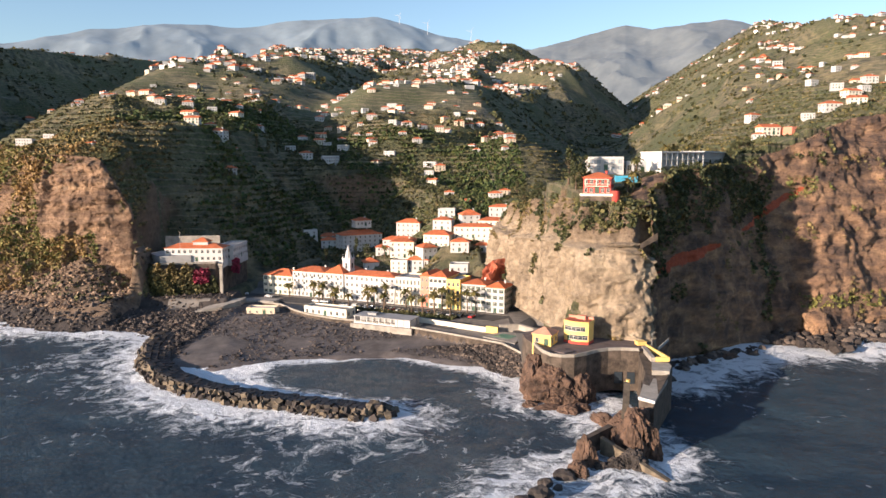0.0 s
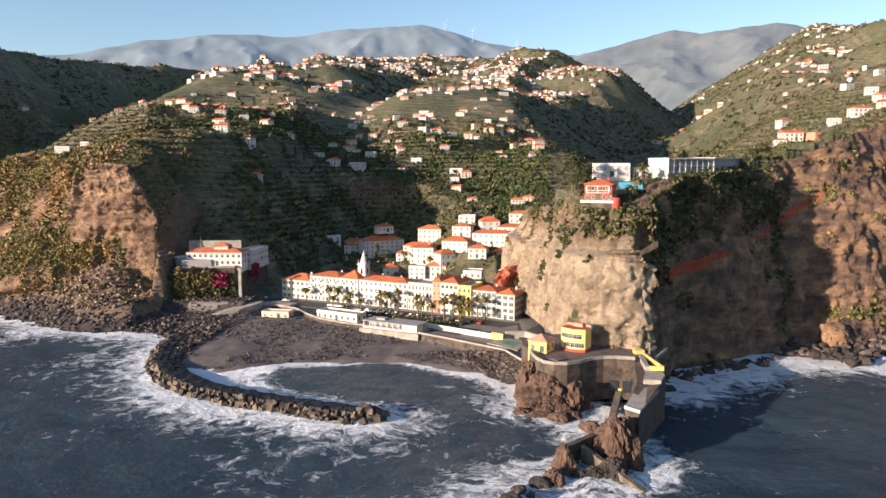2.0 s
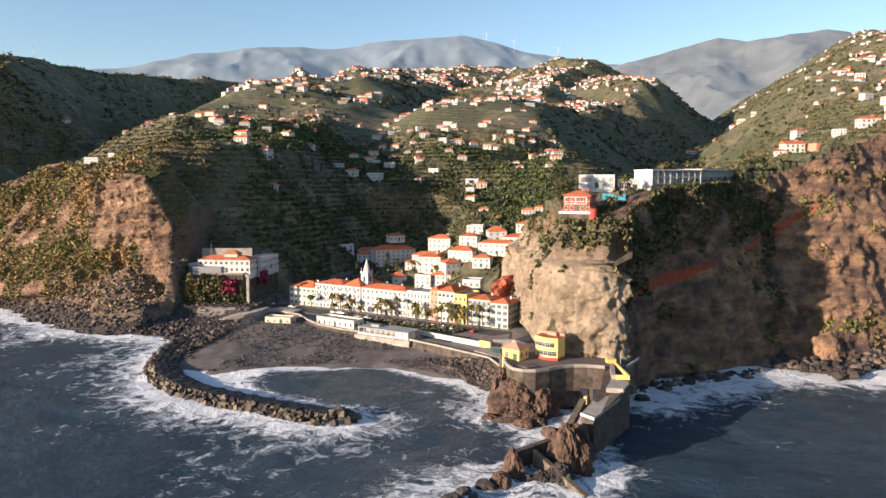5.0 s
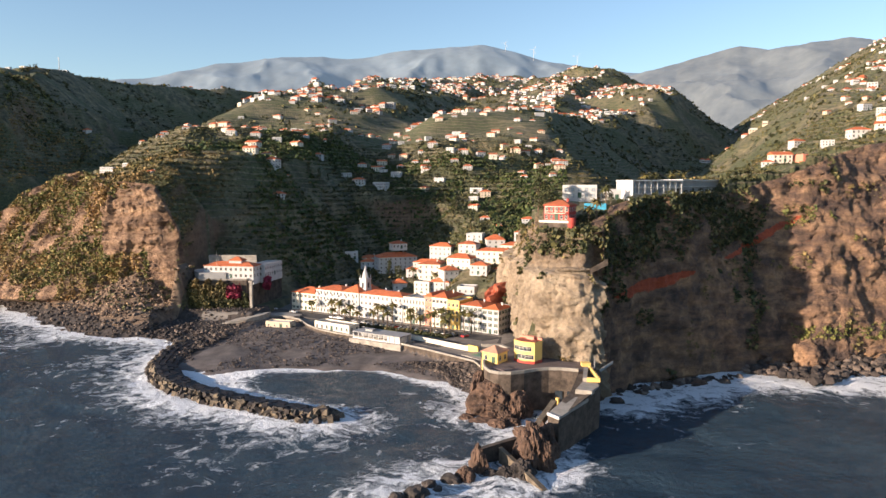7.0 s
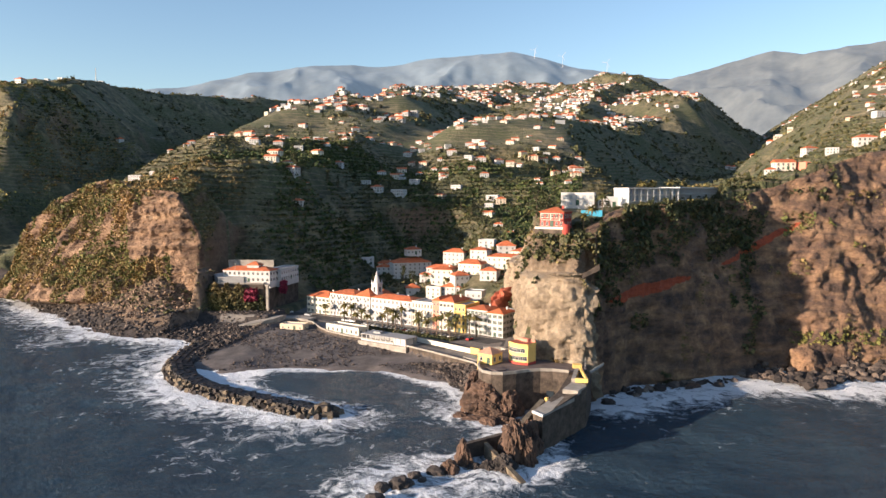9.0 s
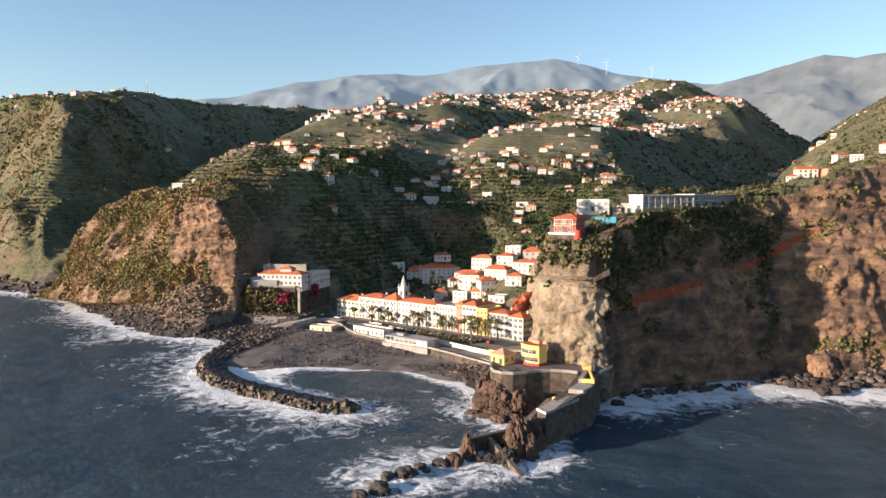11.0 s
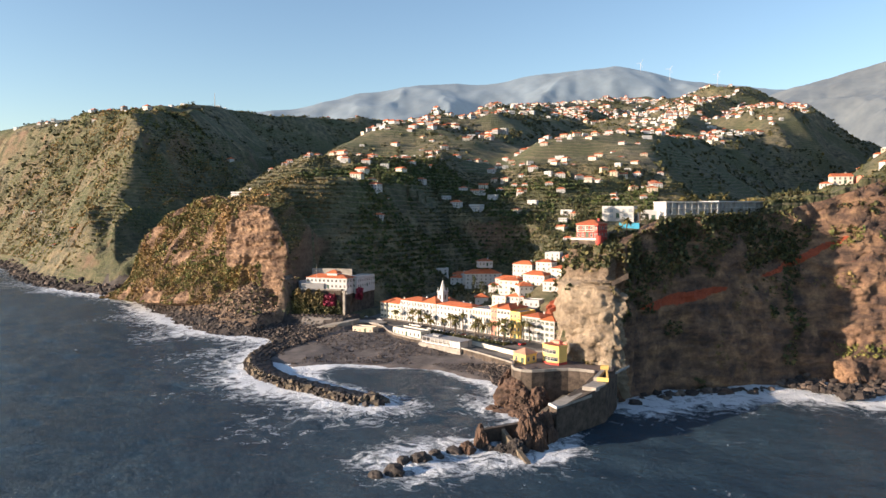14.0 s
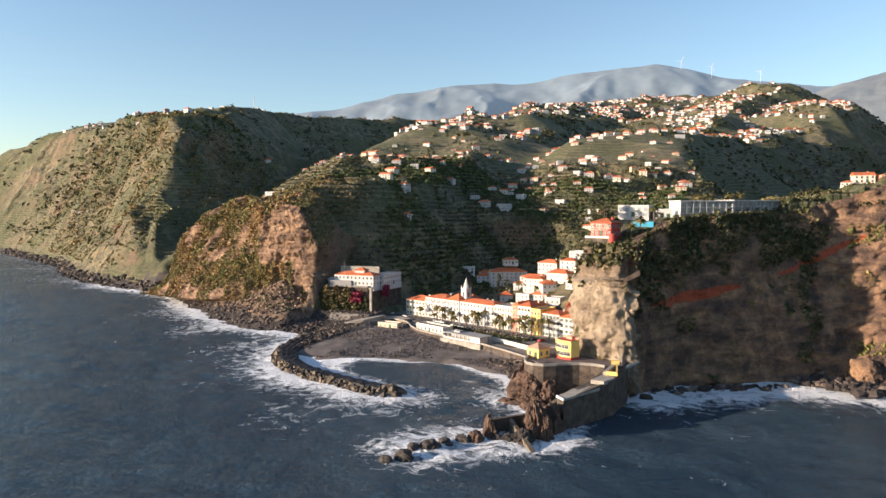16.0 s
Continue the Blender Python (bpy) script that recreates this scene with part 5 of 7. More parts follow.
def ground_spots(n, x0, x1, y0, y1, test, lo, hi, bias=2.0, lift=0.25):
    out = []
    for _ in range(60):
        if len(out) >= n:
            break
        x, y = rs.uniform(x0, x1, 4000), rs.uniform(y0, y1, 4000)
        z = ground_height(x, y, False)
        ok = test(x, y, z)
        for a, b, c in zip(x[ok], y[ok], z[ok]):
            s = lo + (hi - lo) * rs.rand() ** bias
            out.append((a, b, c + s * lift, s))
    return out[:n]


scatter_rocks("talus_boulders", "dark tumbled boulders along the foot of the headland",
              ground_spots(3600, -330, -98, 236, 380, lambda x, y, z: (shore_distance(x, y) > -4) & (shore_distance(x, y) < 19 + 6 * fbm(x, y, 3, 1 / 20, 2)) & (z < 11), 0.2, 1.4, 3.4), M_BOULDER, 1)
scatter_rocks("landslide_rubble", "brown rubble fan fallen from the headland",
              ground_spots(3000, -235, -142, 300, 352, lambda x, y, z: (shore_distance(x, y) > 12) & (z > 5) & (z < 28) & (np.hypot(x + 176, y - 350) < 46), 0.15, 1.3, 4.0), M_RUBBLE, 2)
scatter_rocks("bank_rubble", "grey rubble bank beside the stream mouth",
              ground_spots(1500, -152, -100, 284, 345, lambda x, y, z: (z > 1) & (z < 10), 0.12, 0.9, 3.0), M_BOULDER, 8)
pile = np.array(ground_spots(1900, -22, 34, 220, 270, lambda x, y, z: (shore_distance(x, y) > -4) & (shore_distance(x, y) < 9 + 0.25 * (x + 16)) & (shore_distance(x, y, SEAWALL) < -0.6) & (shore_distance(x, y, SEAWALL) > -10 - 0.12 * (x + 16)), 0.35, 1.1, 2.0))
pile[:, 2] = np.maximum(pile[:, 2], 3.7 + 0.36 * shore_distance(pile[:, 0], pile[:, 1], SEAWALL))
scatter_rocks("beach_boulders", "dark wet boulders banked up against the sea wall", pile, M_BOULDER, 3)
scatter_rocks("beach_stones", "grey stones scattered over the shingle beach",
              ground_spots(5200, -118, 20, 228, 325, lambda x, y, z: (shore_distance(x, y) > 1) & (shore_distance(x, y, SEAWALL) < -2) & (fbm(x, y, 2, 1 / 22, 2) > -0.25), 0.12, 0.6, 3.4), M_BOULDER, 4)
scatter_rocks("west_shore_boulders", "dark boulders along the far western shore",
              ground_spots(1600, -1000, -330, 400, 740, lambda x, y, z: (shore_distance(x, y) > -5) & (shore_distance(x, y) < 12), 0.6, 3.0, 2.4), M_BOULDER, 5)
east = []
for k in range(760):
    t = rs.rand()
    x = 124 + 74 * t
    y = 272 + 10 * t + rs.normal(0, 3.2) - 8 * math.exp(-((x - 148) / 12) ** 2) * rs.rand() * 2
    s = 0.5 + 1.7 * rs.rand() ** 2
    east.append((x, y, 0.2 + 0.5 * s + max(0, y - 275) * 0.4, s))
for k in range(90):
    a = rs.rand()
    s = 0.6 + 1.8 * rs.rand() ** 2
    east.append((72 + 50 * a + rs.normal(0, 2), 236 + 32 * a + rs.normal(0, 2) - 3, 0.1, s))
scatter_rocks("cliff_foot_boulders", "dark boulders at the foot of the eastern cliff", east, M_BOULDER, 6)
rock("shore_boulder", "tan pointed boulder standing among the shore rocks", 151, 281, 3, 6, 5, 8, 21, 4, M_ROCK_BROWN)
rock("surf_rock", "brown rock awash below the eastern cliff", 104, 250, 0, 2.6, 2, 1.6, 22, 3)
rock("surf_rock", "dark rock awash beside the landing stage", 72, 222, 0, 2.4, 2.2, 2.2, 24, 3, M_BASALT)

# ---- fort terrace on its rock ----
EDGE = [(26.5, 226), (28.2, 218), (28.8, 212), (29.6, 208), (31.6, 203.8), (34.6, 202.2), (38.4, 202.4), (42.4, 204.8), (46.0, 207.8), (50.0, 209.8), (54.0, 210.2), (59.2, 209.2)]
fort = root("fort_terrace", pose(0, 0, 0), "stone fort terrace with a curved rampart on a lava rock", "fort")
back = [(65, 214), (65, 222), (58, 226), (49, 234), (43, 244), (36, 240), (26.5, 232)]
part("rampart", Shape().prism(EDGE + back, 1.0, 13.3), M_RAMPART, fort)
part("paving", Shape().prism(EDGE + back, 13.3, 13.42), M_TERRACE, fort)
def offset(pts, o):
    """The line moved to its left by o."""
    out = []
    for i, (x, y) in enumerate(pts):
        (x0, y0), (x1, y1) = pts[max(i - 1, 0)], pts[min(i + 1, len(pts) - 1)]
        L = math.hypot(x1 - x0, y1 - y0)
        out.append((x - (y1 - y0) / L * o, y + (x1 - x0) / L * o))
    return out


part("parapet", Shape().strip(EDGE[1:], offset(EDGE[1:], 0.6), 13.3, 14.3), M_CONCRETE, fort)
# Two arched niches: dark slabs on the rampart imitate their shaded depth.
for x, y in ((53.2, 209.9), (57, 209.4)):
    part("niche_shade_panel", Shape().box(-1.2, -0.1, 0, 1.2, 0.4, 3.0).prism([(-1.2, -0.1), (1.2, -0.1), (1.2, 0.4), (-1.2, 0.4)], 3.0, 3.6), M_GLASS, fort, pose(x, y, 3.2, 0, 0, -4))
part("ramp", Shape().prism([(26.5, 232), (43, 244), (42, 262), (36, 268), (28, 266)], 1, [13.3, 13.3, 8.5, 5.0, 5.0]), M_ASPHALT, fort)
part("planter", Shape().prism([(32, 208.5), (36, 205.5), (39, 207.5), (35.5, 211.5)], 13.4, 13.9), M_TERRACE, fort)
for k, (x, y, z, rx, ry, rz, a) in enumerate(((34.0, 205.5, 1.0, 7.6, 6.4, 9.6, 20), (28.6, 212, 1.5, 4.2, 8.5, 10.4, 0), (40.5, 203.5, 0.5, 4.6, 4.2, 8.4, 0), (36.0, 201.5, 0.0, 6.5, 4.0, 6.0, 10), (29.5, 205.5, 0.0, 4.4, 4.2, 8.0, 40))):
    rock("fort_rock", "craggy red-brown lava rock under the fort terrace", x, y, z, rx, ry, rz, 31 + k, 5, M_REDROCK, a)
for k, (x, y, rx, ry, rz) in enumerate(((30.5, 196.5, 4.6, 2.4, 1.5), (25.2, 199.0, 2.6, 2.0, 1.8), (35.5, 193.5, 3.4, 2.6, 2.6), (39.5, 195.5, 2.6, 2.4, 2.2))):
    rock("tide_rock", "smooth orange-brown rock awash at low tide", x, y, -0.3, rx, ry, rz, 44 + k, 4)


def restaurant():
    b = root("yellow_restaurant", pose(38.4, 220.8, 13.4, 0, 0, -32), "yellow curved two-storey restaurant with a red plinth", "restaurant")
    n, w, d, bow = 12, 8.2, 4.4, 1.2
    arc = [(w * i / n, -bow * math.sin(math.pi * i / n)) for i in range(n + 1)]
    poly = arc + [(w, d), (0, d)]
    part("wall", Shape().prism(poly, 0.9, 7.0), M_YELLOW, b)
    part("plinth", Shape().prism([(x, y - 0.08) for x, y in arc] + [(w + 0.08, d), (-0.08, d)], -1, 0.9), M_REDWALL, b)
    part("cornice", Shape().prism([(x, y - 0.22) for x, y in arc] + [(w + 0.2, d + 0.2), (-0.2, d + 0.2)], 6.7, 7.2), M_YELLOW, b)
    part("roof_terrace", Shape().prism([(x, y + 0.3) for x, y in arc] + [(w - 0.3, d - 0.3), (0.3, d - 0.3)], 7.2, 7.3), M_REDSOIL, b)
    part("roof_parapet", Shape().box(0, d - 0.4, 7.2, w, d, 8.0).box(3, 2.6, 7.2, 6.0, d, 8.4), M_SALMON, b)
    for k, (z, h) in enumerate(((1.5, 1.5), (4.2, 1.5))):
        for i in range(1 if k else 4, n - 1, 2):
            x, y = (arc[i][0] + arc[i + 1][0]) / 2, (arc[i][1] + arc[i + 1][1]) / 2
            a = math.degrees(math.atan2(arc[i + 1][1] - arc[i][1], arc[i + 1][0] - arc[i][0]))
            part("window", window_mesh(1.6, h), None, b, pose(x, y - 0.02, z, 0, 0, a))
    part("door", Shape().box(-0.7, -0.08, 0, 0.7, 0.1, 2.4), M_GREENSHUT, b, pose(2.2, -0.85, 0.3, 0, 0, -14))
    return b


restaurant()
building("gate_house", "small yellow house with a hipped roof at the terrace end", "house", pose(28.0, 217.4, 13.3, 0, 0, -28), 6.0, 6.2, 3.6, 1, 2, M_YELLOW, "hip", 1.8, 2, "plain", 1.2, 1.6, sink=6, roof_mat=M_PALETILE)

# ---- landing stage ----
dock = root("landing_stage", pose(0, 0, 0), "grey concrete landing stage with yellow edge walls", "pier")
part("quay_wall", Shape().prism([(59.5, 212), (56.5, 193), (50.1, 175.8), (53.0, 172.4), (64.9, 195.4), (66.5, 215)], -4, [12.8, 11.6, 10.1, 10.1, 12.6, 12.8]), M_RAMPART, dock)
part("deck", Shape().prism([(60.2, 199.5), (57.8, 191), (62.4, 190.2), (64.7, 195.6), (64.6, 198.4)], 11.6, 12.95), M_CONCRETE, dock)
part("deck", Shape().prism([(55.6, 189.6), (50.0, 175.6), (53.0, 172.2), (61.4, 188.4)], [10.2, 9.8, 9.8, 10.2], [11.2, 10.35, 10.35, 11.2]), M_CONCRETE, dock)
part("deck_kerb", Shape().prism([(49.8, 175.5), (53.0, 172.0), (53.3, 172.4), (50.2, 175.9)], 9.9, 10.65), M_WHITE, dock, None, "pale painted kerb at the landing's end")
part("stair_flight", Shape().prism([(61, 213), (60.2, 200), (61.4, 200), (62.4, 213)], 12.6, 14.0), M_CONCRETE, dock)
part("edge_wall", Shape().prism([(62.5, 214), (64.8, 199.6), (65.3, 199.8), (63.1, 214.3)], 13.0, 14.3), M_YELLOW, dock, None, "bright yellow painted edge wall")
part("edge_wall", Shape().prism([(61.4, 199.2), (65.3, 199.2), (65.3, 199.9), (61.4, 199.9)], 13.0, 14.3), M_YELLOW, dock, None, "bright yellow painted edge wall")
part("kiosk", Shape().prism([(60.5, 215.5), (63.4, 216), (63, 218.4), (60.2, 218)], 13.3, 14.6), M_YELLOW, dock, None, "low yellow painted hut")
part("bollard", Shape().tube([(52.8, 196.9, 6.2), (52.8, 196.9, 8.4)], [0.7, 0.6], 10), M_YELLOW, dock)
part("ramp_rail", Shape().prism([(66.0, 212.6), (70.4, 216.6), (70.4, 216.9), (65.9, 213.0)], [12.6, 14.6, 14.6, 12.6], [13.5, 15.5, 15.5, 13.5]), M_GREY, dock)
part("lamp_post", Shape().tube([(64.4, 214, 12.8), (64.4, 214, 17.6), (65.4, 213.4, 18.1)], [0.10, 0.07, 0.06], 6), M_FRAME, dock)
part("walkway", Shape().prism([(51.0, 194.5), (52.6, 193.8), (48.8, 180), (47.2, 180.6)], [7, 7, 5.2, 5.2], [8.6, 8.6, 7.2, 7.2]), M_BLOCK, dock)
part("walkway", Shape().prism([(47.2, 180.6), (48.8, 180), (45.2, 168.5), (43.8, 169.2)], [5, 5, 2, 2], [7.2, 7.2, 4.8, 4.8]), M_BLOCK, dock)
part("buttress", Shape().prism([(38.6, 165.0), (37.8, 164.2), (49.2, 148.6), (50.4, 149.4)], [-2, -2, -2, -2], [4.4, 4.4, 0.6, 0.6]), M_BLOCK, dock)
part("low_wall", Shape().prism([(41.4, 171.6), (31.8, 162.6), (32.8, 161.6), (42.4, 170.4)], -2, [4.9, 4.4, 4.4, 4.9]), M_RAMPART, dock)
for i, (x, y, z, rx, ry, rz, a) in enumerate(((46.6, 164.5, 0, 3.8, 5.2, 11.0, 10), (49.4, 171.5, -0.5, 3.4, 4.8, 8.6, 0), (46.5, 176, -0.5, 2.6, 6.0, 6.2, 14), (43.5, 183, -0.5, 2.2, 5.0, 3.8, 30),
                                              (44.0, 169.5, -1, 2.6, 4.4, 7.4, -14), (49.6, 163.0, -0.5, 2.6, 3.6, 8.0, 20), (44.2, 157.5, -0.5, 3.0, 3.0, 4.4, -12), (33.0, 158.6, -0.3, 2.0, 3.0, 7.2, 40), (30.4, 153.6, -0.6, 2.4, 2.6, 3.6, 0), (40.2, 157.0, -0.5, 2.6, 2.2, 2.8, 20),
                                              (36.2, 156.6, -0.5, 2.4, 2.0, 2.2, 0))):
    rock("point_rock", "jagged brown lava rock at the tip of the point", x, y, z, rx, ry, rz, 50 + i, 5, M_REDROCK if i not in (6, 9, 10) else M_BASALT, a)
for i, (x, y, s) in enumerate(((27, 151.5, 2.0), (22.5, 148, 1.6), (20.5, 142, 2.6), (16.5, 139, 1.9), (17, 131, 2.4), (13.5, 127, 1.7), (24.8, 146, 1.0))):
    rock("wave_rock", "dark wet rock in the surf off the point", x, y, 0, s * 1.2, s, s, 70 + i, 3, M_BASALT, 37 * i)

rock("ledge_spur", "jutting tan rock ledge at the corner of the point", 58, 226.5, 43.8, 6.0, 2.4, 0.8, 96, 4, M_ROCK_TAN, 5)

# ---- promenade ----
prom = root("sea_wall", pose(0, 0, 0), "pale concrete sea wall of the promenade", "wall", kind="structure")
line = SEAWALL[2:-1]
part("wall_body", Shape().strip(offset(line, -0.7), offset(line, 1.2), -1, 4.3), M_RAMPART, prom)
part("parapet", Shape().strip(offset(line, -0.9), offset(line, -0.5), 4.3, 5.0), M_CONCRETE, prom)
road = root("seafront_road", pose(0, 0, 0), "grey asphalt seafront road with parking bays", "road", kind="structure")
part("carriageway", Shape().prism([street(-14, 3.5)[:2], street(-14, 15)[:2], street(128, 15)[:2], street(134, 3.5)[:2]], 3.5, 4.16), M_ASPHALT, road)
part("pavement", Shape().prism([street(-4, 0)[:2], street(-4, 3.5)[:2], street(132, 3.5)[:2], street(132, 0)[:2]], 3.5, 4.28), M_PAVING, road)
part("car_park", Shape().prism([street(62, 20)[:2], street(62, 27)[:2], street(118, 36)[:2], street(122, 22)[:2]], 3.5, 4.14), M_ASPHALT, road)
part("fort_road", Shape().prism([(28, 306), (27, 274), (28, 266), (36, 268), (38, 290), (37, 306)], 3.0, [4.2, 4.5, 5.0, 5.0, 4.5, 4.2]), M_ASPHALT, road)
part("garden_strip", Shape().prism([street(40, 15.2)[:2], street(40, 19)[:2], street(112, 19.5)[:2], street(112, 15.2)[:2]], 3.5, 4.4), M_LAWN, road)


def block(name, label, category, poly, z0, z1, mats, top=None):
    o = new(name, Shape().prism(poly, z0, z1, 0, top).mesh(name, mats))
    return tagged(o, label, category)


block("pool_wall", "curved pale retaining wall beside the swimming pool", "wall", [(22, 273), (30, 274), (36, 266), (35, 258), (33.6, 258), (34.4, 265.5), (29.6, 272.4), (22.4, 271.6)], 3, 7.0, M_CONCRETE)
block("white_wall", "long cream painted wall along the car park", "wall", [(-11, 290.6), (-11.2, 289.8), (16.6, 271.6), (17, 272.4)], 3.6, 6.0, M_CREAM)
block("yellow_wall", "yellow painted wall with faded murals", "wall", [(17, 272.4), (16.6, 271.6), (21, 268.6), (21.4, 269.4)], 3.6, 6.6, M_YELLOW)
block("pool_deck", "pale concrete deck round the swimming pool", "deck", [(15, 263.5), (22.5, 271.4), (31.5, 266), (26, 252.6)], 3, 4.5, M_CONCRETE)
block("swimming_pool", "green tinted empty swimming pool", "pool", [(19, 263.4), (22.8, 267.4), (28, 264), (24.6, 259)], 4.3, 4.56, M_POOLGREEN)


def pavilion():
    p = root("beach_restaurant", pose(-37, 287.4, 4.2, 0, 0, -23.4), "open beach restaurant with white posts under a flat grey roof", "restaurant")
    part("roof", Shape().box(0, 0, 3.0, 26, 9, 3.35).box(5, 3, 3.35, 9, 6, 4.2), M_GREY, p)
    part("floor", Shape().box(-1, -1, -2.5, 27, 10, 0.12), M_CONCRETE, p)
    for i in range(10):
        part("post", Shape().box(-0.15, -0.15, 0.1, 0.15, 0.15, 3.0), M_WHITE, p, pose(0.4 + 25.2 * i / 9, 0.4, 0))
    part("back_wall", Shape().box(0, 6, 0.1, 26, 8.6, 3.0), M_GREY, p)
    part("bar", Shape().box(19, 0.5, 0.1, 25.6, 6, 3.0), M_WHITE, p)
    part("rail", Shape().box(0, 0.2, 0.9, 19, 0.3, 1.0).box(0, 0.2, 0.1, 19, 0.28, 0.7), M_WHITE, p)
    return p


pavilion()
building("changing_rooms", "low cream and white beach changing rooms with a flat roof", "building", pose(-61, 306.5, 4.1, 0, 0, -26), 22, 7, 3.0, 1, 7, M_CREAM, "flat", 0, 2, "plain", 1.2, 1.6, sink=2, roof_mat=M_CONCRETE)
building("beach_kiosk", "beach kiosk with a pale canopy roof on the shingle", "kiosk", pose(-88, 312, 2.6, 0, 0, -6), 13, 6, 2.4, 1, 4, M_BEIGE, "flat", 0, 1, "plain", 1.0, 1.0, sink=2, roof_mat=M_WHITE)
block("stream_quay", "curved concrete quay wall at the stream mouth", "wall", [(-119, 313.5), (-109, 313.8), (-100, 317), (-94, 323), (-93.5, 332), (-104, 330), (-113, 322)], 0.5, [2.2, 3.8, 5.4, 6.6, 6.6, 5.6, 3.2], M_CONCRETE)
block("bridge", "low road bridge over the stream", "bridge", [(-102, 336), (-101, 329), (-88, 333), (-80, 329.6), (-78, 336), (-88, 341)], 3.4, 4.9, M_CONCRETE)
block("path_wall", "grey stone parapet of the ledge path on the rock point", "wall", [(63.0, 225.0), (68.8, 226.2), (68.7, 226.7), (63.0, 225.5)], [42.6, 45.4, 45.4, 42.6], [44.2, 47.6, 47.6, 44.2], M_RAMPART)
rock("red_bank", "bare bank of brick-red soil beside the road", 27, 333, 15, 12, 6, 9.5, 91, 4, M_REDSOIL, 50)

# ---- houses on the hills ----
def hill_house(k):
    """Six kinds of hill house; the first of each kind is built, the rest are copies."""
    w, d, h, n, cols, wall, roof, rise, label = (
        (11.5, 8, 5.2, 2, 4, M_WHITE, "hip", 1.9, "white two-storey house with an orange hipped roof"),
        (10, 7, 3.0, 1, 3, M_WHITE, "hip", 1.7, "small white house with an orange hipped roof"),
        (11, 7.5, 5.2, 2, 4, M_WHITE, "flat", 0, "white flat-roofed house with two storeys"),
        (11, 8, 4.6, 2, 4, M_CREAM, "gable", 1.8, "cream house with an orange gabled roof"),
        (17, 8, 6.4, 2, 6, M_WHITE, "flat", 0, "long white apartment house with a flat roof"),
        (10, 8, 4.8, 2, 3, M_BEIGE, "hip", 1.7, "beige two-storey house with a tiled roof"))[k]
    return building("hill_house", label + " on the hillside", "house", pose(0, 0, -900), w, d, h, n, cols, wall, roof, rise, 2, "plain", 1.2, 1.4, "houses on the hillside", sink=3)


KINDS = [hill_house(k) for k in range(6)]
placed = []
used = set()


def put_house(k, x, y, turn, z=None):
    size = 0.70 + 0.22 * ((x * 0.37 + y * 0.61) % 1.0)
    c, q = math.cos(radians(turn)), math.sin(radians(turn))
    if z is None:
        z = float(np.min(ground_height(np.array([x + 1.0 * c, x + 5 * c, x + 9 * c]), np.array([y + 1.0 * q, y + 5 * q, y + 9 * q]), False))) + 0.2
    placed.append((x, y))
    if k in used:
        copy_thing(KINDS[k], pose(x, y, z, 0, 0, turn) @ Matrix.Diagonal((size, size, size, 1)))
    else:
        used.add(k)
        KINDS[k].matrix_world = pose(x, y, z, 0, 0, turn) @ Matrix.Diagonal((size, size, size, 1))


# the ones that stand out: kind, x, y, turn
for k, x, y, a in ((0, -148, 452, -10), (1, -138, 456, 8), (4, -90, 530, -22), (2, -120, 545, 10), (0, -106, 528, 4), (0, -195, 540, 12), (3, -184, 505, -12),
                   (0, -172, 590, 5), (3, -160, 604, 10), (2, -152, 560, -6), (1, -66, 619, 0), (4, -46, 556, -14), (0, -24, 572, 10), (2, -14, 528, -8),
                   (4, -57, 734, -8), (0, -62, 722, 4), (4, -40, 640, -6), (0, -36, 628, 8), (2, -48, 634, -10), (0, -70, 662, 6), (1, -78, 655, 0), (5, 10, 648, -4), (3, 20, 654, 6), (0, 30, 676, -10), (2, 22, 684, 4),
                   (4, -15, 543, -12), (5, -6, 536, 8), (3, -165, 459, 4), (1, -156, 470, -8), (0, -147, 548, 0), (0, -134, 433, 10), (4, -83, 562, -16), (2, -96, 575, -10), (2, -244, 747, 0), (4, -232, 752, 6), (0, -205, 700, -5),
                   (1, -187, 374, -30), (4, -262, 440, 4), (4, -246, 442, 2), (3, -12, 506, -20), (5, 38, 474, 0), (0, 30, 458, 6), (1, 12, 446, -8), (1, 1, 468, 4), (2, -232, 690, 0), (0, -214, 535, 8)):
    put_house(k, x, y, a)
for k, x, y, a in ((3, 152, 342, 6), (1, 146, 338, -10), (0, 200, 468, 20), (2, 178, 356, -6), (0, 197, 372, 4), (3, 206, 366, -12), (4, 306, 640, -30), (2, 236, 440, -14), (2, 236, 408, 8),
                   (0, 250, 588, 10), (0, 262, 450, 0), (1, 282, 470, -16), (3, 222, 396, 14)):
    put_house(k, x, y, a)
for k, x, y, a in ((1, -584, 549, 20), (1, -540, 515, 30), (0, -533, 531, 24), (1, -845, 789, 10), (0, -722, 747, 14), (1, -615, 552, 30), (1, -700, 640, 20), (1, -760, 665, 16), (0, -735, 655, 25), (1, -790, 690, 12)):
    put_house(k, x, y, a)
block("pink_house", "pink rendered house wing with a tiled roof on the cliff top", "house", [(164, 338), (172, 341), (170, 349), (162, 346)], 78, 86.5, M_SALMON)


def slope_at(x, y):
    e = 6.0
    gx = (ground_height(x + e, y, False) - ground_height(x - e, y, False)) / (2 * e)
    gy = (ground_height(x, y + e, False) - ground_height(x, y - e, False)) / (2 * e)
    return np.hypot(gx, gy), gx


hr = np.random.RandomState(11)


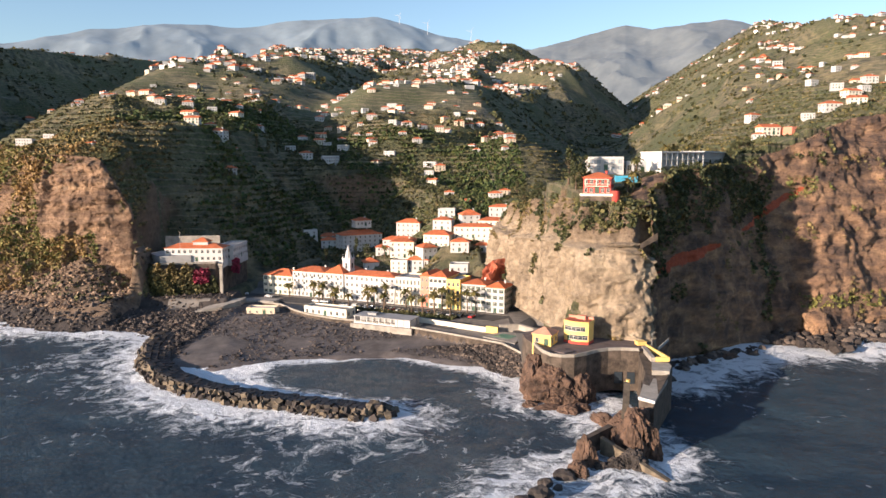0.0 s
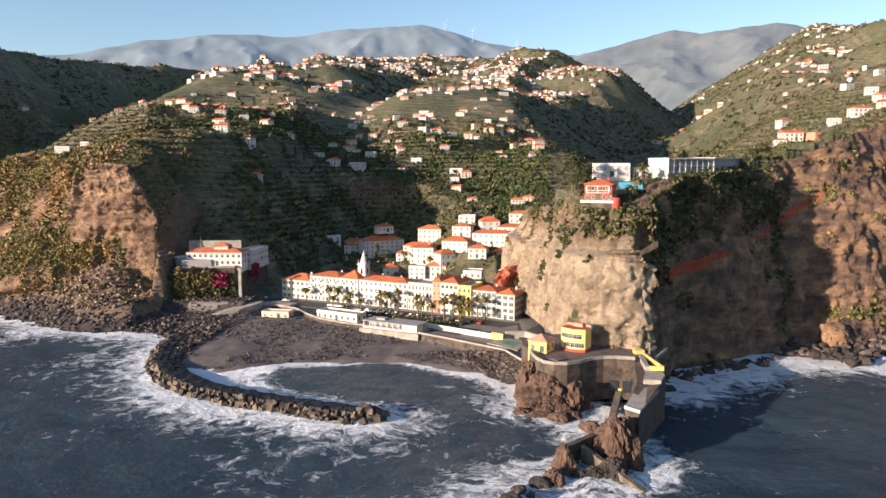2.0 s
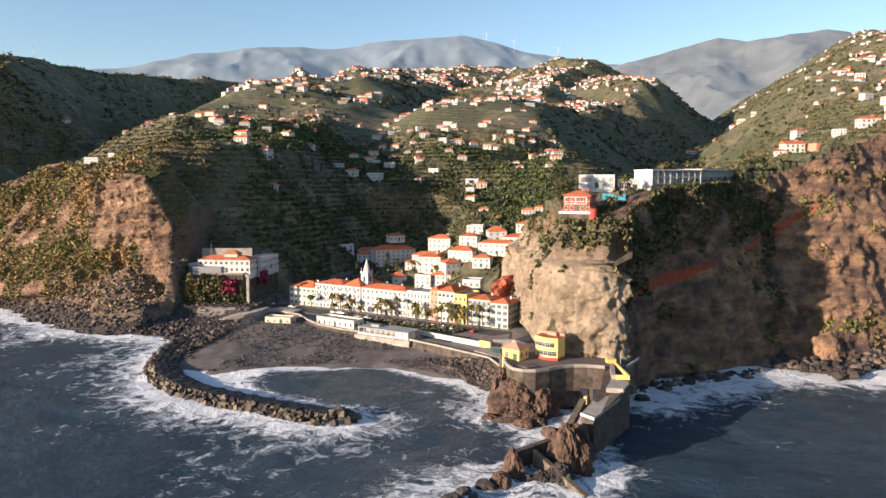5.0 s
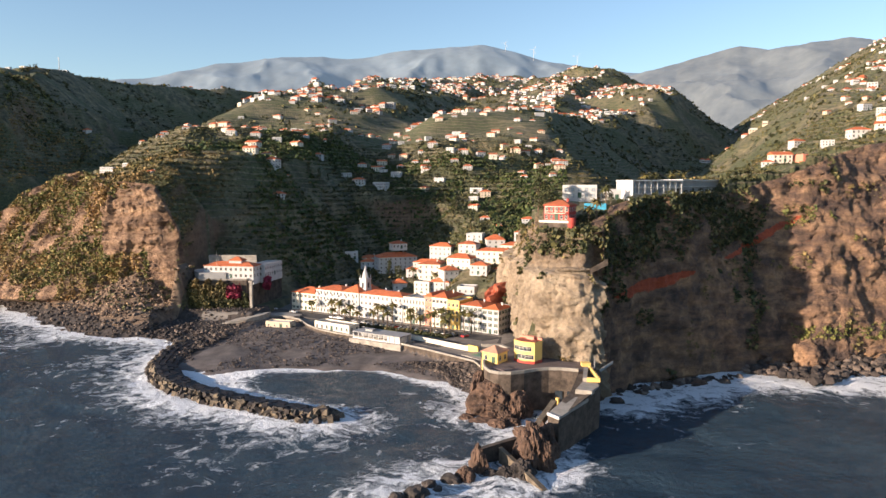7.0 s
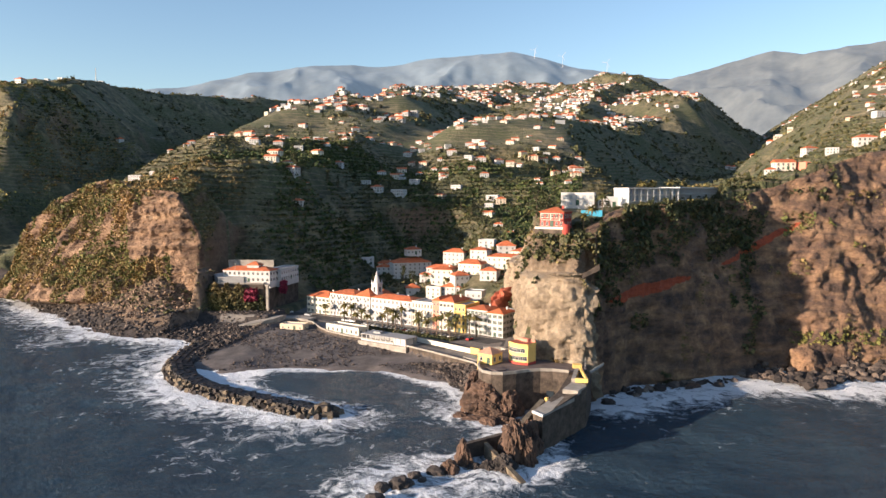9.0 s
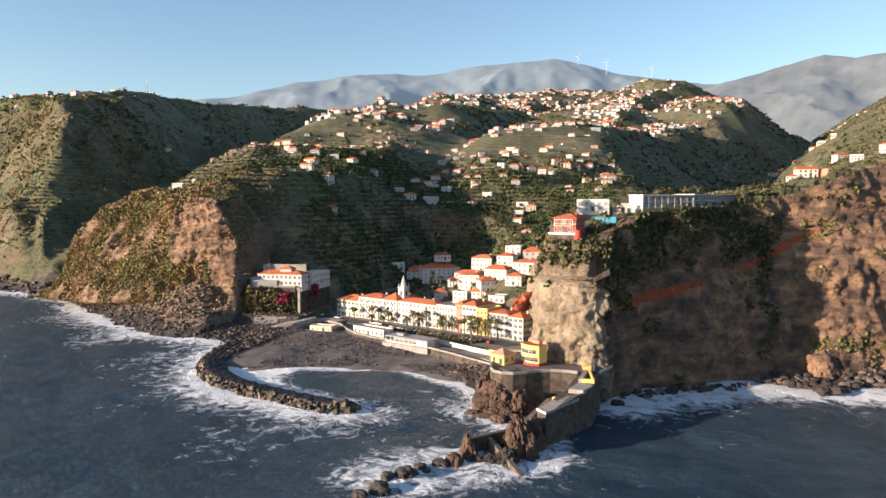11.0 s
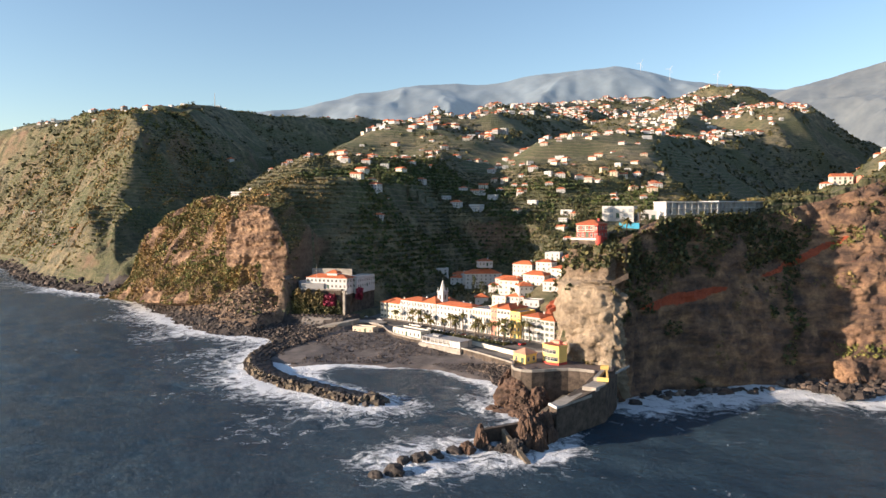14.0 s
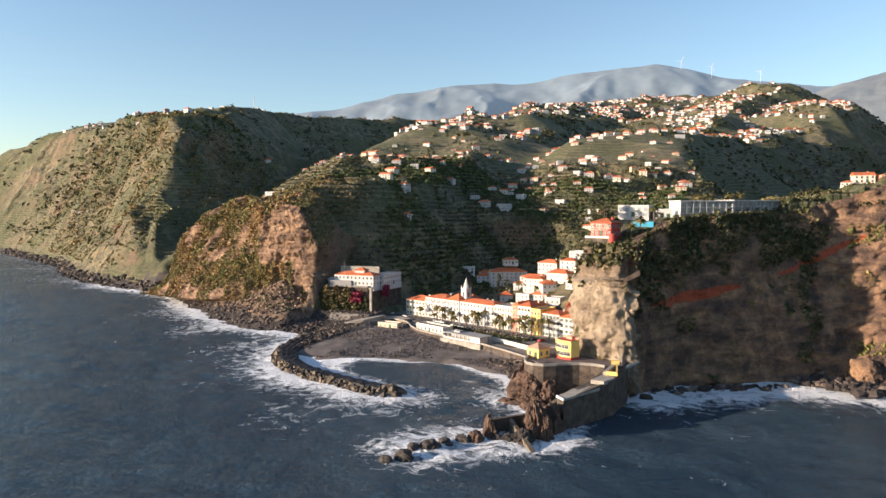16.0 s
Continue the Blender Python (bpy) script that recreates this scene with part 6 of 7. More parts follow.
def house_spots(n, x0, x1, y0, y1, cluster, gap, seed, lowest=48):
    out, r = [], np.random.RandomState(seed)
    taken = {(int(p // gap), int(q // gap)) for p, q in placed}
    for _ in range(40):
        x, y = r.uniform(x0, x1, 1500), r.uniform(y0, y1, 1500)
        s, gx = slope_at(x, y)
        c = fbm(x, y, seed, 1 / 170, 3)
        ok = (s < 0.55) & (c > cluster + 0.25 * (s - 0.25)) & (gx > -0.20) & (ground_height(x, y, False) > lowest)
        for a, b in zip(x[ok], y[ok]):
            cell = (int(a // gap), int(b // gap))
            if not any((cell[0] + i, cell[1] + j) in taken for i in (-1, 0, 1) for j in (-1, 0, 1) if abs(i) + abs(j) < 2):
                taken.add(cell)
                out.append((a, b))
                if len(out) >= n:
                    return out
    return out


near_spots = house_spots(135, -310, 60, 520, 880, -0.16, 12, 3) + house_spots(70, 170, 430, 430, 880, -0.30, 14, 4, 112)
for i, (x, y) in enumerate(near_spots):
    put_house((1, 3, 1, 0, 1, 5, 1, 3, 0, 2)[i % 10], x, y, hr.uniform(-35, 35))


def far_houses(name, spots, seed):
    """Far houses of the upper slopes in one mesh: plastered boxes, tiled or flat roofs and dark window rows."""
    s, r = Shape(), np.random.RandomState(seed)
    sp = np.array(spots)
    for (x, y), z in zip(spots, ground_height(sp[:, 0], sp[:, 1], False)):
        w, d, h = r.uniform(5.5, 11.5), r.uniform(5.0, 8.0), r.choice([2.5, 2.8, 3.4, 4.8, 6.4], p=[0.25, 0.25, 0.25, 0.2, 0.05])
        a = r.uniform(-0.7, 0.7)
        t = Shape().box(-w / 2, -d / 2, -4, w / 2, d / 2, h, int(r.choice([0, 3, 4, 5], p=[0.66, 0.14, 0.10, 0.10])))
        if r.rand() < 0.6:
            t.hip(-w / 2, -d / 2, w / 2, d / 2, h, 2.3, 0.7, 1)
        else:
            t.box(-w / 2 - 0.2, -d / 2 - 0.2, h, w / 2 + 0.2, d / 2 + 0.2, h + 0.5, 0)
        for k in range(int(h // 3)):
            for i in range(3):
                cx = w * (i - 1) / 3.2
                t.box(cx - 0.8, -d / 2 - 0.05, k * 3 + 1.0, cx + 0.8, -d / 2 + 0.1, k * 3 + 2.5, 2)
        c, q, n = math.cos(a), math.sin(a), len(s.v)
        s.v += [(x + vx * c - vy * q, y + vx * q + vy * c, z + vz) for vx, vy, vz in t.v]
        s.f += [tuple(n + i for i in f) for f in t.f]
        s.m += t.m
    ob = new(name, s.mesh(name, [M_WHITE, M_TILE, M_GLASS, M_CREAM, M_BEIGE, M_GREY]))
    return tagged(ob, "scattered white houses with orange roofs on the upper slopes", "houses", kind="stuff")


far_houses("upper_village", house_spots(1500, -420, 330, 840, 2420, -0.24, 11, 21, 110), 1)
far_houses("eastern_village", house_spots(480, 300, 1050, 820, 2350, -0.28, 14, 22, 165), 2)
far_houses("western_village", house_spots(260, -1250, -430, 640, 2300, -0.05, 17, 23), 3)

# ---- masts and wind turbines on the skyline ----
def turbine(x, y, z, h):
    t = root("wind_turbine", pose(x, y, z), "white wind turbine on the far ridge", "wind turbine", "turbines on the ridge")
    part("tower", Shape().tube([(0, 0, -60), (0, 0, h)], [h * 0.030, h * 0.016], 10), M_WHITE, t)
    part("nacelle", Shape().box(-h * 0.02, -h * 0.05, h - h * 0.02, h * 0.02, h * 0.05, h + h * 0.02), M_WHITE, t)
    for k in range(3):
        part("blade", Shape().prism([(-h * 0.012, 0), (h * 0.012, 0), (h * 0.012, h * 0.006), (-h * 0.012, h * 0.006)], 0, h * 0.55), M_WHITE, t, pose(0, -h * 0.06, h, 0, 35 + 120 * k, 0))


for bearing, z in ((-1.2, 880), (2.2, 830), (-3.4, 925)):
    turbine(4600 * math.sin(radians(bearing)), 4600 * math.cos(radians(bearing)), z, 52)
mast = root("radio_mast", pose(-868, 1211, 268), "thin lattice radio mast on the western ridge", "mast")
for x, y in ((-0.8, -0.8), (0.8, -0.8), (0, 0.9)):
    part("leg", Shape().tube([(x, y, 0), (x * 0.3, y * 0.3, 44)], [0.35, 0.2], 5), M_FRAME, mast)
for k in range(8):
    part("brace", Shape().box(-0.9, -0.2, 0, 0.9, 0.2, 0.35), M_FRAME, mast, pose(0, 0, 3 + 5 * k))

# ---- plants ----
def leaf_material(name, dark, mid, light):
    m, t, b = mat(name, 0.75)
    geo = t.nodes.new("ShaderNodeNewGeometry")
    r = ramp(t, geo.outputs["Random Per Island"], [(0.0, dark), (0.55, mid), (1.0, light)])
    n = noise_node(t, 0.06, 4)
    tint = ramp(t, n.outputs[0], [(0.35, (0.65, 0.75, 0.6)), (0.65, (1.15, 1.0, 0.9))])
    t.links.new(mix(t, 1.0, r.outputs[0], tint.outputs[0], "MULTIPLY"), b.inputs["Base Color"])
    return m


M_SCRUB = leaf_material("scrub_leaves", (0.022, 0.030, 0.013), (0.065, 0.070, 0.028), (0.16, 0.145, 0.058))
M_DRY = leaf_material("dry_grass", (0.075, 0.060, 0.027), (0.16, 0.13, 0.055), (0.27, 0.215, 0.095))
M_BANANA = leaf_material("banana_leaves", (0.020, 0.040, 0.010), (0.055, 0.085, 0.022), (0.12, 0.14, 0.04))
M_LEDGE = leaf_material("ledge_greenery", (0.050, 0.062, 0.018), (0.15, 0.16, 0.045), (0.30, 0.27, 0.09))
M_STRAW = leaf_material("straw_grass", (0.11, 0.075, 0.030), (0.27, 0.19, 0.075), (0.44, 0.33, 0.15))
M_PALM = leaf_material("palm_fronds", (0.045, 0.050, 0.014), (0.10, 0.095, 0.028), (0.20, 0.16, 0.05))
M_TREE = leaf_material("tree_leaves", (0.018, 0.030, 0.010), (0.045, 0.055, 0.018), (0.10, 0.095, 0.03))
M_BLOOM = leaf_material("bougainvillea", (0.12, 0.01, 0.03), (0.30, 0.02, 0.07), (0.42, 0.05, 0.12))
M_BARK = plain("bark", (0.14, 0.10, 0.07), 0.95, 0.3, 1.0, 6.0, 0.6)


def tufts(name, label, spots, material, seed, blades=7, flat=0.8, category="scrub"):
    """Loose clumps of small leaf faces in one mesh; spots: (x, y, z, size)."""
    r = np.random.RandomState(seed)
    sp = np.array(spots)
    n = len(sp)
    c = r.normal(0, 0.36, (n, blades, 3)) * np.array([1, 1, flat])
    c[..., 2] = np.abs(c[..., 2]) + 0.10
    a = r.normal(0, 1, (n, blades, 3))
    a /= np.linalg.norm(a, axis=-1, keepdims=True)
    b = np.cross(a, r.normal(0, 1, (n, blades, 3)))
    b /= np.linalg.norm(b, axis=-1, keepdims=True)
    w = r.uniform(0.26, 0.5, (n, blades, 1))
    q = np.stack([c - a * w - b * w * 0.7, c + a * w * 0.8 - b * w, c + a * w + b * w * 0.8, c - a * w * 0.7 + b * w], 2)
    V = q * sp[:, None, None, 3:4] + sp[:, None, None, :3]
    V = V.reshape(-1, 3).astype(np.float32)
    k = len(V) // 4
    me = bpy.data.meshes.new(name)
    me.vertices.add(len(V))
    me.vertices.foreach_set("co", V.ravel())
    me.loops.add(k * 4)
    me.loops.foreach_set("vertex_index", np.arange(k * 4, dtype=np.int32))
    me.polygons.add(k)
    me.polygons.foreach_set("loop_start", np.arange(0, k * 4, 4, dtype=np.int32))
    me.update()
    me.materials.append(material)
    return tagged(new(name, me), label, category, kind="stuff")


def land_spots(n, x0, x1, y0, y1, lo, hi, test, seed, bias=2.0):
    r, out, have = np.random.RandomState(seed), [], 0
    for _ in range(60):
        if have >= n:
            break
        x, y = r.uniform(x0, x1, 8000), r.uniform(y0, y1, 8000)
        z = ground_height(x, y, True)
        ok = test(x, y, z)
        s = lo + (hi - lo) * r.rand(int(ok.sum())) ** bias
        out.append(np.stack([x[ok], y[ok], z[ok] - 0.1 * s, s], 1))
        have += len(out[-1])
    return np.concatenate(out)[:n]


def wild(x, y, z):
    return (z > 9) & ~((x > -100) & (x < 36) & (y < 372 - 0.43 * (x + 91) + 10)) & ~((x > 44) & (x < 124) & (y < 306) & (y > 232)) & (fbm(x, y, 2, 1 / 26, 3) > -0.22)


tufts("scrub", "low green and brown scrub on the near slopes", land_spots(60000, -330, 300, 290, 720, 0.35, 1.9, wild, 1, 3.6), M_SCRUB, 1)
tufts("dry_grass", "tufts of dry yellow grass on the slopes", land_spots(9000, -330, 300, 290, 720, 0.5, 1.6, lambda x, y, z: wild(x, y, z) & (fbm(x, y, 9, 1 / 40, 2) > 0.0), 2), M_DRY, 2)
tufts("banana_plot", "dense banana plants on the terraces", land_spots(6000, -200, 60, 395, 640, 1.4, 2.6, lambda x, y, z: wild(x, y, z) & (fbm(x, y, 5, 1 / 55, 2) > 0.02), 3), M_BANANA, 3, 8, 1.0, "banana plants")
tufts("hill_scrub", "trees and scrub on the far slopes", land_spots(46000, -1300, 1100, 640, 2400, 1.2, 5.0, lambda x, y, z: (z > 30) & (fbm(x, y, 2, 1 / 110, 3) > -0.15), 4), M_SCRUB, 4)
tufts("gully_scrub", "dark scrub and cane in the valley head", land_spots(9000, -112, 24, 440, 600, 0.5, 2.0, lambda x, y, z: z > 14, 8, 2.5), M_SCRUB, 28)
tufts("headland_scrub", "scrub and grass clinging to the headland and western slopes",
      land_spots(14000, -1000, -150, 340, 760, 0.4, 2.2, lambda x, y, z: (z > 30) & (fbm(x, y, 7, 1 / 30, 3) > -0.05), 5, 3.0), M_SCRUB, 5)
tufts("coast_scrub", "patches of scrub over the western coast slopes",
      land_spots(7000, -1000, -425, 420, 800, 0.6, 2.6, lambda x, y, z: (z > 12) & (fbm(x, y, 4, 1 / 34, 3) > -0.08), 35, 2.4), M_LEDGE, 35)
tufts("coast_grass", "dry golden grass on the western coast slopes",
      land_spots(9000, -1000, -425, 420, 800, 0.8, 2.4, lambda x, y, z: (z > 12) & (fbm(x, y, 6, 1 / 40, 3) > 0.0), 36, 2.4), M_STRAW, 36)
tufts("headland_grass", "dry grass on the headland ledges",
      land_spots(5000, -420, -150, 340, 430, 0.5, 1.5, lambda x, y, z: (z > 28) & (fbm(x, y, 8, 1 / 24, 3) > -0.1), 6), M_DRY, 6)


def face_spots(name, n, lo, hi, pick, seed):
    P, nrm = FACES[name]
    r = np.random.RandomState(seed)
    nu, nv = P.shape[:2]
    i, j = r.randint(2, nu - 2, n * 12), r.randint(2, nv, n * 12)
    p = P[i, j]
    ok = np.where(pick(j / nv, p[:, 0], p[:, 1], p[:, 2]))[0][:n]
    p, q = p[ok], nrm[i[ok]]
    s = lo + (hi - lo) * r.rand(len(ok)) ** 2
    return np.stack([p[:, 0] + q[:, 0] * 0.2, p[:, 1] + q[:, 1] * 0.2, p[:, 2] - 0.2 * s, s], 1)


def patchy(scale, cut, grow):
    return lambda v, x, y, z: fbm(x, y, z, scale, 2) + grow(v, x) > cut


def ledge_growth(v, x, y, z):
    # green streaks down the gullies, a belt of scrub across the lower half, grass over the western shoulder
    streak = fbm(x, y, z * 0.15, 1 / 10, 2)
    belt = np.exp(-((z - 27 - 7 * fbm(x, y, 3, 1 / 40, 2)) / 10) ** 2) * (x < -170)
    bare = 0.75 * smooth(x, -204, -190) * smooth(z, 32, 40) + 0.5 * smooth(x, -172, -164)
    return streak + 0.75 * belt + 0.45 * (z > 60 + 5 * streak) * (x < -196) + 0.10 * (x < -200) - bare > 0.20


tufts("headland_creepers", "green and olive scrub in streaks down the headland face", face_spots("headland_face", 9000, 0.3, 1.5, lambda v, x, y, z: ledge_growth(v, x, y, z) & (fbm(x, y, z, 1 / 15, 2) > -0.1), 21), M_LEDGE, 21)
tufts("headland_straw", "straw-coloured grass on the ledges of the headland", face_spots("headland_face", 17000, 0.3, 1.5, lambda v, x, y, z: ledge_growth(v, x + 5, y, z + 2), 22), M_STRAW, 22)
tufts("headland_brow", "golden grass along the brow of the headland", land_spots(5000, -300, -186, 352, 440, 0.5, 1.8, lambda x, y, z: z > 60, 23), M_STRAW, 23)
tufts("cliff_scrub", "scrub hanging on the brown eastern cliff", face_spots("cliff_east", 2400, 0.4, 1.7, patchy(1 / 12, 0.32, lambda v, x: 0.75 * v - 0.25 - 0.6 * smooth(x, 128, 142)), 1), M_SCRUB, 7)
tufts("cliff_grass", "dry grass ledges on the eastern cliff", face_spots("cliff_east", 1500, 0.5, 1.6, patchy(1 / 10, 0.35, lambda v, x: 0.4 * v - 0.3 + 0.15 * (x > 145)), 2), M_DRY, 8)
tufts("ledge_grass", "yellow-green grass on the cliff ledges", face_spots("cliff_east", 1800, 0.5, 1.5, lambda v, x, y, z: (x > 146) & ((np.abs(z - 14 - 3 * fbm(x, y, 2, 1 / 15, 2)) < 2.5) | ((np.abs(z - 56) < 7) & (fbm(x, y, z, 1 / 10, 2) > 0.05))), 5), M_LEDGE, 17)
tufts("garden_scrub", "bushes along the edge of the hotel garden", land_spots(1500, 46, 140, 236, 322, 0.4, 1.3, lambda x, y, z: (z > 50) & (shore_distance(x, y, ROCK_EDGE) > 0) & (shore_distance(x, y, ROCK_EDGE) < 11) & ~((x > 45) & (x < 60) & (y > 236.5) & (y < 252)) & ~((x > 53) & (x < 68) & (y > 265)), 18), M_SCRUB, 18)
tufts("brow_scrub", "dense bushes over the brow between the red house and the hotel", land_spots(3200, 50, 96, 230, 275, 0.5, 1.5, lambda x, y, z: (z > 50) & (shore_distance(x, y, ROCK_EDGE) > -1) & (shore_distance(x, y, ROCK_EDGE) < 16) & ~((x > 44) & (x < 60) & (y > 234) & (y < 252)) & (y - 262 < 0.6 * (x - 80)), 31), M_SCRUB, 31)
tufts("brow_creepers", "creepers hanging over the upper eastern cliff", face_spots("cliff_east", 3400, 0.5, 1.7, lambda v, x, y, z: (x < 132) & (fbm(x, y, z, 1 / 14, 2) + 1.5 * (v - 0.76) > 0.10), 32), M_SCRUB, 32)
tufts("rock_scrub", "olive scrub on the ledges of the rock point", face_spots("rock_point", 1900, 0.5, 1.7, patchy(1 / 9, 0.38, lambda v, x: 1.1 * np.maximum(0, v - 0.66) - 0.25 * (v < 0.6)), 3), M_SCRUB, 9)
tufts("rock_grass", "dry grass on the ledges of the rock point", face_spots("rock_point", 1100, 0.4, 1.2, patchy(1 / 7, 0.36, lambda v, x: 0.8 * np.maximum(0, v - 0.62) - 0.2 * (v < 0.6)), 4), M_DRY, 10)


def palm_meshes(h, seed):
    r = random.Random(seed)
    lean = r.uniform(-0.5, 0.5)
    pts = [(lean * (k / 6) ** 2, 0.2 * lean * (k / 6), h * k / 6) for k in range(7)]
    trunk = Shape().tube(pts, [0.34, 0.26, 0.22, 0.21, 0.20, 0.2, 0.24], 8).mesh("trunk", M_BARK)
    s = Shape()
    tx, ty, tz = pts[-1]
    for k in range(26):
        a = 2.4 * k
        up = r.uniform(-0.35, 1.0)
        L = r.uniform(1.9, 2.8)
        prev = None
        for i in range(7):
            t = i / 6
            d = L * t
            z = tz + up * d * 0.9 - 0.55 * d * d / L * (1.25 - 0.4 * up)
            w = 0.42 * math.sin(math.pi * (0.12 + 0.86 * t)) + 0.03
            cx, cy = tx + d * math.cos(a), ty + d * math.sin(a)
            nx, ny = -math.sin(a) * w, math.cos(a) * w
            row = ((cx - nx, cy - ny, z - 0.25 * w), (cx, cy, z + 0.05), (cx + nx, cy + ny, z - 0.25 * w))
            if prev:
                s.face((prev[0], row[0], row[1], prev[1]))
                s.face((prev[1], row[1], row[2], prev[2]))
            prev = row
    return trunk, s.mesh("crown", M_PALM)


PALMS = [palm_meshes(h, 60 + i) for i, h in enumerate((5.2, 6.6, 8.0))]


def palm(k, x, y, z, turn, size=1.0, where="along the seafront"):
    p = root("palm_tree", pose(x, y, z, 0, 0, turn) @ Matrix.Diagonal((size, size, size, 1)), "date palm with a round crown " + where, "palm", "palms " + where)
    part("trunk", PALMS[k][0], None, p)
    part("crown", PALMS[k][1], None, p)


for i, (u, v, k) in enumerate(((19, 4.6, 0), (33, 4.6, 1), (38, 4.8, 1), (45, 4.4, 0), (63, 4.8, 1), (66.5, 5.0, 1), (72, 4.6, 2), (83, 4.8, 1), (97, 5, 1), (101, 5.2, 2), (105, 4.8, 1),
                               (113, 4.8, 2), (117, 5, 2), (60, 17, 0), (70, 17.4, 1), (78, 17, 1), (92, 17.6, 1), (97, 17.2, 1), (103, 17.6, 2), (110, 17.2, 1), (52, 17, 0), (44, 16.8, 0))):
    palm(k, *street(u, v, 4.2), 47 * i, 1.2)
for i, (x, y, k) in enumerate(((70, 259, 1), (86, 277, 2), (90, 280, 2), (98, 286, 2), (103, 289, 2), (41, 262, 0), (63, 243, 0), (66, 247, 1), (-18, 398, 1), (-34, 410, 1), (32, 430, 1))):
    palm(k, x, y, float(ground_height(np.array([x * 1.0]), np.array([y * 1.0]), False)[0]) - 0.3, 31 * i, 1.15, "above the village")


def tree_meshes(seed, h, wide, cone):
    r = random.Random(seed)
    rr = np.random.RandomState(seed)
    t = Shape().tube([(0, 0, -0.5), (0.1, 0, h * 0.3), (0.25, 0.1, h * 0.6)], [0.3, 0.22, 0.1], 7)
    for k in range(5):
        a, z = k * 1.3, h * (0.25 + 0.08 * k)
        t.tube([(0.1, 0, z), (wide * 0.3 * math.cos(a), wide * 0.3 * math.sin(a), z + h * 0.15), (wide * 0.55 * math.cos(a), wide * 0.55 * math.sin(a), z + h * 0.26)], [0.12, 0.08, 0.04], 5)
    s = Shape()
    for k in range(26):
        z = r.uniform(0.2 if cone else 0.38, 1.0)
        reach = wide * ((1.05 - z) if cone else math.sqrt(max(0.05, 1 - ((z - 0.62) / 0.45) ** 2)))
        a, q = r.uniform(0, 6.3), reach * math.sqrt(r.uniform(0.1, 1))
        c = np.array((q * math.cos(a), q * math.sin(a), z * h))
        for _ in range(26):
            p = c + rr.normal(0, 0.30 * wide / 2, 3)
            u = rr.normal(0, 1, 3)
            u /= np.linalg.norm(u)
            v = np.cross(u, rr.normal(0, 1, 3))
            v /= np.linalg.norm(v)
            e = r.uniform(0.16, 0.34)
            s.face((p - u * e, p + v * e * 0.7, p + u * e, p - v * e * 0.7))
    return t.mesh("trunk", M_BARK), s.mesh("crown", M_TREE)


TREES = [tree_meshes(5, 5.0, 2.4, False), tree_meshes(6, 7.0, 2.8, False), tree_meshes(7, 9.0, 2.4, True)]


def tree(k, x, y, z=None, turn=0.0, size=1.0):
    z = float(ground_height(np.array([x * 1.0]), np.array([y * 1.0]), False)[0]) if z is None else z
    size *= 0.5 if x > 56 and y < 330 else 1.0
    p = root("tree", pose(x, y, z, 0, 0, turn) @ Matrix.Diagonal((size, size, size, 1)), ("broad dark green tree", "tall spreading dark green tree", "dark conical evergreen tree")[k] + " on the slope", "tree", "trees of the village")
    part("trunk", TREES[k][0], None, p)
    part("crown", TREES[k][1], None, p)


for i, (k, x, y, q) in enumerate(((2, 45, 256, 1.4), (1, 49, 257, 1.4), (1, 47, 252, 1.1), (1, 72, 261, 1.2), (0, 75.5, 258, 1.4), (1, 79, 258, 1.3), (0, 86, 260, 1.2), (1, 94, 266, 1.0), (1, 84, 257, 1.1), (0, 78, 257, 1.1), (0, 74, 256, 1.0), (2, 36, 372, 1.3), (2, 44, 392, 1.4), (1, 30, 380, 1.2), (2, 52, 380, 1.3), (1, 48, 360, 1.2),
                                  (1, 40, 350, 1.0), (0, 39, 330, 1.0), (0, 60, 246, 0.9), (1, 70, 246, 0.9), (0, 92, 264, 0.9), (1, 97, 267, 0.8), (2, -52, 424, 1.2), (1, -46, 424, 1.0), (0, -60, 420, 1.1))):
    tree(k, x, y, None, 40 * i, q)
edge = along([(70, 241), (82, 257), (101, 273), (121, 297), (138, 318)], 2.3)
for i, (x, y, dx, dy) in enumerate(edge):
    o = 1.0 + 2.2 * ((i * 7) % 5) / 4
    tree((0, 1, 0, 0, 2)[i % 5], x - dy * o, y + dx * o, None, 67 * i, 0.55 + 0.12 * ((i * 3) % 5))
tr = np.random.RandomState(9)
for i in range(70):
    x, y = tr.uniform(-190, 60), tr.uniform(410, 640)
    tree(int(tr.randint(0, 3)), x, y, None, 50 * i, tr.uniform(0.6, 1.1))
for name, x0, x1, y0, y1, z0, mt in (("bougainvillea", -119, -113, 338.6, 337.4, 12, M_BLOOM), ("bougainvillea", -104.2, -103.6, 356, 351, 15, M_BLOOM), ("ivy", -139, -122, 336.6, 333.6, 5, M_SCRUB), ("ivy", -139, -120, 337, 334, 11, M_DRY),
                                     ("ivy", -122, -109, 339.6, 337, 3, M_SCRUB), ("ivy", -152, -137, 334, 346, 6, M_DRY), ("ivy", -150, -137, 334, 346, 10, M_SCRUB), ("ivy", -146, -128, 334, 332, 3, M_DRY)):
    r2 = np.random.RandomState(int(x0) % 97)
    n = 120 if mt is M_BLOOM else 330
    t = r2.rand(n)
    sp = np.stack([x0 + (x1 - x0) * t, y1 + (y0 - y1) * t - 1.2, z0 + r2.uniform(0, 7 if mt is M_BLOOM else 11, n) * (0.35 + 0.65 * np.abs(np.sin(9 * t))), r2.uniform(0.7, 1.7, n)], 1)
    tufts(name, "bright magenta bougainvillea on the terrace wall" if mt is M_BLOOM else "brown and green creepers on the terrace wall", sp, mt, 12, 8, 1.0, "creeper")
hs = []
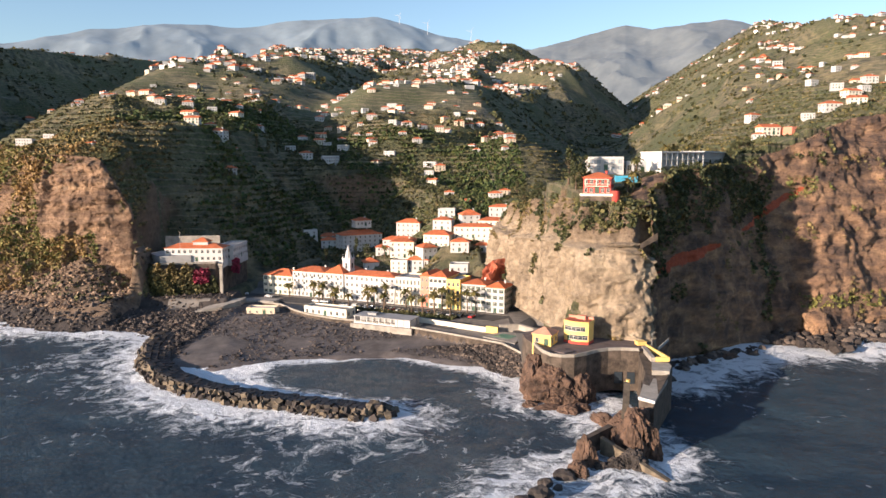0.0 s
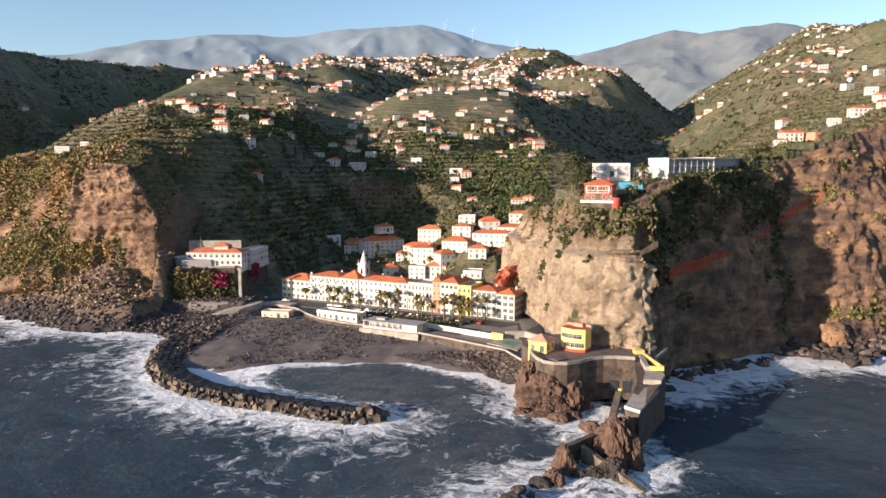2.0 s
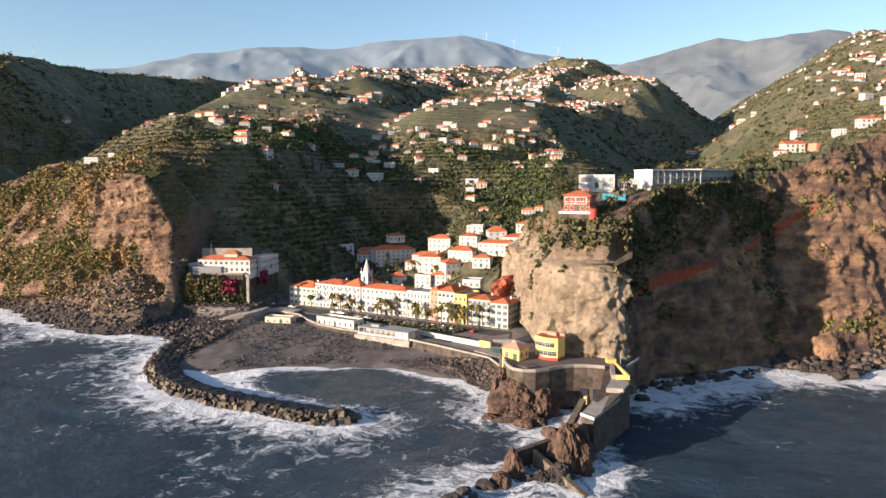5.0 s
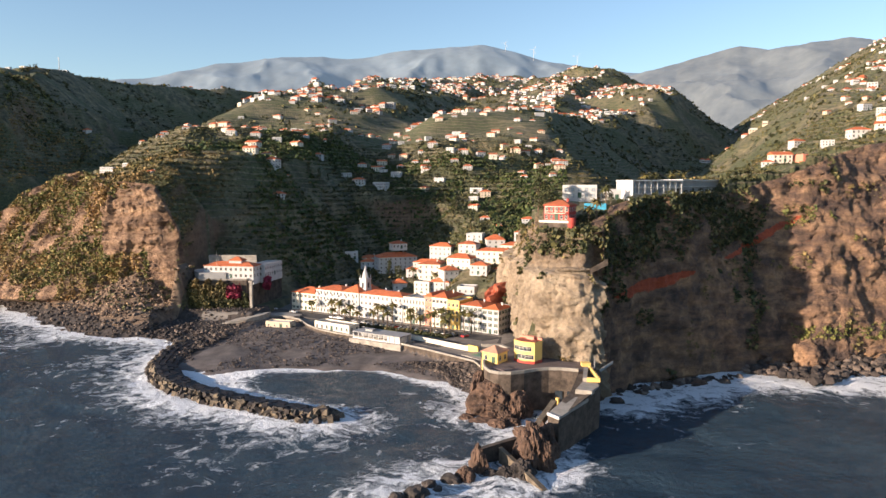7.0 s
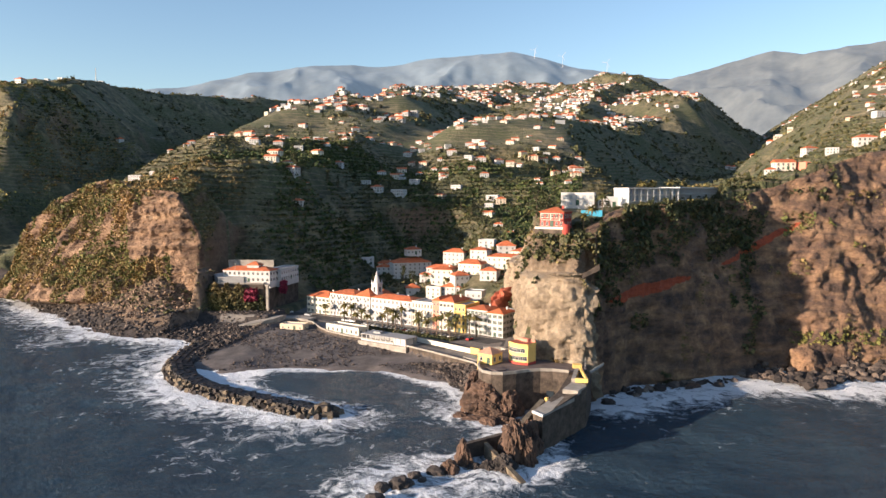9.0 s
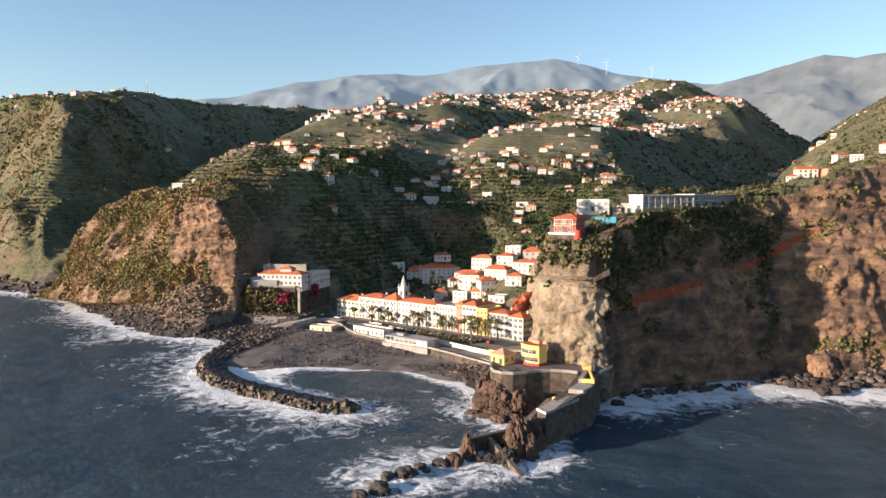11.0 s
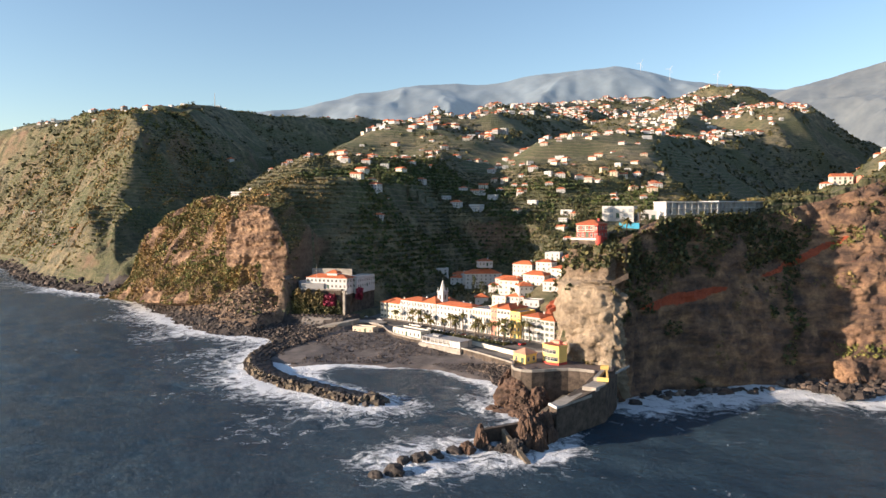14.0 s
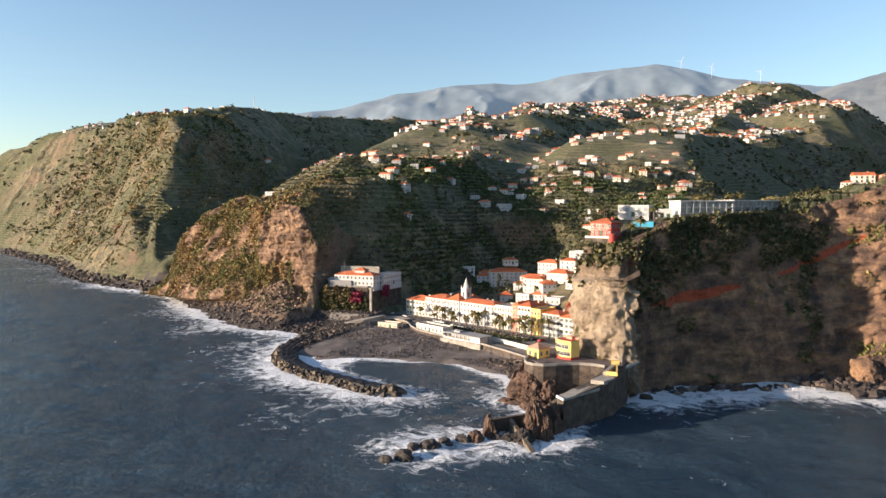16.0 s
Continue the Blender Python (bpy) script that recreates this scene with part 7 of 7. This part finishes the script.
for u in np.arange(41, 112, 0.55):
    for v in (15.8, 17.2, 18.6):
        x, y, z = street(u + hr.uniform(-0.3, 0.3), v, 4.3)
        hs.append((x, y, z, hr.uniform(0.7, 1.3)))
tufts("hedge", "clipped green hedge in the seafront garden", hs, M_SCRUB, 13, 8, 0.7, "hedge")


# ---- cars ----
def car_paint(name, c):
    return plain(name, c, 0.3, 0.05, 1.0, 4.0, 0.0)


PAINTS = [car_paint("white_car_paint", (0.75, 0.75, 0.75)), car_paint("silver_car_paint", (0.42, 0.43, 0.45)), car_paint("dark_car_paint", (0.03, 0.035, 0.045)), car_paint("red_car_paint", (0.45, 0.03, 0.03))]
M_TYRE = plain("tyre_rubber", (0.02, 0.02, 0.02), 0.9, 0.1, 1, 4, 0)
WHEEL = Shape()
for k in range(10):
    a0, a1 = 2 * math.pi * k / 10, 2 * math.pi * (k + 1) / 10
    WHEEL.face(((0.32 * math.cos(a0), -0.1, 0.32 * math.sin(a0)), (0.32 * math.cos(a1), -0.1, 0.32 * math.sin(a1)), (0.32 * math.cos(a1), 0.1, 0.32 * math.sin(a1)), (0.32 * math.cos(a0), 0.1, 0.32 * math.sin(a0))))
WHEEL.face([(0.32 * math.cos(2 * math.pi * k / 10), -0.1, 0.32 * math.sin(2 * math.pi * k / 10)) for k in range(10)])
WHEEL.face([(0.32 * math.cos(-2 * math.pi * k / 10), 0.1, 0.32 * math.sin(-2 * math.pi * k / 10)) for k in range(10)])
WHEEL = WHEEL.mesh("wheel", M_TYRE)
CAR_BODY, CAR_CABIN = [], Shape()
prof = [(-2.1, 0.3), (2.1, 0.3), (2.15, 0.65), (1.9, 0.85), (1.0, 0.95), (-1.7, 1.0), (-2.1, 0.85)]
for p in PAINTS:
    s = Shape()
    a, b = [(x, -0.85, z) for x, z in prof], [(x, 0.85, z) for x, z in prof]
    s.face(a)
    s.face(b[::-1])
    for i in range(len(prof)):
        j = (i + 1) % len(prof)
        s.face((a[j], a[i], b[i], b[j]))
    CAR_BODY.append(s.mesh("body", p))
CAR_CABIN.prism([(-1.6, -0.78), (1.0, -0.78), (1.0, 0.78), (-1.6, 0.78)], 0.95, 1.0)
n0 = len(CAR_CABIN.v)
CAR_CABIN.v += [(-1.6, -0.78, 1.0), (1.0, -0.78, 1.0), (1.0, 0.78, 1.0), (-1.6, 0.78, 1.0), (-1.2, -0.65, 1.45), (0.35, -0.65, 1.45), (0.35, 0.65, 1.45), (-1.2, 0.65, 1.45)]
CAR_CABIN.f += [tuple(n0 + i for i in q) for q in ((0, 1, 5, 4), (1, 2, 6, 5), (2, 3, 7, 6), (3, 0, 4, 7), (4, 5, 6, 7))]
CAR_CABIN.m += [0] * 5
CAR_CABIN = CAR_CABIN.mesh("cabin", M_GLASS)


def car(k, x, y, z, yaw):
    c = root("parked_car", pose(x, y, z, 0, 0, yaw), ("white", "silver", "dark", "red")[k] + " parked car on the seafront road", "car", "parked cars")
    part("body", CAR_BODY[k], None, c)
    part("cabin", CAR_CABIN, None, c)
    for wx, wy in ((-1.3, -0.78), (1.3, -0.78), (-1.3, 0.78), (1.3, 0.78)):
        part("wheel", WHEEL, None, c, pose(wx, wy, 0.32))


for i, (u, v, k, a) in enumerate(((38, 9.5, 0, 0), (42.5, 9.5, 0, 5), (55, 13, 0, 8), (61, 12.5, 1, 0), (67, 13.4, 0, 80), (70, 13.4, 2, 85), (73, 13.2, 0, 88), (76.5, 13.4, 1, 84), (80, 13.6, 3, 90),
                                  (84, 13.6, 0, 86), (88, 13.4, 2, 90), (93, 13.5, 0, 92), (98, 13.4, 1, 88), (103, 13.6, 0, 90), (108, 13.2, 0, 86), (113, 13, 2, 90), (118, 12.6, 3, 88), (90, 26, 0, 10),
                                  (95, 27, 1, 15), (70, 24.5, 2, 0), (10, 9, 1, 4), (-6, 8, 0, 30), (-9, 12, 0, 0))):
    car(k, *street(u, v, 4.2), YAW + a)
